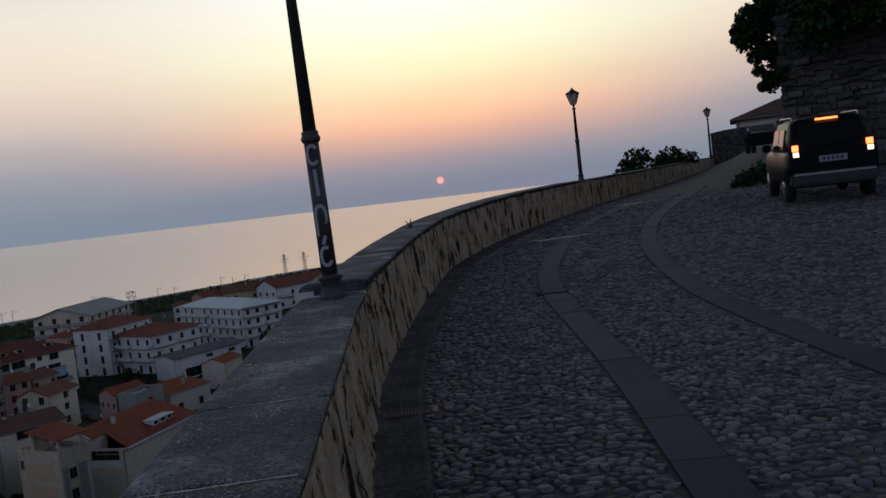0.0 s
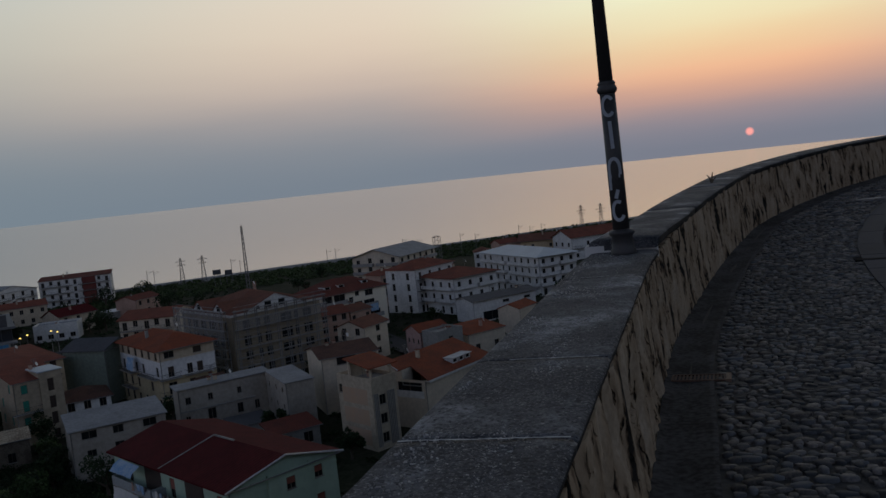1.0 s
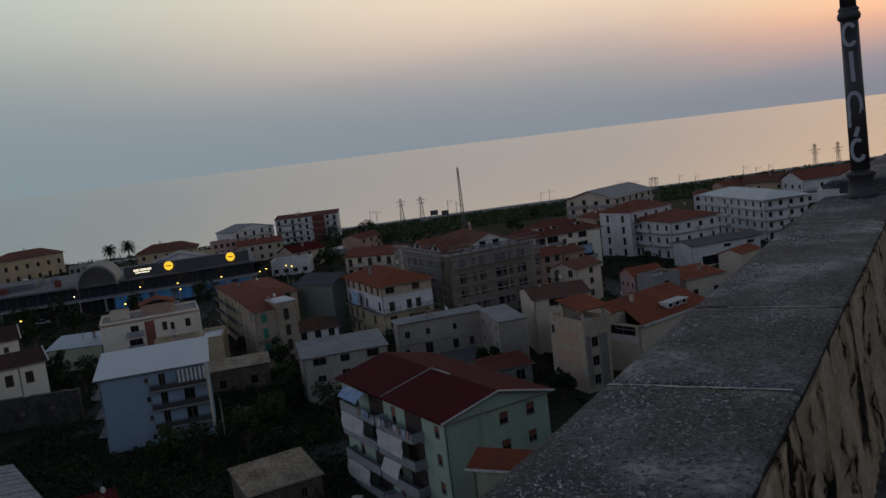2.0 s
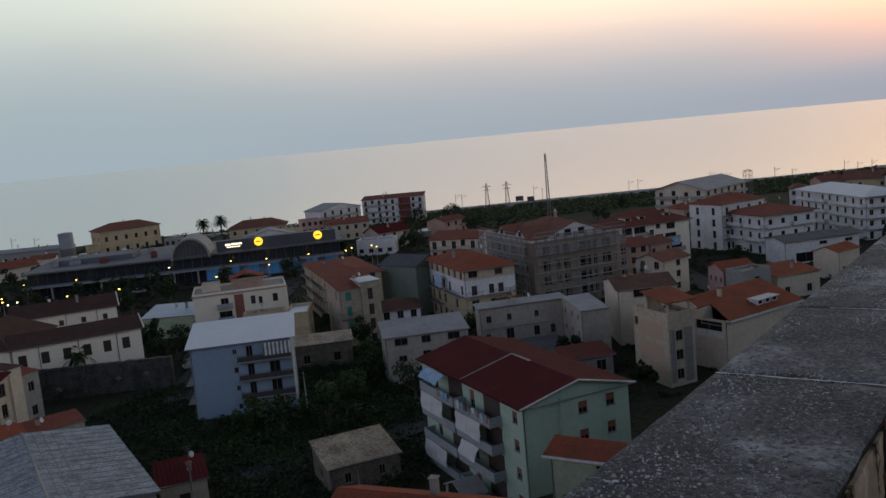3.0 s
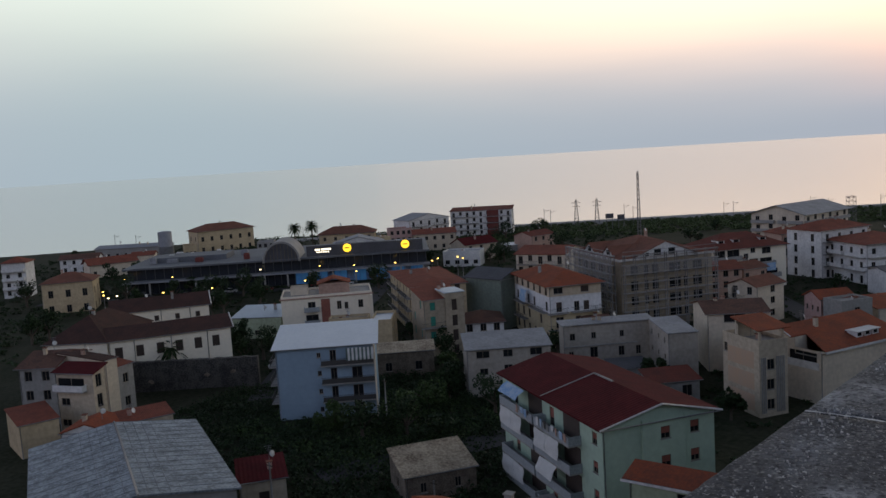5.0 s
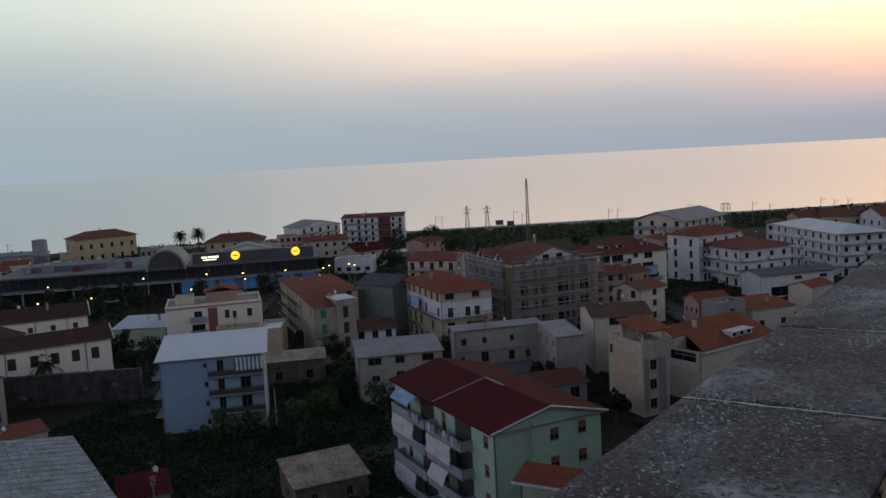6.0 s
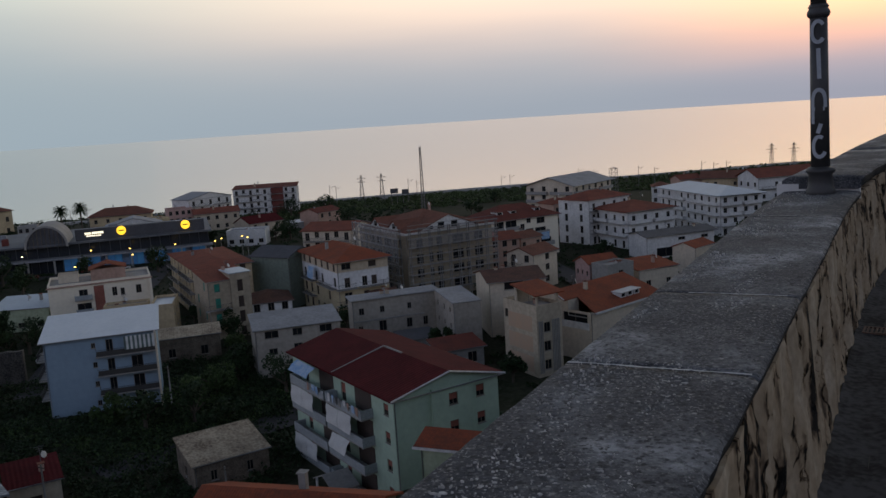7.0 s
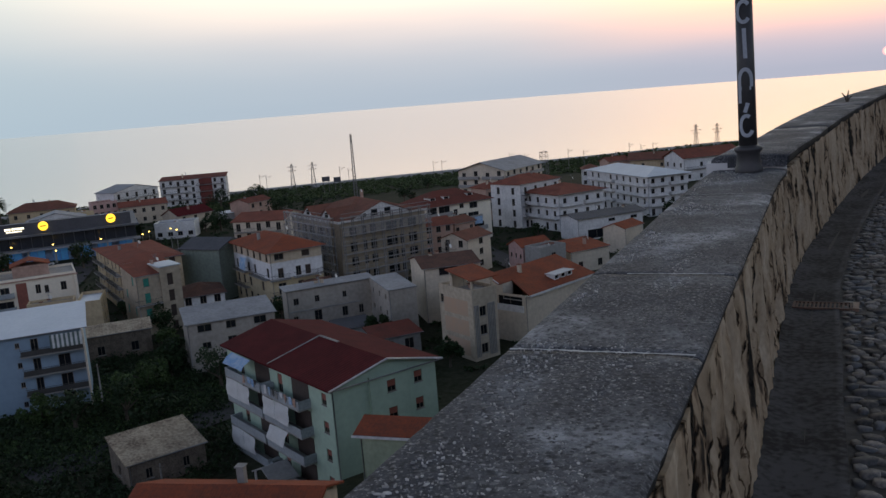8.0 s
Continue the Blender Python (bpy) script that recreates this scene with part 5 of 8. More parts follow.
def dress_green():
    h = HOUSES["green"]
    w, d = 13.1, 25.1
    fm = face_matrix("left", w, d)
    for s in range(4):
        z = s * 3.02
        for i, (a, b) in enumerate(((2.3, 11.6), (12.1, 20.6))):
            ob = balcony(h, fm, a, b, z + 0.02, "panel", 1.5)
            # dark sheet over door and wall, standing in for the balcony's shade
            back = boxes((b - 3.9, b - 0.2, -0.05, -0.004, z + 0.1, z + 2.5))
            back.transform(fm)
            part("door_shade_panel", back, M["shutter_brown"], ob)
            if (s, i) in ((2, 0), (2, 1), (0, 0)):
                for a0, b0 in ((a + 0.2, (a + b) / 2 - 1.3), ((a + b) / 2 - 1.2, b - (2.9 if i == 0 else 2.3))):
                    awning(h, fm @ pose(0, -0.4, 0), a0, b0, z + 2.85, 2.1, 0.15, M["awning"])
            if (s, i) == (1, 1):
                awning(h, fm @ pose(0, -0.4, 0), a + 1.4, b - 3.1, z + 2.85, 1.5, 0.7, M["awning"])
    # washing on the top balconies
    rw = random.Random(8)
    for u0, u1 in ((7.5, 11.2), (13.0, 20.2)):
        u = u0
        while u < u1:
            wd, dr = rw.uniform(0.35, 0.8), rw.uniform(0.5, 1.0)
            cloth = boxes((u, u + wd, -1.62, -1.59, 9.06 + 1.25 - dr, 9.06 + 1.25))
            for v in cloth.verts:
                v.co.y += 0.06 * math.sin(v.co.x * 7 + v.co.z * 3)
            cloth.transform(fm)
            part("washing", cloth, M[rw.choice(("white", "salmon", "rail", "awning_blue", "grey"))], h)
            u += wd + rw.uniform(0.1, 0.7)
    # grey gabled porch at the foot
    porch = bmesh.new()
    for sg in (0, 1):
        va = [(14.0 + 5 * sg, -4.6, 1.5), (16.5, -4.6, 2.6), (16.5, -1.5, 2.6), (14.0 + 5 * sg, -1.5, 1.5)]
        lo = [porch.verts.new((p[0], p[1], p[2] - 0.15)) for p in va]
        hi = [porch.verts.new(p) for p in va]
        porch.faces.new(hi), porch.faces.new(lo[::-1])
        for k in range(4):
            porch.faces.new((lo[k], lo[(k + 1) % 4], hi[(k + 1) % 4], hi[k]))
    bmesh.ops.recalc_face_normals(porch, faces=porch.faces[:])
    porch.transform(fm)
    part("porch_roof", porch, M["concrete"], h)
    for u in (14.2, 18.6):
        post = boxes((u, u + 0.2, -4.4, -4.2, -1.0, 1.45))
        post.transform(fm)
        part("porch_post", post, M["white"], h)
    awning(h, fm @ pose(0, -0.2, 0), 4.5, 9.5, 12.3, 1.0, 1.2, M["awning_blue"])
    # the projecting middle of the front, with its own column of windows
    bay = wall_mesh(5.0, 0.32, 12.15, {"front": [(2.1, 3.2, z + 0.95, z + 2.25) for z in (0.0, 3.02, 6.04, 9.06)]}, 2.0)
    bay.transform(pose(4.4, -0.33, 0))
    part("projecting_bay", weld(bay), M["green"], h)
    for s in range(4):
        window(h, pose(6.5, -0.33, s * 3.02 + 0.95), 1.1, 1.3, "half", "shutter_red")
    # ridge flashing and verge boards
    verge = bmesh.new()
    for x0, z0, x1, z1 in ((-0.6, 12.05, w / 2, 13.75), (w / 2, 13.75, w + 0.6, 12.05)):
        tube(verge, [(x0, -0.62, z0), (x1, -0.62, z1)], 0.11, 4)
    part("verge_board", verge, M["white"], h)
    flash = bmesh.new()
    tube(flash, [(-0.4, 13.2, 12.12), (w / 2, 13.2, 13.8)], 0.10, 6)
    tube(flash, [(w / 2, 9, 13.78), (w / 2, 13, 13.78)], 0.14, 6)
    part("flashing", flash, M["concrete"], h)


def dress_blue():
    h = HOUSES["blue"]
    fm = face_matrix("front", 15.3, 12)
    for s in range(1, 4):
        balcony(h, fm, 6.9, 15.2, s * 2.87, "iron", 1.3)
        shelf = boxes((7.0, 15.1, -1.28, -1.22, s * 2.87 + 0.1, s * 2.87 + 0.8))
        part("balcony_screen", shelf, M["rail"], h)
    for i in range(14):
        awning(h, fm @ pose(0, -0.2, 0), 10.9 + i * 0.3, 11.2 + i * 0.3, 11.2, 1.9, 0.25, M["awning" if i % 2 else "shutter_green_dull"])
    screen = boxes((15.1, 15.35, -1.4, 0.0, -1, 11.4))
    part("party_wall", screen, M["cream"], h)


def dress_roof(key, w, d, h, rise, spots, mat, dw=1.5, dh=1.0, lift=0.16, deep=3.0):
    """Dormers let into a hipped roof's front slope."""
    for x in spots:
        y0 = d * lift
        z = h + rise * 2 * y0 / d
        bm = wall_mesh(dw, deep, dh, {"front": [(0.2, dw - 0.2, 0.25, dh - 0.12)]}, 0.3)
        bm.transform(pose(x, y0, z))
        dm = part("dormer", weld(bm), M["white"], HOUSES[key])
        top = boxes((x - 0.15, x + dw + 0.15, y0 - 0.3, y0 + deep + 0.2, z + dh, z + dh + 0.12))
        part("dormer_roof", top, mat, dm)
        part("dormer_pane", boxes((x + 0.2, x + dw - 0.2, y0 + 0.12, y0 + 0.15, z + 0.25, z + dh - 0.12)), M["pane"], dm)


def build_scaffold():
    """Tube scaffold round the block under repair: standards, ledgers, boards and toe boards."""
    x, y, rz, w, d = -95.2, 159.8, 57.4, 22.1, 23.7
    top = empty("scaffold", pose(x, y, GROUND, 0, 0, rz), "grey tube scaffold with boards against a block under repair", "scaffold")
    for face, length in (("front", w), ("left", d)):
        fm = face_matrix(face, w, d)
        pole = bmesh.new()
        tube(pole, [(0, 0, -0.5), (0, 0, 16.2)], 0.1, 5)
        pm = mesh_of("standard", pole, M["tube_paint"])
        n = int(length / 2.4)
        for i in range(n + 1):
            for yy in (-1.35, -2.15):
                shared("standard", pm, top, fm @ pose(i * length / n, yy, 0))
        led = bmesh.new()
        tube(led, [(-0.5, 0, 0), (length + 0.5, 0, 0)], 0.05, 5)
        lm = mesh_of("ledger", led, M["tube_paint"])
        bd = boxes((-0.3, length + 0.3, -2.1, -1.4, 0, 0.06))
        bmh = mesh_of("board", bd, M["concrete"])
        toe = mesh_of("toe_board", boxes((-0.3, length + 0.3, -2.24, -2.2, 0.0, 0.14)), M["netting"])
        for k in range(8):
            z = 1.9 + k * 2.0
            for yy, dz in ((-2.15, 0), (-2.15, 1.0), (-1.35, 0)):
                shared("ledger", lm, top, fm @ pose(0, yy, z + dz))
            shared("board", bmh, top, fm @ pose(0, 0, z + 0.06))
            shared("toe_board", toe, top, fm @ pose(0, 0, z + 0.1))
        for k in range(7 if face == "left" else 1):
            z = (2.1 if face == "left" else 12.1) + k * 2.0
            sheet = boxes((-0.2, length + 0.2, -2.26, -2.255, z, z + 1.9))
            sheet.transform(fm)
            part("netting_sheet", sheet, M["mesh_net"], top)


M["tube_paint"] = material("dull_zinc_tube", (0.30, 0.29, 0.28), (0.18, 0.17, 0.165), rough=0.6, fine=8)
M["mesh_net"] = material("open_woven_net", (0.40, 0.38, 0.37), (0.28, 0.27, 0.26), rough=0.9, scale=0.5, fine=3)
net = M["mesh_net"].node_tree
net_mix, net_clear = net.nodes.new("ShaderNodeMixShader"), net.nodes.new("ShaderNodeBsdfTransparent")
net_mix.inputs[0].default_value = 0.20
net.links.new(net_clear.outputs[0], net_mix.inputs[1])
net.links.new(net.nodes["Principled BSDF"].outputs[0], net_mix.inputs[2])
net.links.new(net_mix.outputs[0], net.nodes["Material Output"].inputs["Surface"])
M["netting"] = material("grey_netting", (0.34, 0.32, 0.31), (0.22, 0.21, 0.20), rough=0.9)
dress_green()
dress_blue()
dress_roof("redbrown", 21.8, 14, 11, 3.4, (3.0, 7.5, 15.5), M["darkterra"], 1.9, 0.95)
build_scaffold()
for q in ((-0.5, 22.6, -0.5, -0.3, 14.6, 15.1), (-0.5, -0.3, -0.3, 24.2, 14.6, 15.1)):
    part("eaves_board", boxes(q), M["white"], HOUSES["scaffold"])
dress_roof("orangelong", 18.3, 15.9, 8, 2.7, (9.2, 11.0, 12.8), M["white"], 1.4, 0.95, 0.07, 1.7)


def loft():
    """An open loft with a tiled roof on posts, on the beige house."""
    h = HOUSES["beige"]
    for x, y in ((0.3, 0.3), (4.1, 0.3), (0.3, 5.2), (4.1, 5.2)):
        part("loft_post", boxes((x, x + 0.3, y, y + 0.3, 10.5, 12.6)), M["beige"], h)
    rm, gab = roof_mesh("shed", 4.7, 5.6, 12.7, 1.0, 0.4)
    part("loft_roof", rm, M["orange"], h)
    part("loft_wall", boxes((0.2, 4.5, 5.5, 5.75, 10.5, 13.3)), M["cream"], h)


loft()
M["brick_infill"] = material("pale_orange_brick_infill", (0.50, 0.33, 0.22), (0.44, 0.33, 0.24), rough=0.9, scale=0.5, fine=5, amount=0.7)
for k in range(3):
    panel = boxes((1.2, 7.4, -0.006, 0.02, 0.6 + 3.1 * k, 3.0 + 3.1 * k))
    panel.transform(face_matrix("left", 4.7, 8.6))
    part("brick_panel", panel, M["brick_infill"], HOUSES["beige"])


def small_gable(house, x, y, z, turn, w, rise, back, mat, holes=()):
    """A white gabled dormer: its triangular front, two roof slabs and dark openings."""
    m = pose(x, y, z, 0, 0, turn)
    bm = bmesh.new()
    rings = [[bm.verts.new(q) for q in ((0, yy, -0.4), (w, yy, -0.4), (w, yy, 0), (w / 2, yy, rise), (0, yy, 0))] for yy in (0.0, 0.25)]
    bm.faces.new(rings[0]), bm.faces.new(rings[1][::-1])
    for k in range(5):
        bm.faces.new((rings[0][k], rings[1][k], rings[1][(k + 1) % 5], rings[0][(k + 1) % 5]))
    bm.transform(m)
    front = part("dormer", bm, M["white"], house)
    rm, gab = roof_mesh("gable_y", w, back, 0.06, rise, 0.35, 0.14)
    rm.transform(m)
    part("dormer_roof", rm, mat, front)
    for a, b, z0, z1 in holes:
        pn = boxes((a, b, -0.02, 0.1, z0, z1))
        pn.transform(m)
        part("dormer_pane", pn, M["pane"], front)


small_gable(HOUSES["scaffold"], 3.6, 0.1, 15.2, 0, 14.4, 3.0, 12, M["terracotta2"], ((4.6, 6.2, 0.1, 1.5), (8.0, 9.6, 0.1, 1.5), (2.6, 3.3, 0.1, 0.8)))
for y0 in (19.5, 10.0):
    small_gable(HOUSES["scaffold"], 0.7, y0, 15.2, -90, 6.0, 2.1, 7.5, M["terracotta2"], ((2.2, 3.8, 0.1, 1.3),))


def orange_bands():
    """The orange-roofed house: long balconies before its middle storeys, a blue blind."""
    h = HOUSES["orangehip"]
    fm = face_matrix("front", 11, 22)
    for z in (6.95, 3.65):
        for a, b in ((-0.6, 3.6), (4.5, 10.6)):
            balcony(h, fm, a, b, z, "iron", 1.2)
    part("cornice", boxes((-0.06, 11.06, -0.08, -0.004, 10.1, 10.3)), M["white"], h)
    fl = face_matrix("left", 11, 22)
    for a, b, z in ((1.5, 8.5, 6.95), (11.5, 21.0, 6.95), (1.5, 8.5, 3.65)):
        balcony(h, fl, a, b, z, "iron", 1.1)
    awning(h, fl, 7.5, 11.0, 10.3, 2.6, 0.4, M["awning_blue"])


def dress_shutter():
    """The tan house's stair tower with a pale flat roof, and its two balconies."""
    h = HOUSES["shutter"]
    wm = wall_mesh(3.9, 6.0, 12.5, {"front": [(1.3, 2.4, z0, z1) for z0, z1 in ((8.9, 11.2), (5.8, 8.0), (2.85, 5.1), (0.2, 2.0))]}, 2.0)
    wm.transform(pose(4.42, -0.35, 0))
    tw = part("stair_tower", weld(wm), M["tan"], h)
    part("tower_roof", boxes((4.2, 8.5, -0.6, 5.8, 12.5, 12.68)), M["paleroof2"], tw)
    for z0, z1 in ((8.9, 11.2), (5.8, 8.0), (2.85, 5.1), (0.2, 2.0)):
        part("shutter", slatted(5.78, 6.76, -0.2, z0 + 0.05, z1 - 0.05), M["shutter_brown"], tw)
    fm = face_matrix("front", 8.3, 9)
    for z in (6.0, 2.9):
        balcony(h, fm, -0.7, 4.2, z, "iron", 1.1)


def verges():
    """White verge boards on the gables of the school wings."""
    for key, w, d, h, rise in (("school", 22.3, 9.0, 9.0, 1.9), ("schoolrear", 21.0, 9.0, 9.0, 2.4)):
        vg = bmesh.new()
        tube(vg, [(w + 0.55, -0.5, h), (w + 0.55, d / 2, h + rise + 0.05), (w + 0.55, d + 0.5, h)], 0.13, 5)
        part("verge_board", vg, M["white"], HOUSES[key])
        for i in range(3):
            x = w * (0.2 + 0.3 * i)
            dp = bmesh.new()
            tube(dp, [(x, -0.08, -1), (x, -0.08, h - 0.3)], 0.07, 6)
            part("downpipe", dp, M["steel"], HOUSES[key])


verges()


def dress_loggias():
    """Railings, sills and trims of the houses with open loggias."""
    h = HOUSES["redbrown"]
    fm = face_matrix("front", 21.8, 14)
    for a, b, z in ((0.2, 8.0, 8.2), (0.2, 8.0, 4.3), (10.2, 18.0, 6.1), (14.0, 19.6, 2.9)):
        balcony(h, fm, a, b, z, "solid", 1.1)
    cloth = boxes((15.0, 17.6, -1.4, -1.3, 4.6, 6.6))
    part("blue_tarpaulin", cloth, M["awning_blue"], h)
    h = HOUSES["cream"]
    part("cornice", boxes((-0.3, 20.7, -0.3, -0.005, 9.35, 9.6)), M["salmon"], h)
    part("door_panel", boxes((8.85, 10.85, -0.05, -0.004, 3.2, 9.0)), M["shutter_red"], h)
    fm = face_matrix("front", 20.4, 12)
    balcony(h, fm, 5.0, 8.4, 6.45, "panel", 1.1)
    balcony(h, fm, 5.0, 8.4, 3.5, "panel", 1.1)
    part("party_wall", boxes((20.0, 20.45, -1.6, -0.004, -1, 9.3)), M["palecream"], h)
    h = HOUSES["housea"]
    balcony(h, face_matrix("front", 7.1, 4.6), 0.1, 5.8, 7.2, "white", 1.0)
    h = HOUSES["longright"]
    part("ledge", boxes((-0.05, 13.2, -0.30, -0.004, 4.72, 4.92)), M["concrete"], h)
    h = HOUSES["orangelong"]
    part("loggia_floor", boxes((0.02, 2.6, 0.02, 4.6, 7.0, 7.12)), M["concrete"], h)
    part("loggia_parapet", boxes((-0.12, -0.004, 0.4, 5.9, 5.1, 6.2)), M["white"], h)
    vg = bmesh.new()
    tube(vg, [(-0.9, 4.6, 9.66), (-0.3, 7.95, 10.75)], 0.1, 5)
    part("verge_board", vg, M["white"], h)
    part("eaves_fascia", boxes((0.5, 18.6, -0.62, -0.5, 7.6, 7.95)), M["white"], h)
    h = HOUSES["creamhouse"]
    balcony(h, face_matrix("left", 9.1, 7.4), 0.4, 4.5, 5.0, "iron", 1.1)
    h = HOUSES["beige"]
    for a in (0.3, 0.6, 0.9, 2.8, 3.1, 3.4, 3.7, 4.0):
        part("slat", boxes((a, a + 0.14, -0.12, -0.004, 0.5, 8.6)), M["concrete"], h)


def penthouse():
    """Roof rooms of the cream house behind the blue block."""
    h = HOUSES["cream"]
    bm = wall_mesh(7, 5, 2.4, {"front": [(1, 2.2, 0.2, 2.0), (3.2, 6, 0.6, 1.9)]}, 0.2)
    bm.transform(pose(8.5, 4, 9.5))
    part("roof_room", weld(bm), M["salmon"], h)
    rm, gab = roof_mesh("gable_y", 7, 5, 2.4, 1.2, 0.4)
    rm.transform(pose(8.5, 4, 9.5))
    part("roof_room_roof", rm, M["orange"], h)
    bm = wall_mesh(4, 4, 1.8, {}, 0.2)
    bm.transform(pose(2, 5, 9.5))
    part("stair_head", weld(bm), M["cream"], h)


penthouse()
orange_bands()
part("eaves_fascia", boxes((-0.6, 7.6, -0.62, -0.5, 6.2, 6.45)), M["white"], HOUSES["canopy"])
dress_shutter()
dress_loggias()


def grey_hall():
    """The near hall with its big ribbed sheet roof."""
    x, y, rz = -100.2, 58.6, -112.7
    w, d, h = 19.2, 27.2, 7.0
    top = empty("hall", pose(x, y, GROUND, 0, 0, rz), "low hall with a big weathered grey sheet roof", "hall")
    FOOT.append((x, y, rz, w, d))
    part("wall", weld(wall_mesh(w, d, h, {"left": [(4, 5.5, 2, 4), (12, 13.5, 2, 4)]}, 6)), M["grey"], top)
    rm, gab = roof_mesh("gable_y", w, d, h, 1.5, 0.5)
    part("roof", rm, M["greyroof"], top)
    for sx, i in [(q, k) for q in (0, 1) for k in range(1, 9)]:
        rb = bmesh.new()
        t = i / 9
        x0, z0 = (w / 2 * t, h + 1.5 * t) if sx else (w - w / 2 * t, h + 1.5 * t)
        tube(rb, [(x0, -0.5, z0 + 0.03), (x0, d + 0.5, z0 + 0.03)], 0.03, 4)
        part("sheet_lap", rb, M["greyroof2"], top)
    rib = bmesh.new()
    n = 16
    for i in range(n + 1):
        yy = -0.5 + (d + 1) * i / n
        for x0, z0, x1, z1 in ((-0.5, h, w / 2, h + 1.5), (w / 2, h + 1.5, w + 0.5, h)):
            tube(rib, [(x0, yy, z0 + 0.02), (x1, yy, z1 + 0.02)], 0.022, 4)
    tagged(part("roof_rib", rib, M["greyroof2"], top), kind="stuff")
    cap = bmesh.new()
    tube(cap, [(w / 2, -0.6, h + 1.52), (w / 2, d + 0.6, h + 1.52)], 0.14, 6)
    part("ridge_cap", cap, M["concrete"], top)
    for yy, back in ((0.003, 0.2), (d - 0.003, -0.2)):
        gb = bmesh.new()
        rings = [[gb.verts.new(p) for p in ((0.003, q, h - 0.1), (w - 0.003, q, h - 0.1), (w / 2, q, h + 1.4))] for q in (yy, yy + back)]
        gb.faces.new(rings[0]), gb.faces.new(rings[1][::-1])
        for k in range(3):
            gb.faces.new((rings[0][k], rings[1][k], rings[1][(k + 1) % 3], rings[0][(k + 1) % 3]))
        bmesh.ops.recalc_face_normals(gb, faces=gb.faces[:])
        part("gable", gb, M["grey"], top)


grey_hall()


def old_wall():
    """The dark rubble wall before the school, with pale patches."""
    top = empty("retaining_wall", pose(-146.8, 74.9, GROUND, 0, 0, 40.5), "dark old rubble wall with pale plaster patches", "wall")
    bm = bmesh.new()
    rows = []
    for i in range(47):
        row = []
        for k in range(14):
            u, z = i * 0.5, -1 + k * 0.5 + (0.2 * noise.noise((i * 0.4, 0, 3)) if k == 13 else 0)
            row.append(bm.verts.new((u, 0.15 * noise.noise((u * 1.3, z * 1.3, 0)), z)))
        row.append(bm.verts.new((i * 0.5, 1.0, row[-1].co.z)))
        row.append(bm.verts.new((i * 0.5, 1.0, -1)))
        rows.append(row)
    for a, b in zip(rows, rows[1:]):
        for k in range(len(a) - 1):
            bm.faces.new((a[k], b[k], b[k + 1], a[k + 1])).smooth = k < 12
    bm.faces.new(rows[0]), bm.faces.new(rows[-1][::-1])
    part("rubble", bm, M["stonewall"], top)
    rng = random.Random(4)
    for x, z in ((3.2, 1.8), (13.5, 2.6), (18.3, 3.0)):
        p = bmesh.new()
        vs = [p.verts.new((x + math.cos(a * 0.7) * rng.uniform(0.3, 0.7), -0.13, z + math.sin(a * 0.7) * rng.uniform(0.2, 0.5))) for a in range(9)]
        f = p.faces.new(vs)
        ext = bmesh.ops.extrude_face_region(p, geom=[f])
        bmesh.ops.translate(p, verts=[v for v in ext["geom"] if isinstance(v, bmesh.types.BMVert)], vec=(0, 0.25, 0))
        part("plaster_patch", p, M["stonewall2"], top)
    FOOT.append((-146.8, 74.9, 40.5, 22.6, 1))


old_wall()


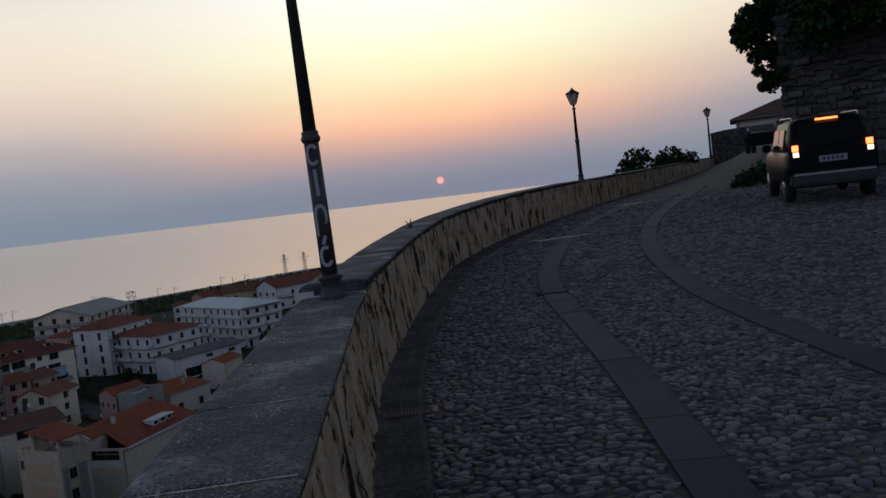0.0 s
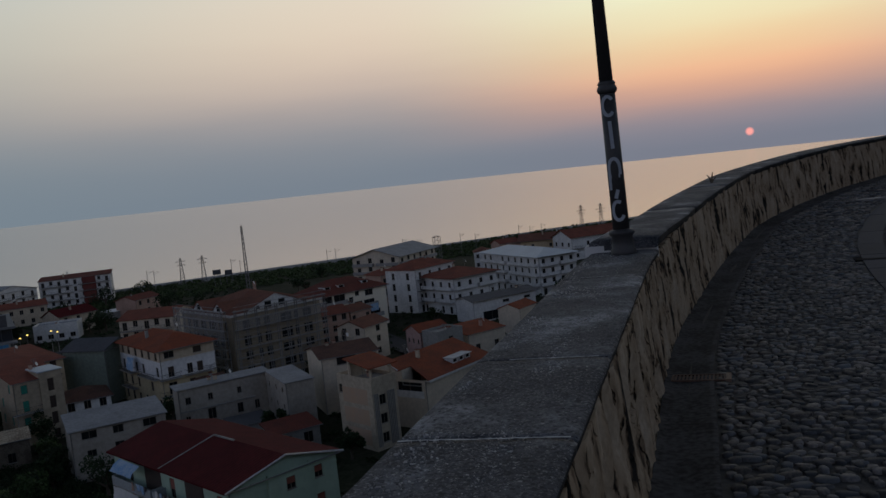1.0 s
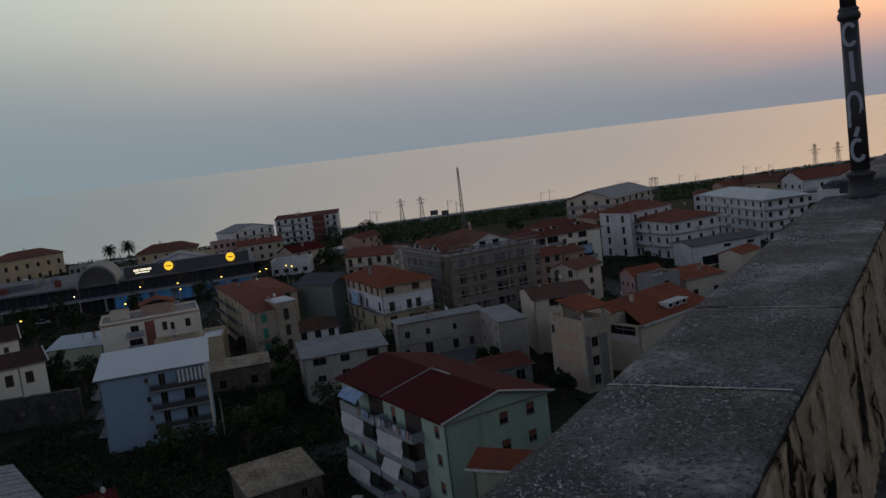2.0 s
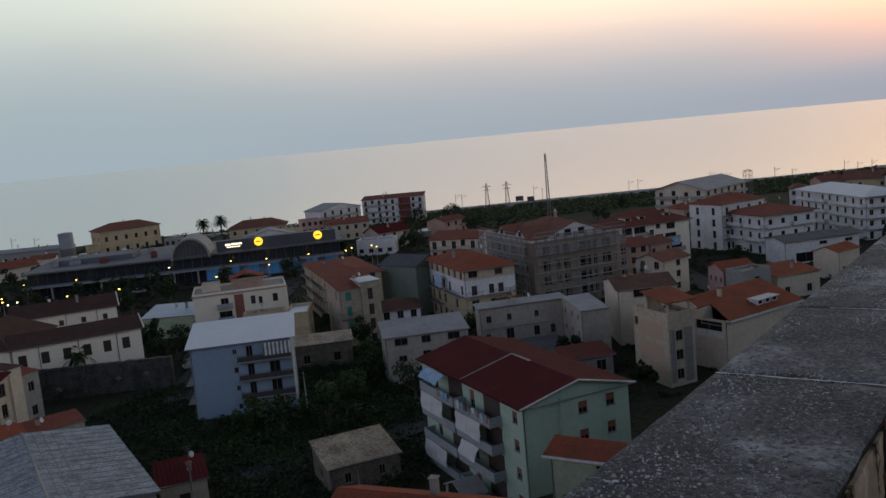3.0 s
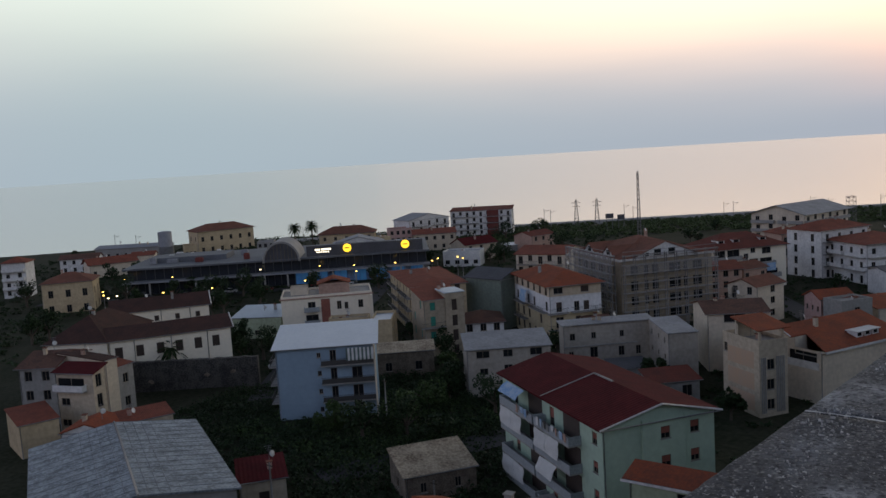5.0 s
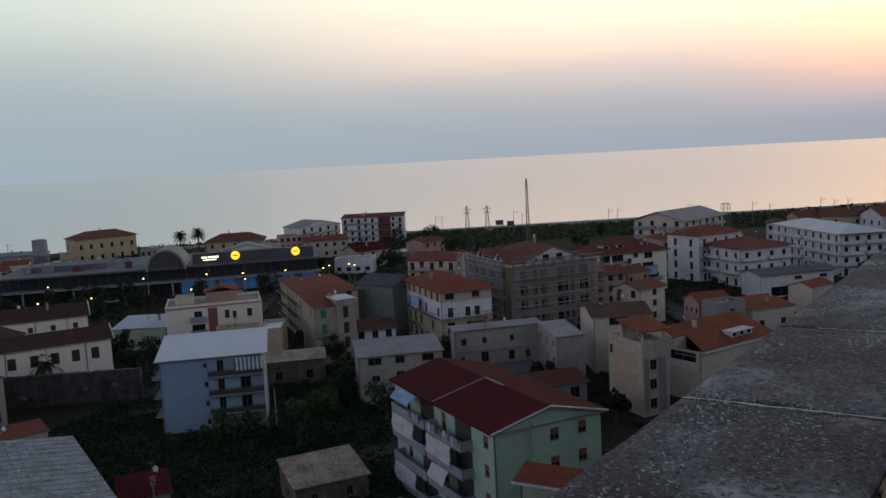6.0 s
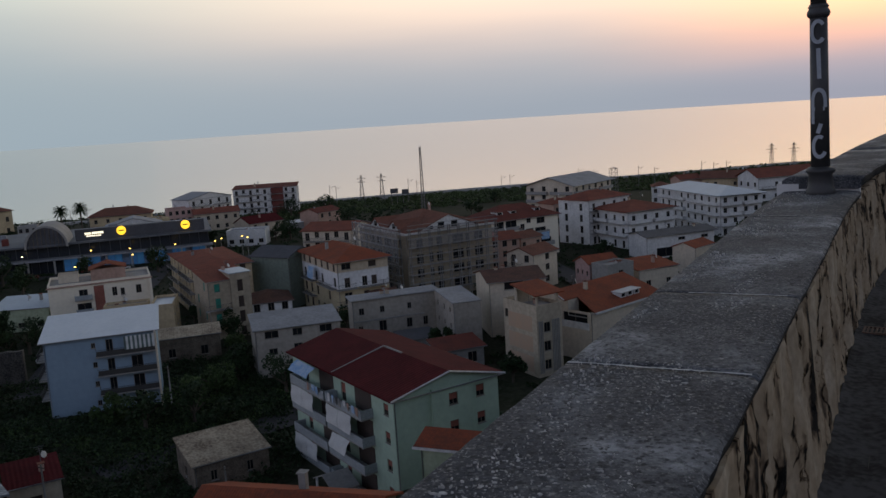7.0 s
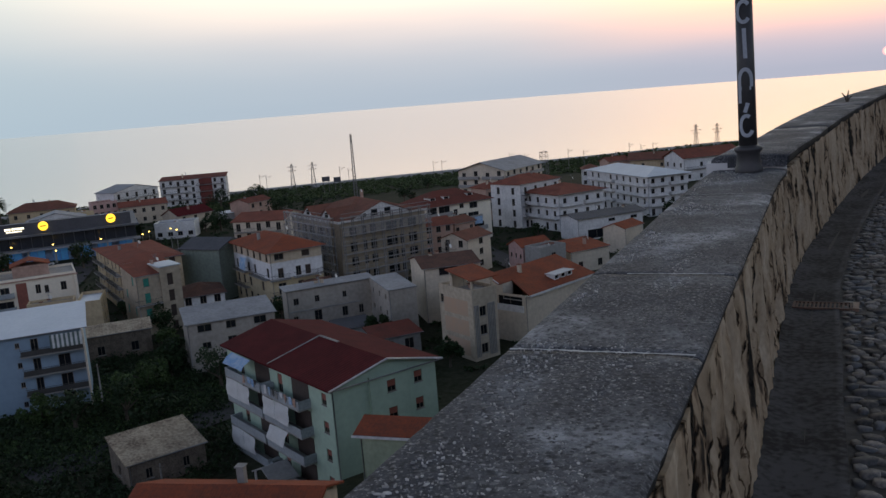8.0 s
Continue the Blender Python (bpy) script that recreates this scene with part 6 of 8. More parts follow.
# ---------------------------------------------------------------- the shopping centre
def mall():
    x, y, rz, w, d, h = -262.1, 135.0, 45.2, 97.0, 40.0, 9.0
    FOOT.append((x, y, rz, w, d))
    top = empty("shopping_centre", pose(x, y, GROUND, 0, 0, rz), "long low shopping centre with dark glass and a dome", "shop")
    part("wall", boxes((0, w, 1.2, d, -1, h - 0.6)), M["mallwall"], top)
    part("roof", boxes((-1, w + 1, -1.2, d, h - 0.55, h), (6, 30, 12, 26, h + 0.004, h + 1.6), (60, 80, 10, 24, h + 0.004, h + 1.4)), M["mallroof"], top)
    part("canopy", boxes((-1, w + 1, -2.6, 1.1, 4.2, 4.7)), M["greyroof2"], top)
    for i in range(33):
        a = i * w / 33
        p = part("pane", boxes((a + 0.12, a + w / 33 - 0.12, 0.95, 1.15, 4.9, h - 0.7)), M["canvas_dark"], top)
    for i in range(14):
        a = i * w / 13.2
        part("pillar", boxes((a, a + 0.5, -2.2, -1.7, -1, 4.2)), M["concrete"], top)
    for i in range(20):
        a = 54 + i * 2.1
        part("hoarding", boxes((a, a + 2.0, 0.9, 1.15, 0.2, 4.0)), M["hoard" + str(i % 3)], top)
    for i in range(24):
        a = 1 + i * 2.2
        part("shop_front", boxes((a, a + 2.0, 0.95, 1.15, 0.2, 4.0)), M["canvas_dark"], top)
    # barrel-vaulted entrance
    for name, r0, r1, y0, y1, mat in (("vault", 0.0, 5.5, -1.0, 14, M["darkflat"]), ("vault_rim", 5.5, 6.1, -1.5, 14.2, M["concrete"])):
        bm = bmesh.new()
        n = 24
        prev = None
        for i in range(n + 1):
            a = math.pi * i / n
            pts = [(50 + r * math.cos(a), yy, h - 0.9 + r * 1.1 * math.sin(a)) for r, yy in ((r0, y0), (r1, y0), (r1, y1), (r0, y1))]
            row = [bm.verts.new(p) for p in pts]
            if prev:
                for k in range(4):
                    bm.faces.new((prev[k], prev[(k + 1) % 4], row[(k + 1) % 4], row[k]))
            prev = row
        part(name, bm, mat, top)
    for i in range(9):
        xx = 45.4 + i * 1.15
        hh = 6.0 * math.sqrt(max(0, 1 - ((xx - 50) / 5.5) ** 2))
        part("glazing_bar", boxes((xx - 0.06, xx + 0.06, -1.2, -1.0, h - 0.9, h - 0.9 + hh)), M["stonewall2"], top)
    # rooftop units
    rng = random.Random(8)
    for i in range(16):
        a, b = rng.uniform(3, 92), rng.uniform(3, 30)
        if 40 < a < 60:
            continue
        sx, sz = rng.uniform(1.2, 3.5), rng.uniform(0.8, 1.8)
        part("roof_unit", boxes((a, a + sx, b, b + 1.6, h, h + sz), (a + 0.2, a + sx - 0.2, b + 0.2, b + 1.4, h + sz, h + sz + 0.25)), M[("white", "greyroof2", "red")[i % 3]], top)
    # fascia with the illuminated signs
    part("sign_board", boxes((58, 96, 1.0, 1.5, h, h + 3.4)), M["darkflat"], top)
    for a in (71.3, 90.3):
        bm = bmesh.new()
        lathe(bm, [(1.35, 0), (1.35, 0.25), (1.25, 0.3)], 24, smooth=False)
        bm.transform(pose(a, 1.0, 11.1, 90, 0, 0))
        ob = part("round_sign", bm, M["sign_glow"], top, "glowing yellow round sign")
        part("sign_mark", boxes((a - 0.8, a + 0.8, 0.66, 0.70, 10.95, 11.3)), M["sign_mark"], ob)
    ob = part("sign_strip", boxes((60.6, 66.4, 0.9, 1.0, 9.9, 11.6)), M["darkflat"], top)
    for k, (a, b, z0, z1) in enumerate(((60.8, 62.6, 10.75, 11.35), (62.8, 66.2, 10.8, 11.4), (61.2, 65.5, 10.1, 10.45))):
        n = max(2, int((b - a) / 0.5))
        for i in range(n):
            part("sign_bar", boxes((a + i * (b - a) / n, a + (i + 0.75) * (b - a) / n, 0.84, 0.9, z0, z1)), M["sign_white"], ob)


M["mallroof"] = material("dark_mall_roof", (0.13, 0.14, 0.155), (0.075, 0.08, 0.09), rough=0.75, scale=0.15, fine=1.5, amount=0.7)
M["mallwall"] = material("mall_wall", (0.10, 0.11, 0.12), (0.07, 0.075, 0.085), scale=0.1, fine=1)
M["hoard0"] = material("blue_hoarding", (0.03, 0.16, 0.42), (0.03, 0.10, 0.25), scale=0.4, fine=1.5, rough=0.5)
M["hoard1"] = material("teal_hoarding", (0.04, 0.24, 0.40), (0.05, 0.12, 0.30), scale=0.4, fine=1.5, rough=0.5)
M["hoard2"] = material("grey_blue_hoarding", (0.25, 0.33, 0.42), (0.06, 0.14, 0.32), scale=0.4, fine=1.5, rough=0.5)
for hk in ("hoard0", "hoard1"):
    hb = M[hk].node_tree.nodes["Principled BSDF"]
    hb.inputs["Emission Color"].default_value, hb.inputs["Emission Strength"].default_value = (0.05, 0.25, 0.6, 1), 0.12
M["sign_mark"] = material("sign_mark_paint", (0.25, 0.12, 0.02), rough=0.6, bump=0)
mall()


# ---------------------------------------------------------------- plants
def in_house(x, y, grow=1.0):
    for hx, hy, rz, w, d in FOOT:
        c, s = math.cos(radians(rz)), math.sin(radians(rz))
        u, v = (x - hx) * c + (y - hy) * s, -(x - hx) * s + (y - hy) * c
        if -grow < u < w + grow and -grow < v < d + grow:
            return True
    return False


def leaf_mesh(name, centres, size, mat, rng, per=1):
    """Many small bent leaves round the given points."""
    verts, faces = [], []
    for c in centres:
        for _ in range(per):
            e = Euler((rng.uniform(-1.1, 1.1), rng.uniform(-1.1, 1.1), rng.uniform(0, 6.3))).to_matrix()
            s = size * rng.uniform(0.6, 1.35)
            n = len(verts)
            for p in ((-0.5, -0.32, 0), (0.0, -0.42, 0.12), (0.5, -0.2, -0.05), (0.45, 0.3, 0.05), (-0.05, 0.42, 0.14), (-0.5, 0.25, -0.04)):
                verts.append(tuple(Vector(c) + e @ (Vector(p) * s)))
            faces += [(n, n + 1, n + 4, n + 5), (n + 1, n + 2, n + 3, n + 4)]
    me = bpy.data.meshes.new(name)
    me.from_pydata(verts, [], faces)
    me.materials.append(mat)
    return me


def crown_points(r, hgt, n, rng, lumps=9):
    """Points gathered in uneven lumps, with gaps between."""
    pts = []
    cs = []
    for _ in range(lumps):
        a, q, z = rng.uniform(0, 6.3), rng.uniform(0.15, 0.85), rng.uniform(-0.75, 0.95)
        cs.append((math.cos(a) * r * q * math.sqrt(1 - 0.7 * z * z), math.sin(a) * r * q * math.sqrt(1 - 0.7 * z * z), z * hgt * 0.5, rng.uniform(0.28, 0.5) * r))
    for i in range(n):
        c = cs[i % lumps]
        v = Vector((rng.gauss(0, 1), rng.gauss(0, 1), rng.gauss(0, 0.8))).normalized() * c[3] * rng.uniform(0.55, 1.05)
        pts.append((c[0] + v.x, c[1] + v.y, c[2] + v.z))
    return pts


def tree(x, y, z, hgt, r, label="dark leafy tree among the houses", mat="leaf", leaves=420, size=0.5, seed=0, trunk=None):
    rng = random.Random(seed * 31 + 5)
    top = empty("tree", pose(x, y, z), label, "tree")
    ch = hgt * 0.75
    bm = bmesh.new()
    t = hgt * 0.06 * (1 if trunk is None else trunk)
    tube(bm, [(0, 0, -0.8), (0.05 * hgt * 0.2, 0, hgt * 0.3), (0, 0.03 * hgt, hgt * 0.65)], [t, t * 0.7, t * 0.3], 7)
    for k in range(5):
        a = k * 1.256 + rng.uniform(0, 0.6)
        tube(bm, [(0, 0, hgt * 0.3), (math.cos(a) * r * 0.4, math.sin(a) * r * 0.4, hgt * 0.5), (math.cos(a) * r * 0.7, math.sin(a) * r * 0.7, hgt * 0.66)], [t * 0.55, t * 0.35, t * 0.12], 5)
    part("trunk", bm, M["bark"], top)
    pts = [(p[0], p[1], p[2] + hgt - ch * 0.52) for p in crown_points(r, ch, leaves, rng)]
    shared("crown", leaf_mesh("crown", pts, size, M[mat], rng), top)
    return top


def palm(x, y, hgt, seed=0):
    rng = random.Random(seed)
    top = empty("palm", pose(x, y, GROUND), "tall palm with a round feathery crown", "palm")
    bm = bmesh.new()
    tube(bm, [(0, 0, -0.5), (0.1, 0, hgt * 0.5), (0, 0, hgt - 1)], [0.4, 0.3, 0.3], 8)
    part("trunk", bm, M["bark"], top)
    verts, faces = [], []
    for i in range(90):
        a, el = rng.uniform(0, 6.3), rng.uniform(-1.0, 1.4)
        d = Vector((math.cos(a), math.sin(a), 0))
        prev = None
        for k in range(7):
            t = k / 6
            L = 3.2
            p = Vector((0, 0, hgt - 0.8)) + d * (L * t * math.cos(el * (1 - 0.3 * t))) + Vector((0, 0, L * t * math.sin(el) - 1.3 * t * t))
            s = Vector((-d.y, d.x, 0)) * 0.42 * (1 - t * 0.8)
            n = len(verts)
            verts += [tuple(p + s - Vector((0, 0, 0.12))), tuple(p), tuple(p - s - Vector((0, 0, 0.12)))]
            if prev is not None:
                faces += [(prev, prev + 1, n + 1, n), (prev + 1, prev + 2, n + 2, n + 1)]
            prev = n
    me = bpy.data.meshes.new("crown")
    me.from_pydata(verts, [], faces)
    me.materials.append(M["leaf"])
    shared("crown", me, top)


TREES_B = [(-207, 147, 7), (-199, 129, 7), (-160, 107, 6), (-215, 89, 7), (-213, 84, 7), (-260, 119, 6), (-266, 127, 6), (-216, 132, 6), (-236, 136, 6), (-239, 125, 5), (-67, 122, 5), (-93, 101, 5), (-247, 203, 7),
           (-277, 120, 7), (-277, 109, 8), (-306, 152, 6.7), (-308, 163, 6), (-277, 162, 6), (-203, 128, 5.5), (-227, 146, 6.2), (-160, 106, 4), (-178, 117, 4.2), (-205, 145, 6.6), (-383, 174, 6), (-247, 149, 5), (-224, 188, 4), (-203, 189, 4.5),
           (-132, 132, 3), (-109, 118, 3), (-139, 207, 4), (-111, 203, 3.5), (-51, 114, 4), (-54, 125, 3), (-236, 220, 4), (-235, 245, 4), (-264, 335, 5), (-268, 329, 5), (-179, 237, 4), (-220, 233, 3.5)]


def roof_clutter():
    """Aerials on the roofs, one a house."""
    rr = random.Random(31)
    for key, h in HOUSES.items():
        if rr.random() < 0.45 or key in ("shed", "ruin", "canopy", "redcanopy", "tarp", "shed1"):
            continue
        zs = [c for c in h.children if c.name.startswith("roof")]
        bb = zs[0].bound_box
        xs, ys, zt = [b[0] for b in bb], [b[1] for b in bb], max(b[2] for b in bb)
        x = min(xs) + (max(xs) - min(xs)) * rr.uniform(0.3, 0.7)
        y = (min(ys) + max(ys)) / 2
        bm = bmesh.new()
        z0, z1 = min(b[2] for b in bb), zt + rr.uniform(1.2, 2.2)
        tube(bm, [(x, y, z0), (x, y, z1)], 0.04, 5)
        for k in range(3):
            tube(bm, [(x - 0.5 + 0.1 * k, y, z1 - 0.1 - 0.25 * k), (x + 0.5 - 0.1 * k, y, z1 - 0.1 - 0.25 * k)], 0.025, 4)
        part("aerial", bm, M["steel"], h)
        for k in range(rr.choice((1, 1, 2))):
            cx, cy = min(xs) + (max(xs) - min(xs)) * rr.uniform(0.2, 0.8), min(ys) + (max(ys) - min(ys)) * rr.uniform(0.3, 0.7)
            ct = zt + rr.uniform(0.1, 0.7)
            st = part("chimney", boxes((cx - 0.28, cx + 0.28, cy - 0.28, cy + 0.28, z0, ct)), M[rr.choice(("grey", "beige", "salmon"))], h)
            part("chimney_cap", boxes((cx - 0.38, cx + 0.38, cy - 0.38, cy + 0.38, ct + 0.12, ct + 0.2), (cx - 0.2, cx - 0.1, cy - 0.2, cy + 0.2, ct, ct + 0.12), (cx + 0.1, cx + 0.2, cy - 0.2, cy + 0.2, ct, ct + 0.12)), M["terracotta2"], st)
        dish = bmesh.new()
        lathe(dish, [(0.02, 0.0), (0.22, 0.03), (0.38, 0.1), (0.40, 0.12), (0.2, 0.06)], 14)
        dish.transform(pose(x + 0.3, y - 0.25, z1 - 1.0, 70, 0, 40))
        part("satellite_dish", dish, M["white"], h)


roof_clutter()
part("red_bay", boxes((17.5, 23.0, -0.2, 0.05, 0, 12.0)), M["red"], HOUSES["farapt2"])
rng = random.Random(21)
for i, (x, y, hgt) in enumerate(TREES_B):
    if not in_house(x, y, 0.3):
        tree(x, y, GROUND, hgt, hgt * 0.5, seed=300 + i, leaves=1000, size=0.4, label="dark round tree by the street")
palm(-300, 233.5, 12.5, 1)
palm(-295, 239, 13.2, 2)
palm(-149, 84, 7.0, 3)
for i, (x, y, hgt, r, mat) in enumerate(((-96, 104, 4.6, 3.4, "leaf"), (-89, 108, 5, 3, "leaf"), (-97, 80, 4, 3, "leaf_light"), (-86, 84, 5, 3, "leaf"), (-92, 95, 5, 3.5, "leaf_light"),
                                          (-81, 98, 6, 3.5, "leaf"), (-52, 119, 6, 3.5, "leaf"), (-112, 122, 6, 3, "leaf"), (-146, 103, 7, 3.5, "leaf"), (-170, 120, 7, 4, "leaf"), (-223, 152, 8, 5, "leaf"),
                                          (-226, 143, 8, 5, "leaf"), (-205, 166, 7, 4, "leaf"), (-190, 178, 7, 4, "leaf"), (-250, 128, 8, 5, "leaf"), (-262, 124, 9, 5, "leaf"), (-101, 92, 3.5, 3, "leaf"),
                                          (-90, 88, 5, 3.5, "leaf_light"), (-200, 230, 7, 4, "leaf"), (-190, 240, 7, 4, "leaf"), (-180, 262, 8, 5, "leaf"), (-236, 300, 8, 5, "leaf"), (-225, 310, 8, 5, "leaf"), (-60, 108, 5, 3, "leaf"), (-63, 100, 5, 3, "leaf"))):
    if not in_house(x, y, 0.5):
        tree(x, y, GROUND, hgt, r, mat=mat, seed=i, leaves=1300 if y < 130 else 800, size=0.3 if y < 130 else 0.45)
n = 0
while n < 70:
    u, v = rng.uniform(110, 400), rng.uniform(-8, 62)
    x, y = -math.sin(radians(v)) * u, math.cos(radians(v)) * u
    n += 1
    if not in_house(x, y, 1.8) and shore(x, y) > 80:
        tree(x, y, GROUND, rng.uniform(3.5, 6), rng.uniform(2, 3.4), mat=rng.choice(("leaf", "leaf", "leaf_light")), seed=100 + n, leaves=600, size=0.42)


def scrub(name, label, count, place, size, mat, tall, per=9, seed=3):
    rr = random.Random(seed)
    pts = []
    while count > 0:
        count -= 1
        x, y = place(rr)
        if in_house(x, y, 0.4):
            continue
        h = rr.uniform(0.3, 1.0) * tall * (0.55 + 0.6 * noise.noise((x * 0.12, y * 0.12, 5)))
        z = hill(x, y)
        for _ in range(per):
            pts.append((x + rr.gauss(0, 0.35 * tall ** 0.5), y + rr.gauss(0, 0.35 * tall ** 0.5), z + abs(h) * rr.uniform(0.1, 1.0)))
    ob = new(name, leaf_mesh(name, pts, size, M[mat], rr))
    tagged(ob, label, "shrubs", kind="stuff")


M["leaf_coast"] = material("coastal_foliage", (0.075, 0.105, 0.04), (0.04, 0.06, 0.022), rough=0.75, bump=0, spec=0.2, island=True)
scrub("scrub", "dense dark scrub in the hollow between the houses", 3000, lambda r: (r.uniform(-128, -62), r.uniform(58, 112)), 0.3, "leaf", 2.2, 24)
scrub("brambles", "lighter green brambles in the hollow", 700, lambda r: (r.uniform(-112, -78), r.uniform(70, 100)), 0.26, "leaf_light", 1.8, 22, 5)


def along_shore(r):
    a, s = r.uniform(-40, 470), r.uniform(38, 105)
    bx, by = -0.70 * (478 - s), 0.714 * (478 - s)
    return bx + 0.714 * a, by + 0.70 * a - max(0, (bx + 0.714 * a + 260) * 0.17)


scrub("coastal_scrub", "green belt of scrub and cane before the shore", 4200, along_shore, 0.75, "leaf_coast", 2.4, 18, 6)
scrub("town_weeds", "weeds and garden shrubs between the houses", 2500, lambda r: (r.uniform(-190, -20), r.uniform(95, 300)), 0.45, "leaf", 1.6, 14, 7)
scrub("station_weeds", "weeds and hedges round the station quarter", 3200, lambda r: (r.uniform(-410, -180), r.uniform(70, 330)), 0.55, "leaf", 2.0, 14, 8)


# ---------------------------------------------------------------- streets of the town
for pts in ([(-84, 66), (-76, 84), (-70, 100), (-60, 112)], [(-120, 84), (-134, 100), (-152, 126), (-176, 160), (-196, 186)], [(-108, 128), (-128, 150), (-150, 180), (-190, 208)], [(-276, 112), (-238, 146), (-196, 188), (-170, 214)],
            [(-74, 146), (-84, 158), (-110, 190), (-140, 230)], [(-60, 180), (-80, 205), (-100, 235)]):
    strip("road_town", pts, 6.0, GROUND + 0.3, M["asphalt"], "narrow asphalt street between the houses", "street")


def street_lamp(x, y, hgt=6.0, glow="lamp_glow"):
    top = empty("street_lamp", pose(x, y, GROUND), "slim street lamp with a lit warm head", "street lamp", "street lamps of the town")
    bm = bmesh.new()
    tube(bm, [(0, 0, -0.5), (0, 0, hgt), (0.4, -0.3, hgt + 0.25)], [0.07, 0.05, 0.04], 6)
    part("pole", bm, M["steel"], top)
    bm = bmesh.new()
    lathe(bm, [(0.06, -0.05), (0.26, -0.02), (0.22, 0.14), (0.06, 0.2)], 10)
    bm.transform(pose(0.5, -0.38, hgt + 0.25))
    part("lamp_head", bm, M[glow], top)


for i, (x, y) in enumerate(((-238.4, 115.3), (-231.7, 112.1), (-224.9, 110.1), (-226.3, 113.3), (-258, 132), (-217.8, 122.5), (-246, 142), (-210.5, 133.4), (-193.9, 153.2), (-230, 164), (-193.6, 172.6), (-188, 203), (-184, 208), (-195.5, 191), (-216, 177), (-205, 182),
                            (-180, 206), (-186, 198))):
    street_lamp(x, y, 6.0, "lamp_white" if i in (2, 3, 9) else "lamp_glow")


def town_car(x, y, rz, mat, label):
    top = empty("car", pose(x, y, GROUND + 0.3, 0, 0, rz), label, "car", "cars parked in the town")
    b = boxes((-0.82, 0.82, 0, 4.0, 0.28, 0.85))
    bmesh.ops.bevel(b, geom=b.edges[:], offset=0.14, segments=2, affect="EDGES")
    part("body", b, mat, top)
    c = boxes((-0.7, 0.7, 0.5, 2.9, 0.8, 1.4))
    for v in c.verts:
        if v.co.z > 1.2:
            v.co.y = 1.7 + (v.co.y - 1.7) * 0.65
    bmesh.ops.bevel(c, geom=c.edges[:], offset=0.1, segments=2, affect="EDGES")
    part("cabin", c, M["pane"], top)
    part("roof", boxes((-0.6, 0.6, 1.05, 2.35, 1.38, 1.43)), mat, top)
    for sx in (-0.78, 0.78):
        for yy in (0.75, 3.2):
            w = bmesh.new()
            lathe(w, [(0.15, -0.09), (0.30, -0.09), (0.30, 0.09), (0.15, 0.09)], 12)
            w.transform(pose(sx, yy, 0.3, 0, 90, 0))
            part("wheel", w, M["rail"], top)


CAR_TINTS = [material("car_white", (0.6, 0.6, 0.6), rough=0.3, bump=0), material("car_grey", (0.16, 0.17, 0.18), rough=0.3, bump=0), material("car_red", (0.25, 0.03, 0.03), rough=0.3, bump=0), material("car_blue", (0.04, 0.07, 0.16), rough=0.3, bump=0)]
for i, (x, y, rz) in enumerate(((-131, 97, 35), (-134.5, 103, 35), (-138, 108, 35), (-136.5, 98, 35), (-141, 113, 35), (-225, 160, -45), (-233, 152, -45), (-241, 141, -45), (-215, 172, -45), (-207, 178, -45), (-250, 133, -45), (-82, 158, 45), (-92, 170, 45))):
    if not in_house(x, y, 0.5):
        town_car(x, y, rz, CAR_TINTS[(i * 5 + i // 3) % 4], ("small white car parked in the street", "small grey car parked in the street", "small red car parked in the street", "small dark blue car parked in the street")[(i * 5 + i // 3) % 4])


def utility_pole(x, y, hgt, z=GROUND):
    top = empty("utility_pole", pose(x, y, z), "thin grey wooden utility pole", "pole")
    bm = bmesh.new()
    tube(bm, [(0, 0, -0.5), (0, 0, hgt)], [0.14, 0.09], 7)
    part("pole", bm, M["concrete"], top)
    part("cross_arm", boxes((-0.5, 0.5, -0.05, 0.05, hgt - 0.4, hgt - 0.3)), M["bark"], top)


utility_pole(-95.3, 89, 6)
utility_pole(-79.5, 55.5, 5.5, -37.5)
utility_pole(-62.5, 64.5, 5.0)


# ---------------------------------------------------------------- masts, pylons and the railway
def lattice(name, label, category, x, y, hgt, base_w, top_w, arms=(), group=""):
    top = empty(name, pose(x, y, GROUND, 0, 0, 40), label, category, group)
    n = max(4, int(hgt / 1.8))
    for sx, sy in ((-1, -1), (1, -1), (1, 1), (-1, 1)):
        legs = bmesh.new()
        tube(legs, [(sx * base_w / 2, sy * base_w / 2, -0.5), (sx * top_w / 2, sy * top_w / 2, hgt)], 0.09, 4)
        part("leg", legs, M["mast"], top)
    br = bmesh.new()
    for i in range(n):
        z0, z1 = hgt * i / n, hgt * (i + 1) / n
        a, b = [(base_w + (top_w - base_w) * z / hgt) / 2 for z in (z0, z1)]
        for (p, q) in (((-1, -1), (1, -1)), ((1, -1), (1, 1)), ((1, 1), (-1, 1)), ((-1, 1), (-1, -1))):
            tube(br, [(p[0] * a, p[1] * a, z0), (q[0] * b, q[1] * b, z1)], 0.06, 3)
            tube(br, [(p[0] * b, p[1] * b, z1), (q[0] * b, q[1] * b, z1)], 0.05, 3)
    tagged(part("bracing", br, M["mast"], top), kind="stuff")
    for z, half in arms:
        bm = bmesh.new()
        tube(bm, [(-half, 0, z), (half, 0, z)], 0.09, 4)
        tube(bm, [(-half, 0, z), (0, 0, z + 0.9), (half, 0, z)], 0.06, 4)
        part("cross_arm", bm, M["mast"], top)
    return top


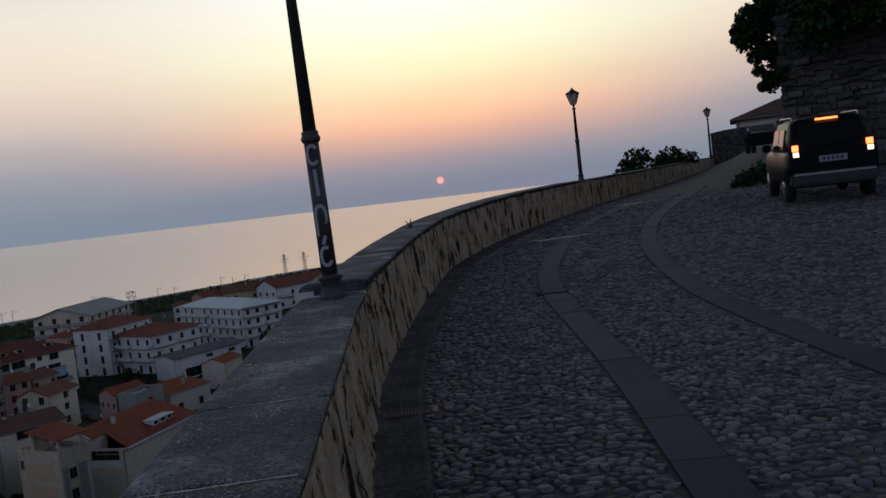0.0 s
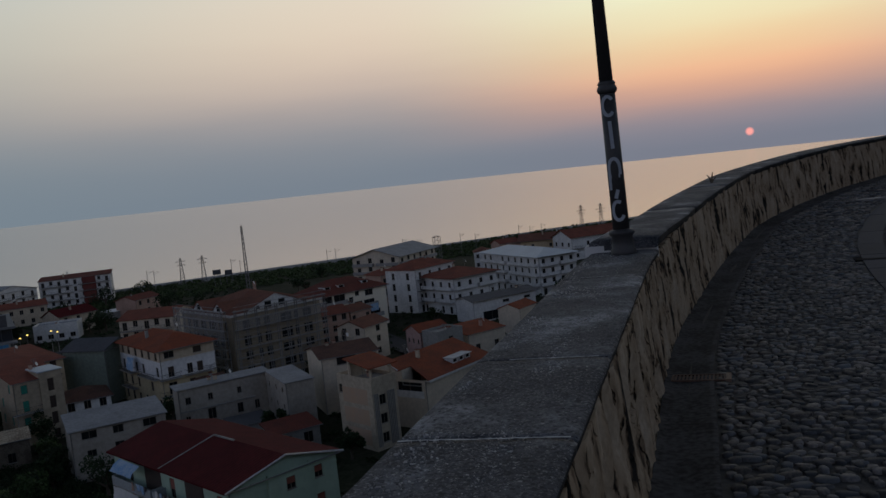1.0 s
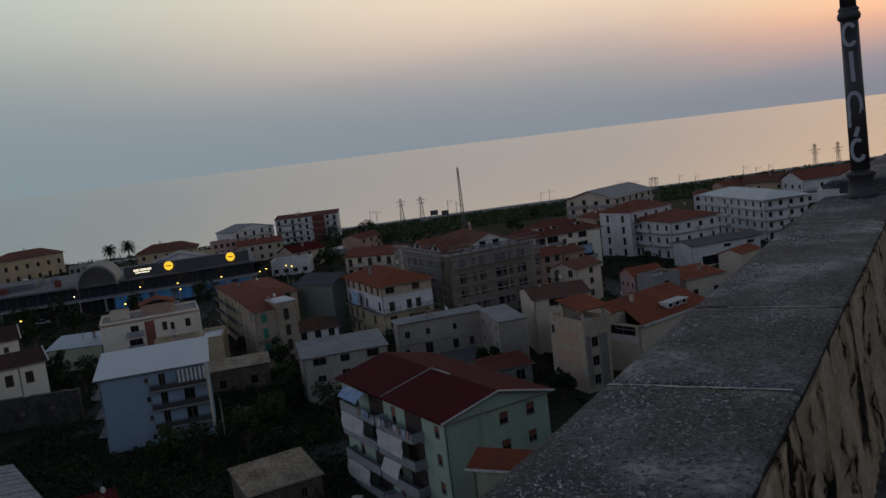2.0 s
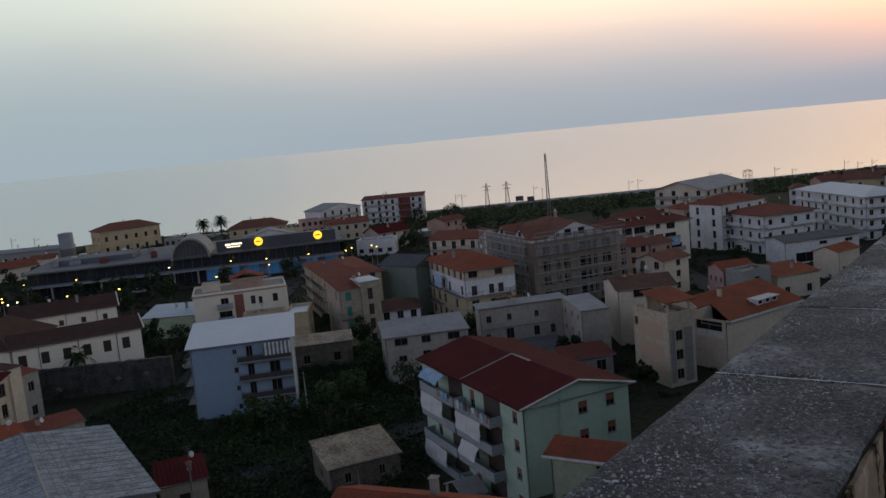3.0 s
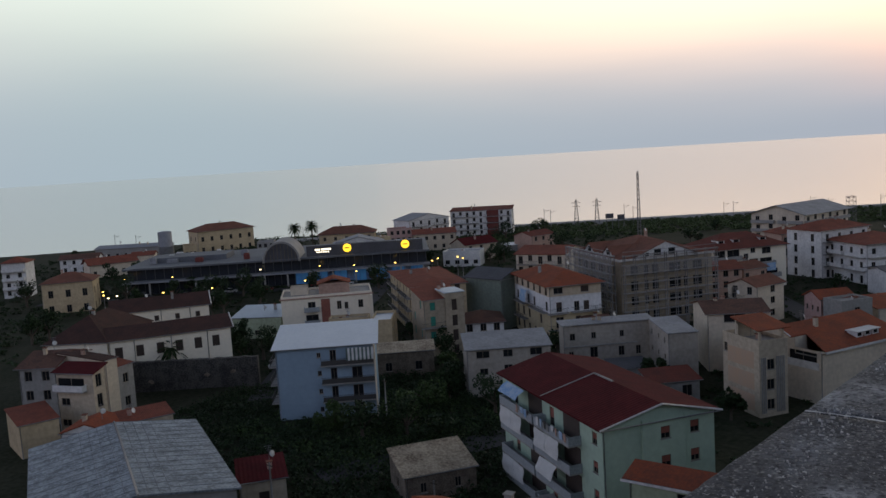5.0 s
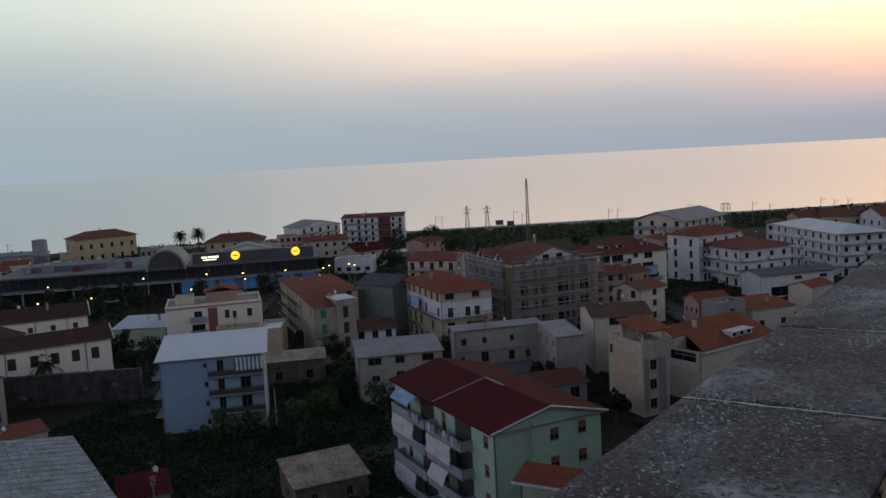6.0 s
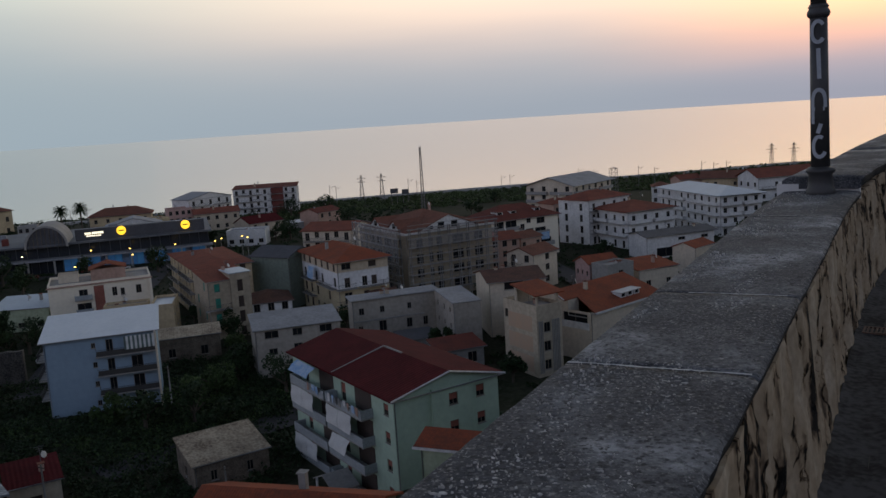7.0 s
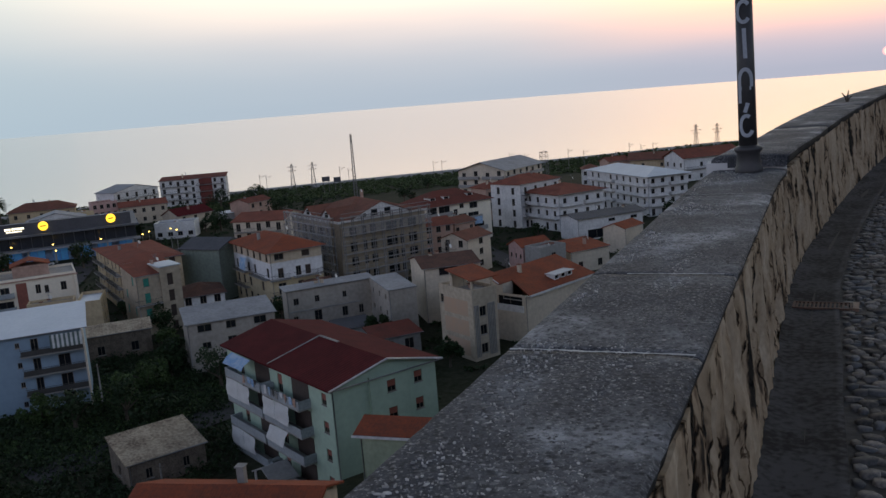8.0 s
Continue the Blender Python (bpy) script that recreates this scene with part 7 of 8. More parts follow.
M["mast"] = material("weathered_mast_steel", (0.20, 0.19, 0.19), (0.12, 0.11, 0.11), rough=0.7, metal=0.2, fine=8)
m = lattice("radio_mast", "tall slim lattice radio mast", "mast", -163.2, 288.9, 28.6, 1.3, 0.5)
part("antenna", boxes((-0.4, -0.1, -0.5, -0.3, 25.5, 28.2), (0.2, 0.5, 0.3, 0.5, 24, 26.8)), M["mast"], m)
for x, y in ((-237.1, 358.7), (-228.7, 364.1)):
    lattice("pylon", "small lattice power pylon with two arms by the railway", "pylon", x, y, 13.2, 2.4, 0.5, ((11.4, 2.4), (9.6, 2.0)), "power pylons")
for x, y in ((-59.6, 470), (-49.1, 471)):
    lattice("pylon", "small lattice power pylon with three arms near the cape", "pylon", x, y, 15.2, 2.4, 0.5, ((14.0, 1.6), (12.2, 3.2), (10.6, 2.2)), "power pylons")
lattice("signal_tower", "stocky lattice signal tower by the railway", "tower", -113, 372, 12.2, 2.8, 2.8, ((11.8, 1.6),))


def catenary(x, y, hgt, turn=40):
    top = empty("railway_mast", pose(x, y, GROUND, 0, 0, turn), "thin overhead line mast of the coastal railway", "railway mast", "overhead line masts")
    bm = bmesh.new()
    tube(bm, [(0, 0, -0.5), (0, 0, hgt)], 0.11, 5)
    part("mast_pole", bm, M["mast"], top)
    bm = bmesh.new()
    tube(bm, [(0, 0, hgt - 1.0), (2.6, 0, hgt - 0.8)], 0.06, 4)
    tube(bm, [(0, 0, hgt - 2.2), (2.4, 0, hgt - 0.9)], 0.04, 4)
    part("bracket", bm, M["mast"], top)


for x, y, hgt in ((-176.3, 392.3, 8.7), (-172.4, 394, 8.9), (-140.2, 404, 10.2), (-133, 406, 9.2), (-113, 413, 10), (-105.8, 415, 9), (-84.6, 420, 11), (-79.2, 421, 10), (-73.6, 422, 10.6), (-244.3, 341.6, 10), (-241.8, 343.3, 9.6), (-212.4, 362.3, 10.6),
                  (-208.9, 364.4, 9.4), (-330, 262, 8.5), (-324, 266, 9), (-385, 205, 10), (-392, 198, 11), (-30, 420, 10)):
    catenary(x, y, hgt)


def billboard(x, y, hgt, w):
    top = empty("billboard", pose(x, y, GROUND, 0, 0, 35), "dark roadside billboard on two posts", "billboard")
    part("panel", boxes((-w / 2, w / 2, -0.1, 0.1, hgt - 2.2, hgt)), M["darkflat"], top)
    for sx in (-w * 0.35, w * 0.35):
        bm = bmesh.new()
        tube(bm, [(sx, 0.15, -0.5), (sx, 0.15, hgt - 0.2)], 0.1, 5)
        part("post", bm, M["mast"], top)


billboard(-208, 341.6, 7.8, 3.6)
billboard(-203.5, 344, 7.2, 3.2)


def tank():
    top = empty("water_tank", pose(-347, 198.5, GROUND), "grey cylindrical water tank", "tank")
    bm = bmesh.new()
    lathe(bm, [(3.0, -0.5), (3.0, 6.2), (3.08, 6.25), (3.08, 6.6), (3.0, 6.65), (3.0, 12.6), (2.8, 12.9), (0.4, 13.2)], 28)
    part("shell", bm, M["greyroof2"], top)
    bm = bmesh.new()
    for s in (-0.2, 0.2):
        tube(bm, [(s, -3.15, 0), (s, -3.15, 12.8)], 0.04, 4)
    part("ladder", bm, M["mast"], top)


tank()


def track_bed():
    """The railway embankment along the shore."""
    bm = bmesh.new()
    prev = None
    for i in range(60):
        a = -60 + i * 9
        bx, by = -0.70 * 440 + 0.714 * a, 0.714 * 440 + 0.70 * a
        by -= max(0, (bx + 260) * 0.17)
        row = [bm.verts.new((bx + 0.70 * o, by - 0.714 * o, GROUND + z)) for o, z in ((-4, -1.5), (-2.5, 0.9), (2.5, 0.9), (5, -1.0))]
        if prev:
            for k in range(3):
                bm.faces.new((prev[k], prev[k + 1], row[k + 1], row[k]))
        prev = row
    tagged(part("railway", bm, M["concrete"]), "grey ballasted railway bank along the shore", "railway", kind="structure")


track_bed()


# ---------------------------------------------------------------- lamp posts of the hill road
M["iron"] = material("dark_painted_iron", (0.030, 0.030, 0.032), (0.055, 0.050, 0.048), rough=0.55, scale=4, fine=40, bump=0.25, depth=0.003)
M["lantern_glass"] = material("frosted_lantern_glass", (0.55, 0.45, 0.38), (0.45, 0.38, 0.32), rough=0.3, bump=0)
M["spray"] = material("pale_spray_paint", (0.42, 0.44, 0.47), (0.30, 0.32, 0.35), rough=0.8, fine=60)


def on_shaft(r, pts, width, z0):
    """A sprayed stroke on a round shaft: points as (turn in metres, height)."""
    bm = bmesh.new()
    prev = None
    for i, (u, z) in enumerate(pts):
        a, b = pts[max(i - 1, 0)], pts[min(i + 1, len(pts) - 1)]
        t = Vector((b[0] - a[0], b[1] - a[1])).normalized()
        s = Vector((-t.y, t.x)) * width / 2
        row = []
        for k in (-1, 1):
            uu, zz = u + s.x * k, z + s.y * k
            ang = uu / r - math.pi / 2
            row.append(bm.verts.new(((r + 0.003) * math.cos(ang), (r + 0.003) * math.sin(ang), z0 + zz)))
        if prev:
            bm.faces.new((prev[0], prev[1], row[1], row[0]))
        prev = row
    return bm


def lamp_post(x, y, z, hgt, marks=False, lean=0.0):
    top = empty("lamp_post", pose(x, y, z, 0, lean, 0), "old dark iron lamp post with a four-sided lantern" if not marks else "old dark iron lamp post with pale graffiti on its shaft", "lamp post", "lamp posts of the hill road")
    bm = bmesh.new()
    lathe(bm, [(0.105, -0.02), (0.105, 0.03), (0.092, 0.06), (0.085, 0.15), (0.10, 0.165), (0.105, 0.18), (0.10, 0.195), (0.072, 0.21)], 20)
    part("base", bm, M["iron"], top)
    bm = bmesh.new()
    lathe(bm, [(0.068, 0.2), (0.062, 1.32)], 20)
    part("lower_shaft", bm, M["iron"], top)
    bm = bmesh.new()
    lathe(bm, [(0.062, 1.30), (0.076, 1.315), (0.082, 1.335), (0.076, 1.355), (0.066, 1.37), (0.074, 1.38), (0.062, 1.40)], 20)
    part("collar", bm, M["iron"], top)
    bm = bmesh.new()
    lathe(bm, [(0.056, 1.39), (0.040, hgt - 0.75), (0.06, hgt - 0.73), (0.065, hgt - 0.70), (0.035, hgt - 0.67), (0.035, hgt - 0.60), (0.09, hgt - 0.58)], 16)
    part("upper_shaft", bm, M["iron"], top)
    lan = bmesh.new()
    lathe(lan, [(0.095, hgt - 0.575), (0.215, hgt - 0.22)], 6, smooth=False)
    ob = part("lantern", lan, M["lantern_glass"], top)
    bars = bmesh.new()
    for k in range(6):
        a = k * math.pi / 3
        tube(bars, [(0.09 * math.cos(a), 0.09 * math.sin(a), hgt - 0.58), (0.22 * math.cos(a), 0.22 * math.sin(a), hgt - 0.21)], 0.012, 5)
    part("lantern_bars", bars, M["iron"], ob)
    cap = bmesh.new()
    lathe(cap, [(0.245, hgt - 0.225), (0.25, hgt - 0.20), (0.17, hgt - 0.14), (0.08, hgt - 0.10), (0.09, hgt - 0.085), (0.04, hgt - 0.06), (0.03, hgt - 0.03), (0.012, hgt)], 6, smooth=False)
    part("lantern_cap", cap, M["iron"], ob)
    if marks:
        def arc(cz, rx, rz, a0, a1, du=0.0):
            return [(du + rx * math.cos(radians(a0 + (a1 - a0) * i / 14)), cz + rz * math.sin(radians(a0 + (a1 - a0) * i / 14))) for i in range(15)]
        for k, st in enumerate((arc(1.20, 0.045, 0.075, 40, 320), [(0.0, 1.08), (0.005, 0.86)], arc(0.70, 0.045, 0.08, 0, 180) + [(-0.045, 0.6), (-0.045, 0.53)], [(0.045, 0.70), (0.045, 0.65)], [(-0.04, 0.64), (0.04, 0.64)],
                                [(0.012, 0.53), (-0.01, 0.46)], arc(0.36, 0.045, 0.075, 60, 330))):
            part("graffiti", on_shaft(0.068, [(u, z) for u, z in st], 0.028, 0.0), M["spray"], top)
    return top


lamp_post(-0.55, 7.1, 0.83, 3.5, True, -0.9)
lamp_post(kerb(29, 1) - 0.25, 29.0, 1.38, 3.15)
lamp_post(18.9, 49.2, 1.6, 3.0)


# ---------------------------------------------------------------- the parked car
def suv():
    M["car_paint"] = material("dark_car_paint", (0.007, 0.008, 0.010), rough=0.35, bump=0, spec=0.08)
    M["car_glass"] = material("car_glass", (0.012, 0.013, 0.015), rough=0.08, bump=0)
    M["tyre"] = material("tyre_rubber", (0.02, 0.02, 0.02), rough=0.9, fine=40)
    M["rim"] = material("alloy_rim", (0.35, 0.35, 0.36), rough=0.35, metal=0.9, bump=0)
    M["plate"] = material("plate_white", (0.30, 0.34, 0.42), rough=0.5, bump=0)
    M["plate_bar"] = material("plate_bar_dark", (0.05, 0.05, 0.06), rough=0.6, bump=0)
    M["plastic"] = material("black_bumper_plastic", (0.03, 0.03, 0.032), rough=0.6, fine=60)
    x, y = 9.27, 17.35
    top = empty("car", pose(x, y, road_z(x, y + 2) + 0.0, 1.0, 0, -18), "dark parked estate car with lit tail lights", "car")
    top.scale = (1.0, 1.0, 1.06)
    # local: y forward from the rear bumper, x to the right
    def loft(sections):
        bm = bmesh.new()
        rings = []
        for yy, half, zs in sections:
            ring = []
            for hx, z in zs:
                ring.append((hx * half, yy, z))
            pts = ring + [(-a, b, c) for a, b, c in reversed(ring)]
            rings.append([bm.verts.new(p) for p in pts])
        for a, b in zip(rings, rings[1:]):
            for k in range(len(a)):
                bm.faces.new((a[k], b[k], b[(k + 1) % len(a)], a[(k + 1) % len(a)])).smooth = True
        bm.faces.new(rings[0]), bm.faces.new(rings[-1][::-1])
        bmesh.ops.recalc_face_normals(bm, faces=bm.faces[:])
        return bm
    low = [(0.86, 0.32), (1.0, 0.45), (1.0, 0.75), (0.985, 0.95), (0.95, 1.04)]
    part("body", loft([(0.0, 0.80, low), (0.08, 0.88, low), (0.6, 0.915, low), (3.2, 0.92, low), (3.5, 0.90, [(a, min(b, 1.02)) for a, b in low]), (4.2, 0.86, [(a, min(b, 0.92)) for a, b in low]), (4.5, 0.72, [(a, min(b, 0.75)) for a, b in low])]), M["car_paint"], top)
    up = [(0.965, 1.04), (0.90, 1.35), (0.80, 1.62), (0.62, 1.69), (0.0, 1.71)]
    part("cabin", loft([(0.10, 0.86, [(a, 1.04 + (b - 1.04) * 0.04) for a, b in up]), (0.30, 0.88, [(a, 1.04 + (b - 1.04) * 0.62) for a, b in up]), (0.5, 0.88, [(a, 1.04 + (b - 1.04) * 0.97) for a, b in up]), (0.8, 0.89, up), (2.4, 0.89, up), (2.8, 0.87, [(a, 1.04 + (b - 1.04) * 0.9) for a, b in up]),
                        (3.6, 0.84, [(a, 1.04 + (b - 1.04) * 0.03) for a, b in up])]), M["car_paint"], top)
    rear = bmesh.new()
    rear.faces.new([rear.verts.new(p) for p in ((-0.66, 0.165, 1.12), (0.66, 0.165, 1.12), (0.58, 0.41, 1.56), (-0.58, 0.41, 1.56))])
    ext = bmesh.ops.extrude_face_region(rear, geom=rear.faces[:])
    bmesh.ops.translate(rear, verts=[v for v in ext["geom"] if isinstance(v, bmesh.types.BMVert)], vec=(0, -0.05, 0.01))
    bmesh.ops.recalc_face_normals(rear, faces=rear.faces[:])
    part("rear_window", rear, M["car_glass"], top)
    for sx in (-1, 1):
        for y0, y1 in ((0.75, 1.5), (1.58, 2.45)):
            g = bmesh.new()
            g.faces.new([g.verts.new(p) for p in ((sx * 0.858, y0, 1.1), (sx * 0.858, y1, 1.1), (sx * 0.775, y1, 1.5), (sx * 0.775, y0 + 0.05, 1.5))])
            ext = bmesh.ops.extrude_face_region(g, geom=g.faces[:])
            bmesh.ops.translate(g, verts=[v for v in ext["geom"] if isinstance(v, bmesh.types.BMVert)], vec=(sx * 0.02, 0, 0.003))
            bmesh.ops.recalc_face_normals(g, faces=g.faces[:])
            part("side_window", g, M["car_glass"], top)
        rail = bmesh.new()
        tube(rail, [(sx * 0.66, 0.55, 1.66), (sx * 0.66, 0.65, 1.725), (sx * 0.66, 2.3, 1.735), (sx * 0.66, 2.45, 1.68)], 0.02, 6)
        part("roof_rail", rail, M["rim"], top)
        for yy in (0.85, 3.6):
            wh = bmesh.new()
            lathe(wh, [(0.20, -0.11), (0.30, -0.11), (0.345, -0.07), (0.345, 0.07), (0.30, 0.11), (0.20, 0.11)], 20)
            wh.transform(pose(sx * 0.79, yy, 0.345, 0, 90, 0))
            tyre = part("wheel", wh, M["tyre"], top)
            rm = bmesh.new()
            lathe(rm, [(0.02, 0.0), (0.205, 0.0), (0.21, 0.03), (0.06, 0.05)], 16)
            rm.transform(pose(sx * 0.87, yy, 0.345, 0, 90 * sx, 0))
            part("rim", rm, M["rim"], tyre)
        light = boxes((sx * 0.72 - 0.05, sx * 0.72 + 0.06, -0.015, 0.12, 1.05, 1.17))
        part("tail_light", light, M["tail_red"], top, "glowing red tail light")
        part("reversing_light", boxes((sx * 0.72 - 0.05, sx * 0.72 + 0.06, -0.018, 0.12, 0.94, 1.03)), M["tail_white"], top, "glowing pale reversing light")
        mir = boxes((sx * 1.0 - 0.1, sx * 1.0 + 0.1, 2.55, 2.68, 1.05, 1.22))
        bmesh.ops.bevel(mir, geom=mir.edges[:], offset=0.03, segments=2, affect="EDGES")
        part("mirror", mir, M["car_paint"], top)
    bmp = boxes((-0.86, 0.86, -0.10, 0.12, 0.36, 0.62))
    bmesh.ops.bevel(bmp, geom=bmp.edges[:], offset=0.05, segments=2, affect="EDGES")
    part("bumper", bmp, M["plastic"], top)
    part("bumper_trim", boxes((-0.78, 0.78, -0.115, -0.10, 0.57, 0.61)), M["rim"], top)
    part("brake_light", boxes((-0.22, 0.22, 0.40, 0.47, 1.625, 1.665)), M["tail_red"], top, "glowing high brake light")
    pl = part("number_plate", boxes((-0.27, 0.27, -0.03, 0.01, 0.80, 0.92)), M["plate"], top)
    for k in range(5):
        part("plate_mark", boxes((-0.20 + k * 0.085, -0.15 + k * 0.085, -0.034, -0.03, 0.825, 0.895)), M["plate_bar"], pl)


suv()


def far_car():
    x, y = 18.3, 40.9
    top = empty("parked_car", pose(x, y, road_z(x, y) + 0.15, 0, 0, -30), "small dark car parked further up the road, window shine painted on its cabin", "car")
    b = boxes((-0.8, 0.8, 0, 3.8, 0.35, 0.95))
    bmesh.ops.bevel(b, geom=b.edges[:], offset=0.15, segments=2, affect="EDGES")
    part("body", b, M["car_paint"], top)
    c = boxes((-0.7, 0.7, 0.1, 2.6, 0.9, 1.45))
    bmesh.ops.bevel(c, geom=c.edges[:], offset=0.2, segments=2, affect="EDGES")
    # white cabin colour stands in for bright reflections in the windows
    part("cabin", c, CAR_TINTS[0], top)
    part("rear_window", boxes((-0.55, 0.55, 0.08, 0.14, 1.05, 1.32)), M["car_glass"], top)
    for sx in (-0.75, 0.75):
        for yy in (0.7, 3.0):
            w = bmesh.new()
            lathe(w, [(0.2, -0.09), (0.31, -0.09), (0.31, 0.09), (0.2, 0.09)], 14)
            w.transform(pose(sx, yy, 0.3, 0, 90, 0))
            part("wheel", w, M["tyre"], top)


far_car()


# ---------------------------------------------------------------- castle wall, ivy, hedge and house up the road
def castle():
    M["ashlar"] = material("weathered_castle_stone", (0.11, 0.098, 0.087), (0.04, 0.037, 0.034), rough=0.95, scale=2, fine=14, amount=0.8, bump=0.6, depth=0.03, per_object=0.4)
    M["mortar"] = material("dark_mortar", (0.10, 0.092, 0.083), (0.05, 0.046, 0.042), rough=0.95, fine=20)
    ox, oy = 13.55, 28.4
    z0 = road_z(ox, oy) - 0.4
    top = tagged(new("wall_castle"), "tall old castle wall of rough grey stones", "wall", kind="structure")
    top.matrix_world = pose(ox, oy, z0, 0, 0, -29)
    part("core", boxes((0.0, 12, 0.06, 9, -0.5, 12.5)), M["mortar"], top)
    rng = random.Random(12)
    kinds = []
    for k in range(6):
        bm = boxes((0, 1, 0, 1, 0, 1))
        for v in bm.verts:
            v.co += Vector((rng.uniform(-0.1, 0.1), rng.uniform(-0.5, 0.25) if v.co.y < 0.5 else 0, rng.uniform(-0.13, 0.13)))
        bmesh.ops.bevel(bm, geom=bm.edges[:], offset=0.08, segments=1, affect="EDGES")
        kinds.append(mesh_of("stone", bm, M["ashlar"]))
    z = -0.1
    while z < 8.4:
        h = rng.uniform(0.17, 0.36)
        x = rng.uniform(-0.05, 0.0)
        while x < 5.6:
            w = rng.uniform(0.18, 0.62)
            k = rng.uniform(0.62, 1.15)
            shared("stone", rng.choice(kinds), top, pose(x, rng.uniform(-0.09, 0.03), z + rng.uniform(-0.06, 0.06), 0, rng.uniform(-7, 7), rng.uniform(-4, 4)) @ Matrix.Diagonal((w - 0.03, 0.22, h * k - 0.03, 1)))
            x += w
        yy = 0.25
        while yy < 3.0:
            w = rng.uniform(0.3, 0.6)
            shared("stone", rng.choice(kinds), top, pose(0.2, yy, z, 0, 0, 90) @ Matrix.Diagonal((w - 0.03, 0.22, h - 0.03, 1)))
            yy += w
        z += h


castle()


def hanging(x, y, z, r, h, label, seed, n=900, size=0.14, mat="leaf"):
    rr = random.Random(seed)
    top = empty("ivy", pose(x, y, z), label, "ivy")
    bm = bmesh.new()
    for k in range(5):
        a = k * 1.3
        tube(bm, [(0.4, 0.4, 0), (0.3 * r * math.cos(a), 0.3 * r * math.sin(a), h * 0.1), (0.7 * r * math.cos(a), 0.7 * r * math.sin(a), h * rr.uniform(-0.3, 0.3))], [0.05, 0.03, 0.012], 5)
    part("stem", bm, M["bark"], top)
    shared("leaves", leaf_mesh("leaves", crown_points(r, h, n, rr, 11), size, M[mat], rr), top)


hanging(13.46, 28.99, 6.02, 1.2, 1.9, "dark ivy bush growing out of the castle wall", 3, 6000, 0.13)
hanging(13.39, 28.73, 4.39, 0.65, 1.6, "dark ivy clump hanging from the castle wall", 4, 2600, 0.12)
hanging(15.5, 26.85, 5.9, 2.3, 2.6, "broad dark ivy mat on the castle wall", 6, 7000, 0.15)
for i, (x, y, r, h) in enumerate(((13.3, 42.6, 0.9, 1.0), (14.4, 43.8, 1.1, 1.2), (16.0, 46.5, 0.7, 0.9), (17.4, 48.0, 1.0, 1.0), (18.3, 49.5, 1.1, 1.3))):
    rr = random.Random(50 + i)
    top = empty("bush", pose(x - 0.9, y + 0.4, kerb(y, 3) - 0.5), "dark bush behind the parapet", "bush", "bushes behind the parapet")
    bm = bmesh.new()
    tube(bm, [(0, 0, -1.5), (0, 0, 0.5)], [0.06, 0.03], 5)
    part("stem", bm, M["bark"], top)
    pts = [(p[0], p[1], p[2] + 0.6) for p in crown_points(r, h, 500, rr)]
    shared("leaves", leaf_mesh("leaves", pts, 0.16, M["leaf"], rr), top)
hanging(11.9, 27.2, road_z(11.9, 27.2) + 0.25, 0.75, 0.5, "low weeds at the foot of the castle wall", 9, 700, 0.12)


def hill_house():
    building(label="pale house with a low tiled roof up the hill road", x=29.5, y=70.5, rz=-22, w=9, d=7, h=3.4, wall="cream", roof="oldtile", kind="hip", rise=1.4, over=0.5, storeys=1, front=2, base=1.2, style="plain")


hill_house()


def bend_wall():
    """The low wall that closes the view where the road bends away."""
    top = tagged(new("wall_bend"), "low dark stone wall at the bend of the road", "wall", kind="structure")
    bm = bmesh.new()
    prev = None
    for i in range(21):
        x, y = 24 + i * 0.8, 62 - i * 0.45
        z = kerb(y, 2) - 0.3 + 0.013 * 14
        t = 0.1 * noise.noise((i * 0.4, 0, 0))
        row = [bm.verts.new(p) for p in ((x, y - 0.2, z), (x, y - 0.2, z + 2.75 + i * 0.06 + t), (x, y + 0.2, z + 2.75 + i * 0.06 + t), (x, y + 0.2, z))]
        if prev:
            for k in range(3):
                bm.faces.new((prev[k], row[k], row[k + 1], prev[k + 1]))
        prev = row
    part("rubble", bm, M["stonewall"], top)


bend_wall()


def twig():
    top = empty("weed", pose(kerb(13.6, 1) - 0.35, 13.6, kerb(13.6, 3)), "small dry weed growing from the coping", "weed")
    bm = bmesh.new()
    for k, (dx, dz) in enumerate(((-0.07, 0.13), (0.02, 0.16), (0.06, 0.08), (-0.03, 0.09))):
        tube(bm, [(0, 0, -0.02), (dx * 0.4, 0.02 * k, dz * 0.6), (dx, 0.02 * k, dz)], [0.014, 0.011, 0.006], 5)
    part("stem", bm, M["bark"], top)


twig()


# ---------------------------------------------------------------- paving: slabs, drain, cobbles
ROAD = bpy.data.objects["road"]
BAND_A = [(0.9, -2), (1.12, 1), (1.45, 3.85), (1.75, 6.5), (1.93, 9.0), (2.02, 11.0), (2.3, 13.2), (3.5, 17.5), (5.6, 22.5), (8.3, 28), (11, 34)]
BAND_B = [(3.2, 0), (3.4, 4.2), (3.45, 6.4), (3.55, 8.8), (3.75, 11.2), (4.5, 15.2), (6.0, 19.4), (8.5, 25), (11.5, 31)]


def on_band(P, s):
    """Point and heading at length s along a band."""
    for a, b in zip(P, P[1:]):
        a, b = Vector(a), Vector(b)
        L = (b - a).length
        if s <= L:
            return a + (b - a) * s / L, (b - a).normalized()
        s -= L
    return None, None


def soften(P):
    """Round a band's corners."""
    out = [P[0]]
    for a, b in zip(P, P[1:]):
        out += [(a[0] * 0.75 + b[0] * 0.25, a[1] * 0.75 + b[1] * 0.25), (a[0] * 0.25 + b[0] * 0.75, a[1] * 0.25 + b[1] * 0.75)]
    return out + [P[-1]]


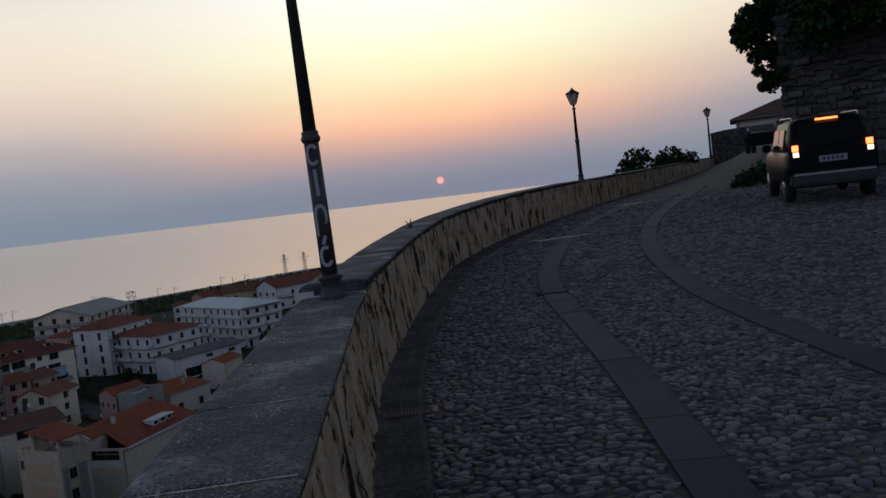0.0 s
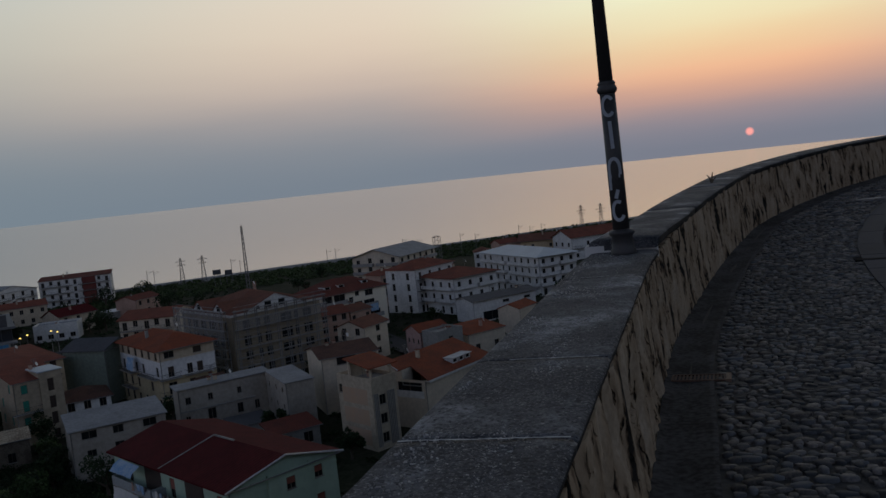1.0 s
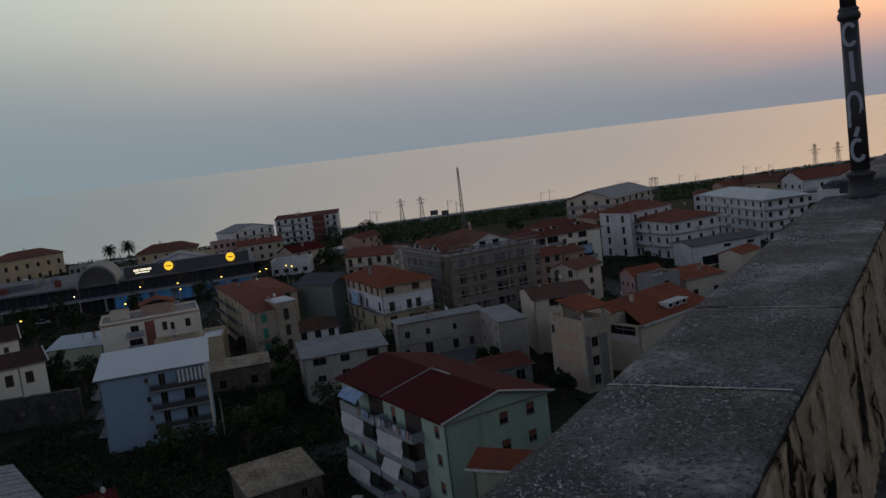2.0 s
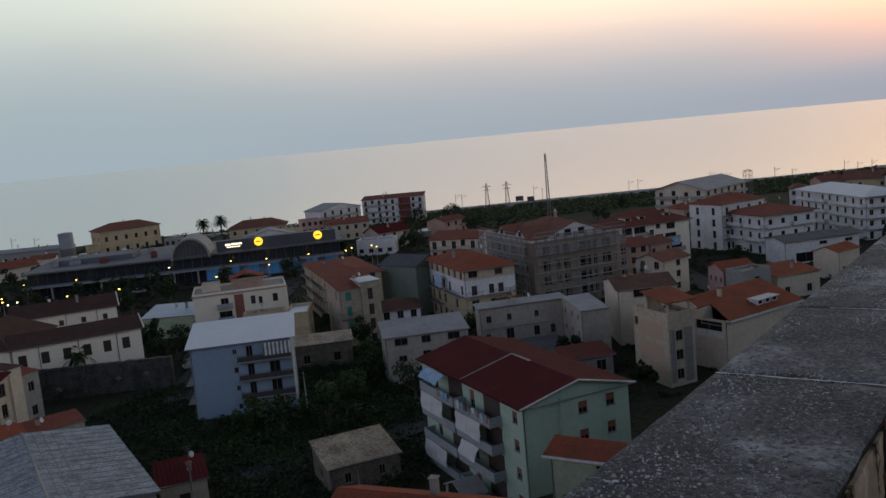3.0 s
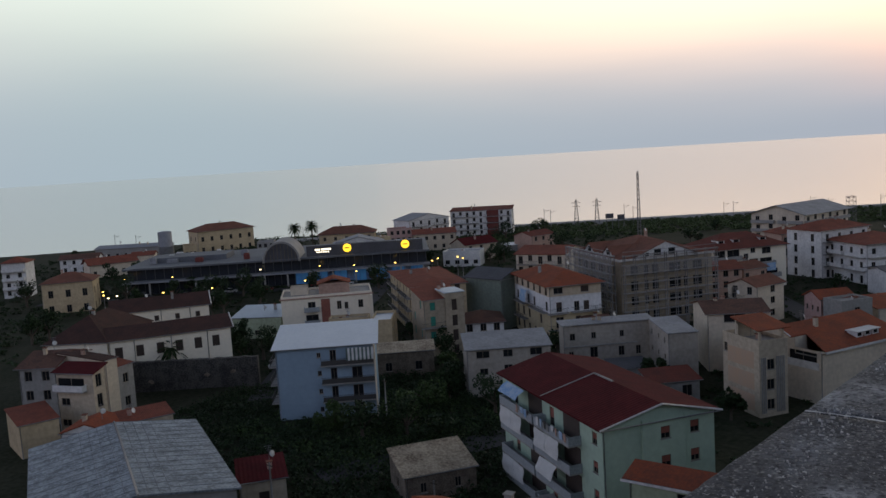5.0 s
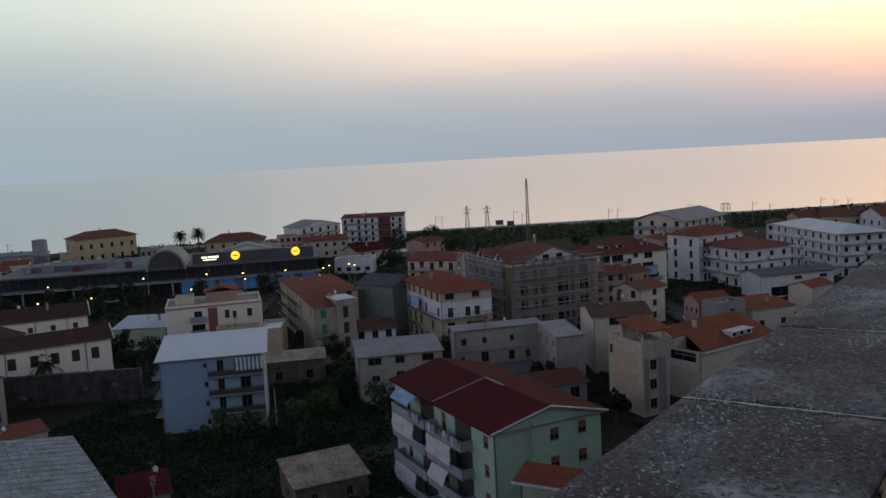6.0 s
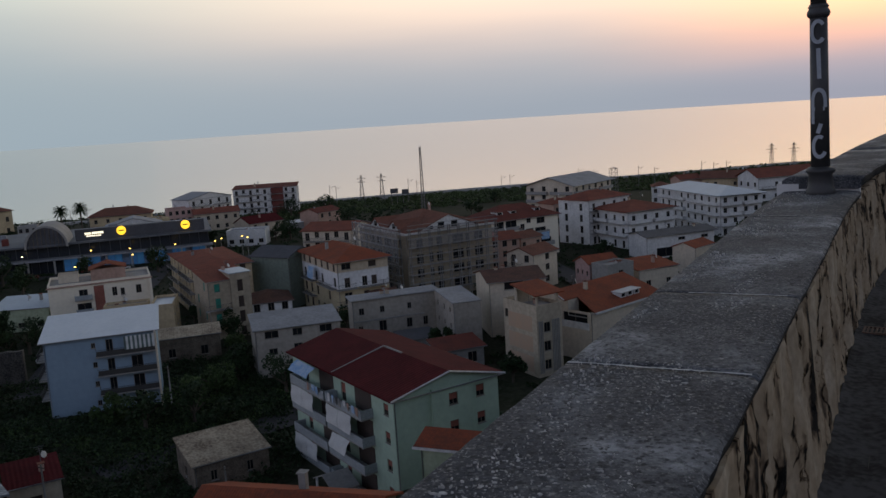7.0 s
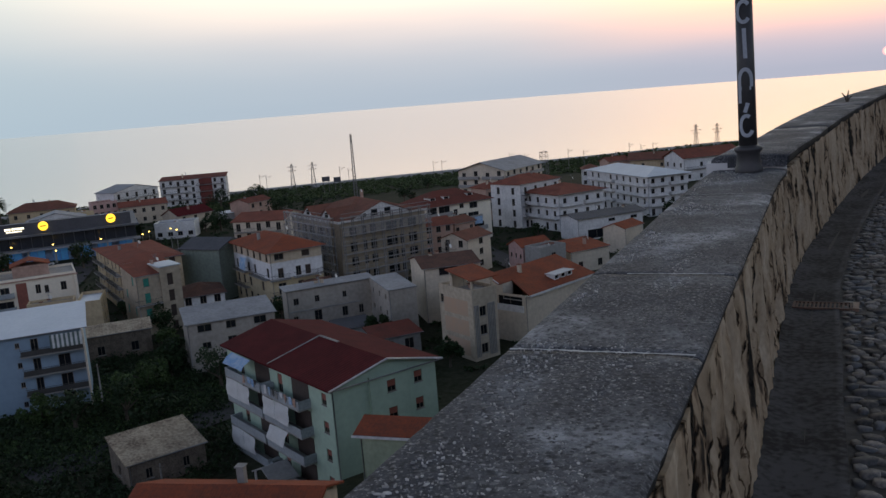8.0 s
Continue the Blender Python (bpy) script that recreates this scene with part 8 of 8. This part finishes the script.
BAND_A, BAND_B = soften(soften(BAND_A)), soften(soften(BAND_B))
rng = random.Random(77)
for P in (BAND_A, BAND_B):
    s = 0.0
    while True:
        L = rng.uniform(0.8, 1.15)
        a, ta = on_band(P, s)
        b, tb = on_band(P, s + L - 0.012)
        if b is None:
            break
        bm = bmesh.new()
        mid, tm = on_band(P, s + L / 2)
        dz = rng.uniform(-0.004, 0.004)
        rows = []
        for p, t in ((a, ta), (mid, tm), (b, tb)):
            q = Vector((t.y, -t.x)) * 0.155
            rows.append([(*(p - q), road_z(*(p - q)) + 0.012 + dz), (*(p + q), road_z(*(p + q)) + 0.012 + dz)])
        tops = [[bm.verts.new(v) for v in r] for r in rows]
        lows = [[bm.verts.new((v[0], v[1], v[2] - 0.05)) for v in r] for r in rows]
        for i in range(2):
            bm.faces.new((tops[i][0], tops[i][1], tops[i + 1][1], tops[i + 1][0]))
            bm.faces.new((tops[i][1], lows[i][1], lows[i + 1][1], tops[i + 1][1]))
            bm.faces.new((tops[i][0], tops[i + 1][0], lows[i + 1][0], lows[i][0]))
        bm.faces.new((tops[0][0], lows[0][0], lows[0][1], tops[0][1]))
        bm.faces.new((tops[2][1], lows[2][1], lows[2][0], tops[2][0]))
        part("paving_slab", bm, M["slab"], ROAD)
        s += L


M["slot"] = material("dark_wet_joint", (0.03, 0.028, 0.026), rough=1.0, bump=0.3, spec=0.05)
M["slab_pale"] = material("worn_pale_slab", (0.30, 0.28, 0.26), (0.18, 0.17, 0.16), rough=0.6, scale=2, fine=20)
for x, y, turn, L, W, key in ((3.55, 17.8, 10, 1.25, 0.22, "slab_pale"), (7.9, 26.2, 12, 2.2, 0.22, "slab_pale"), (2.04, 11.35, -4, 0.42, 0.3, "slot")):
    z = road_z(x, y) + (0.013 if key == "slot" else 0.022)
    ob = part("paving_slab", boxes((-L / 2, L / 2, -W / 2, W / 2, -0.05, 0.0)), M[key], ROAD)
    ob.matrix_basis = pose(x, y, z, 0, 0, turn)


def near_band(x, y):
    for P in (BAND_A, BAND_B):
        for a, b in zip(P, P[1:]):
            if not (min(a[1], b[1]) - 0.3 < y < max(a[1], b[1]) + 0.3):
                continue
            a, b, p = Vector(a), Vector(b), Vector((x, y))
            t = max(0, min(1, (p - a).dot(b - a) / (b - a).length_squared))
            if (a + (b - a) * t - p).length < 0.19:
                return True
    return False


def stone_shape(rng, n):
    """A worn pebble's rings: (turn, reach) with uneven outline."""
    k = rng.uniform(0, 6.3)
    return [1 + 0.15 * math.sin(2 * 2 * math.pi * i / n + k) + rng.uniform(-0.14, 0.1) for i in range(n)]


def add_stone(verts, faces, x, y, z, a, b, turn, hgt, n, rng, tilt):
    c, s = math.cos(turn), math.sin(turn)
    out = stone_shape(rng, n)
    base = len(verts)
    for r, dz in ((1.0, -0.025), (0.96, hgt * 0.5), (0.74, hgt * 0.95)):
        for i in range(n):
            u, v = a * r * out[i] * math.cos(2 * math.pi * i / n), b * r * out[i] * math.sin(2 * math.pi * i / n)
            verts.append((x + u * c - v * s, y + u * s + v * c, z + dz + (tilt[0] * u + tilt[1] * v if dz > 0 else 0)))
    verts.append((x, y, z + hgt))
    for k in range(2):
        for i in range(n):
            j = (i + 1) % n
            faces.append((base + k * n + i, base + k * n + j, base + (k + 1) * n + j, base + (k + 1) * n + i))
    for i in range(n):
        faces.append((base + 2 * n + i, base + 2 * n + (i + 1) % n, base + 3 * n))


def cobbles():
    rng = random.Random(5)
    verts, faces = [], []
    singles = []
    shapes = []
    for _ in range(14):
        v, f = [], []
        add_stone(v, f, 0, 0, 0, rng.uniform(0.022, 0.058), rng.uniform(0.020, 0.036), 0, rng.uniform(0.006, 0.013), 9, rng, (rng.uniform(-0.1, 0.1), rng.uniform(-0.1, 0.1)))
        me = bpy.data.meshes.new("cobble")
        me.from_pydata(v, [], f)
        me.materials.append(M["cobble_piece"])
        for p in me.polygons:
            p.use_smooth = True
        shapes.append(me)
    y = 1.2
    row = 0
    while y < 30:
        k = 0.95 if y < 9 else 0.95 + (y - 9) * 0.05
        dy = 0.072 * k
        o = 0.345 + (row % 2) * 0.03
        far = 3.0 if y < 3 else 6.0 if y < 6 else 11
        while o < far:
            t, sd = side(y)
            w = rng.choice((rng.uniform(0.045, 0.075), rng.uniform(0.06, 0.10), rng.uniform(0.08, 0.14))) * k
            oo, yy0 = o + w / 2, y + rng.uniform(-0.035, 0.035)
            x, yy = kerb(y, 1) + sd.x * oo, yy0 + sd.y * oo
            o += w
            if yy < 0.8 or near_band(x, yy):
                continue
            z = road_z(x, yy) - 0.003 + 0.005 * noise.noise((x * 1.1, yy * 1.1, 0)) + rng.uniform(-0.004, 0.004)
            turn = math.atan2(sd.y, sd.x) + rng.gauss(0, 0.25)
            if 3.25 < yy < 4.6 and 0.1 < x < 1.2 and len(singles) < 300:
                ob = shared("cobble", rng.choice(shapes), ROAD, pose(x, yy, z + 0.002, 0, 0, math.degrees(turn)))
                singles.append(ob)
                continue
            add_stone(verts, faces, x, yy, z, w * rng.uniform(0.38, 0.54), dy * rng.uniform(0.34, 0.66), turn, rng.uniform(0.005, 0.014) * k, 7 if y < 7 else 5, rng, (rng.uniform(-0.12, 0.12), rng.uniform(-0.12, 0.12)))
        y += dy
        row += 1
    me = bpy.data.meshes.new("cobbles")
    me.from_pydata(verts, [], faces)
    me.materials.append(M["cobble"])
    for p in me.polygons:
        p.use_smooth = True
    ob = shared("cobbles", me, ROAD)
    tagged(ob, "rounded grey river cobbles", kind="stuff")


cobbles()


def drain():
    """Iron grate in the gutter's edge, and a fallen brick beside the wall."""
    top = empty("drain_grate", pose(0.06, 6.25, -0.004, 0, 0, -3), "small rusty iron drain grate in the gutter", "drain")
    M["rust"] = material("rusty_iron", (0.16, 0.09, 0.06), (0.08, 0.05, 0.04), rough=0.8, fine=60)
    part("frame", plate([-0.28, -0.265, 0.075, 0.09], [-0.085, -0.07, 0.07, 0.085], lambda i, k: not (i == 1 and k == 1), -0.006, 0.006), M["rust"], top).matrix_basis = pose(0, 0, 0.005, 90, 0, 0)
    for i in range(13):
        part("bar", boxes((-0.258 + i * 0.026, -0.245 + i * 0.026, -0.07, 0.07, -0.004, 0.008)), M["rust"], top)
    part("end_plate", boxes((0.093, 0.13, -0.09, 0.09, -0.01, 0.016)), M["rust_pale"], top)
    part("pit", boxes((-0.265, 0.075, -0.07, 0.07, -0.02, -0.012)), M["plate_bar"], top)


M["rust_pale"] = material("scuffed_rusty_edge", (0.30, 0.20, 0.14), (0.16, 0.09, 0.06), rough=0.7, fine=50)
drain()


M["mortar_line"] = material("white_mortar", (0.66, 0.66, 0.64), (0.34, 0.34, 0.33), rough=0.9, scale=8, fine=50)


def joint_line(at, wide, start, end):
    """Pale mortar line across the coping's joint."""
    bm = bmesh.new()
    prev = None
    for i in range(40):
        f = start + (end - start) * i / 39
        o = -0.07 - (WIDE - 0.07) * f
        y = at - 0.02 * f + 0.006 * noise.noise((f * 15, at, 0))
        hw = max(0.001, wide + wide * 0.9 * noise.noise((f * 26, at + 3, 0)))
        t, sd = side(y)
        row = [bm.verts.new((kerb(y, 1) + sd.x * o, y + sd.y * o + k * hw, 0.8375)) for k in (-1, 1)]
        if prev:
            bm.faces.new((prev[0], prev[1], row[1], row[0]))
        prev = row
    part("mortar_joint", bm, M["mortar_line"], bpy.data.objects["wall_parapet"])


joint_line(2.42, 0.005, 0.0, 1.0)
joint_line(3.45, 0.006, 0.05, 0.75)
joint_line(5.8, 0.006, 0.1, 0.9)


def chips():
    """Pale pebbles set in the coping."""
    rng = random.Random(15)
    verts, faces = [], []
    for _ in range(5200):
        y = 0.9 + 6.3 * rng.random() ** 1.25
        o = -rng.uniform(0.12, 0.57)
        if noise.noise((y * 1.6, o * 4, 8)) < -0.05:
            continue
        t, sd = side(y)
        add_stone(verts, faces, kerb(y, 1) + sd.x * o, y + sd.y * o, min(kerb(y, 3), 0.83) + 0.004, 0.0018 + 0.0068 * rng.random() ** 3, 0.0012 + 0.0036 * rng.random() ** 2, rng.gauss(0, 0.7), rng.uniform(0.0005, 0.0015), 6, rng, (0, 0))
    me = bpy.data.meshes.new("coping_chips")
    me.from_pydata(verts, [], faces)
    M["chip"] = material("pale_stone_chip", (0.52, 0.51, 0.48), (0.26, 0.25, 0.24), rough=0.85, fine=60, island=True, per_object=0.55)
    me.materials.append(M["chip"])
    tagged(new("coping_chips", me), "pale stone chips set in the worn coping", "stone chips", kind="stuff")


chips()
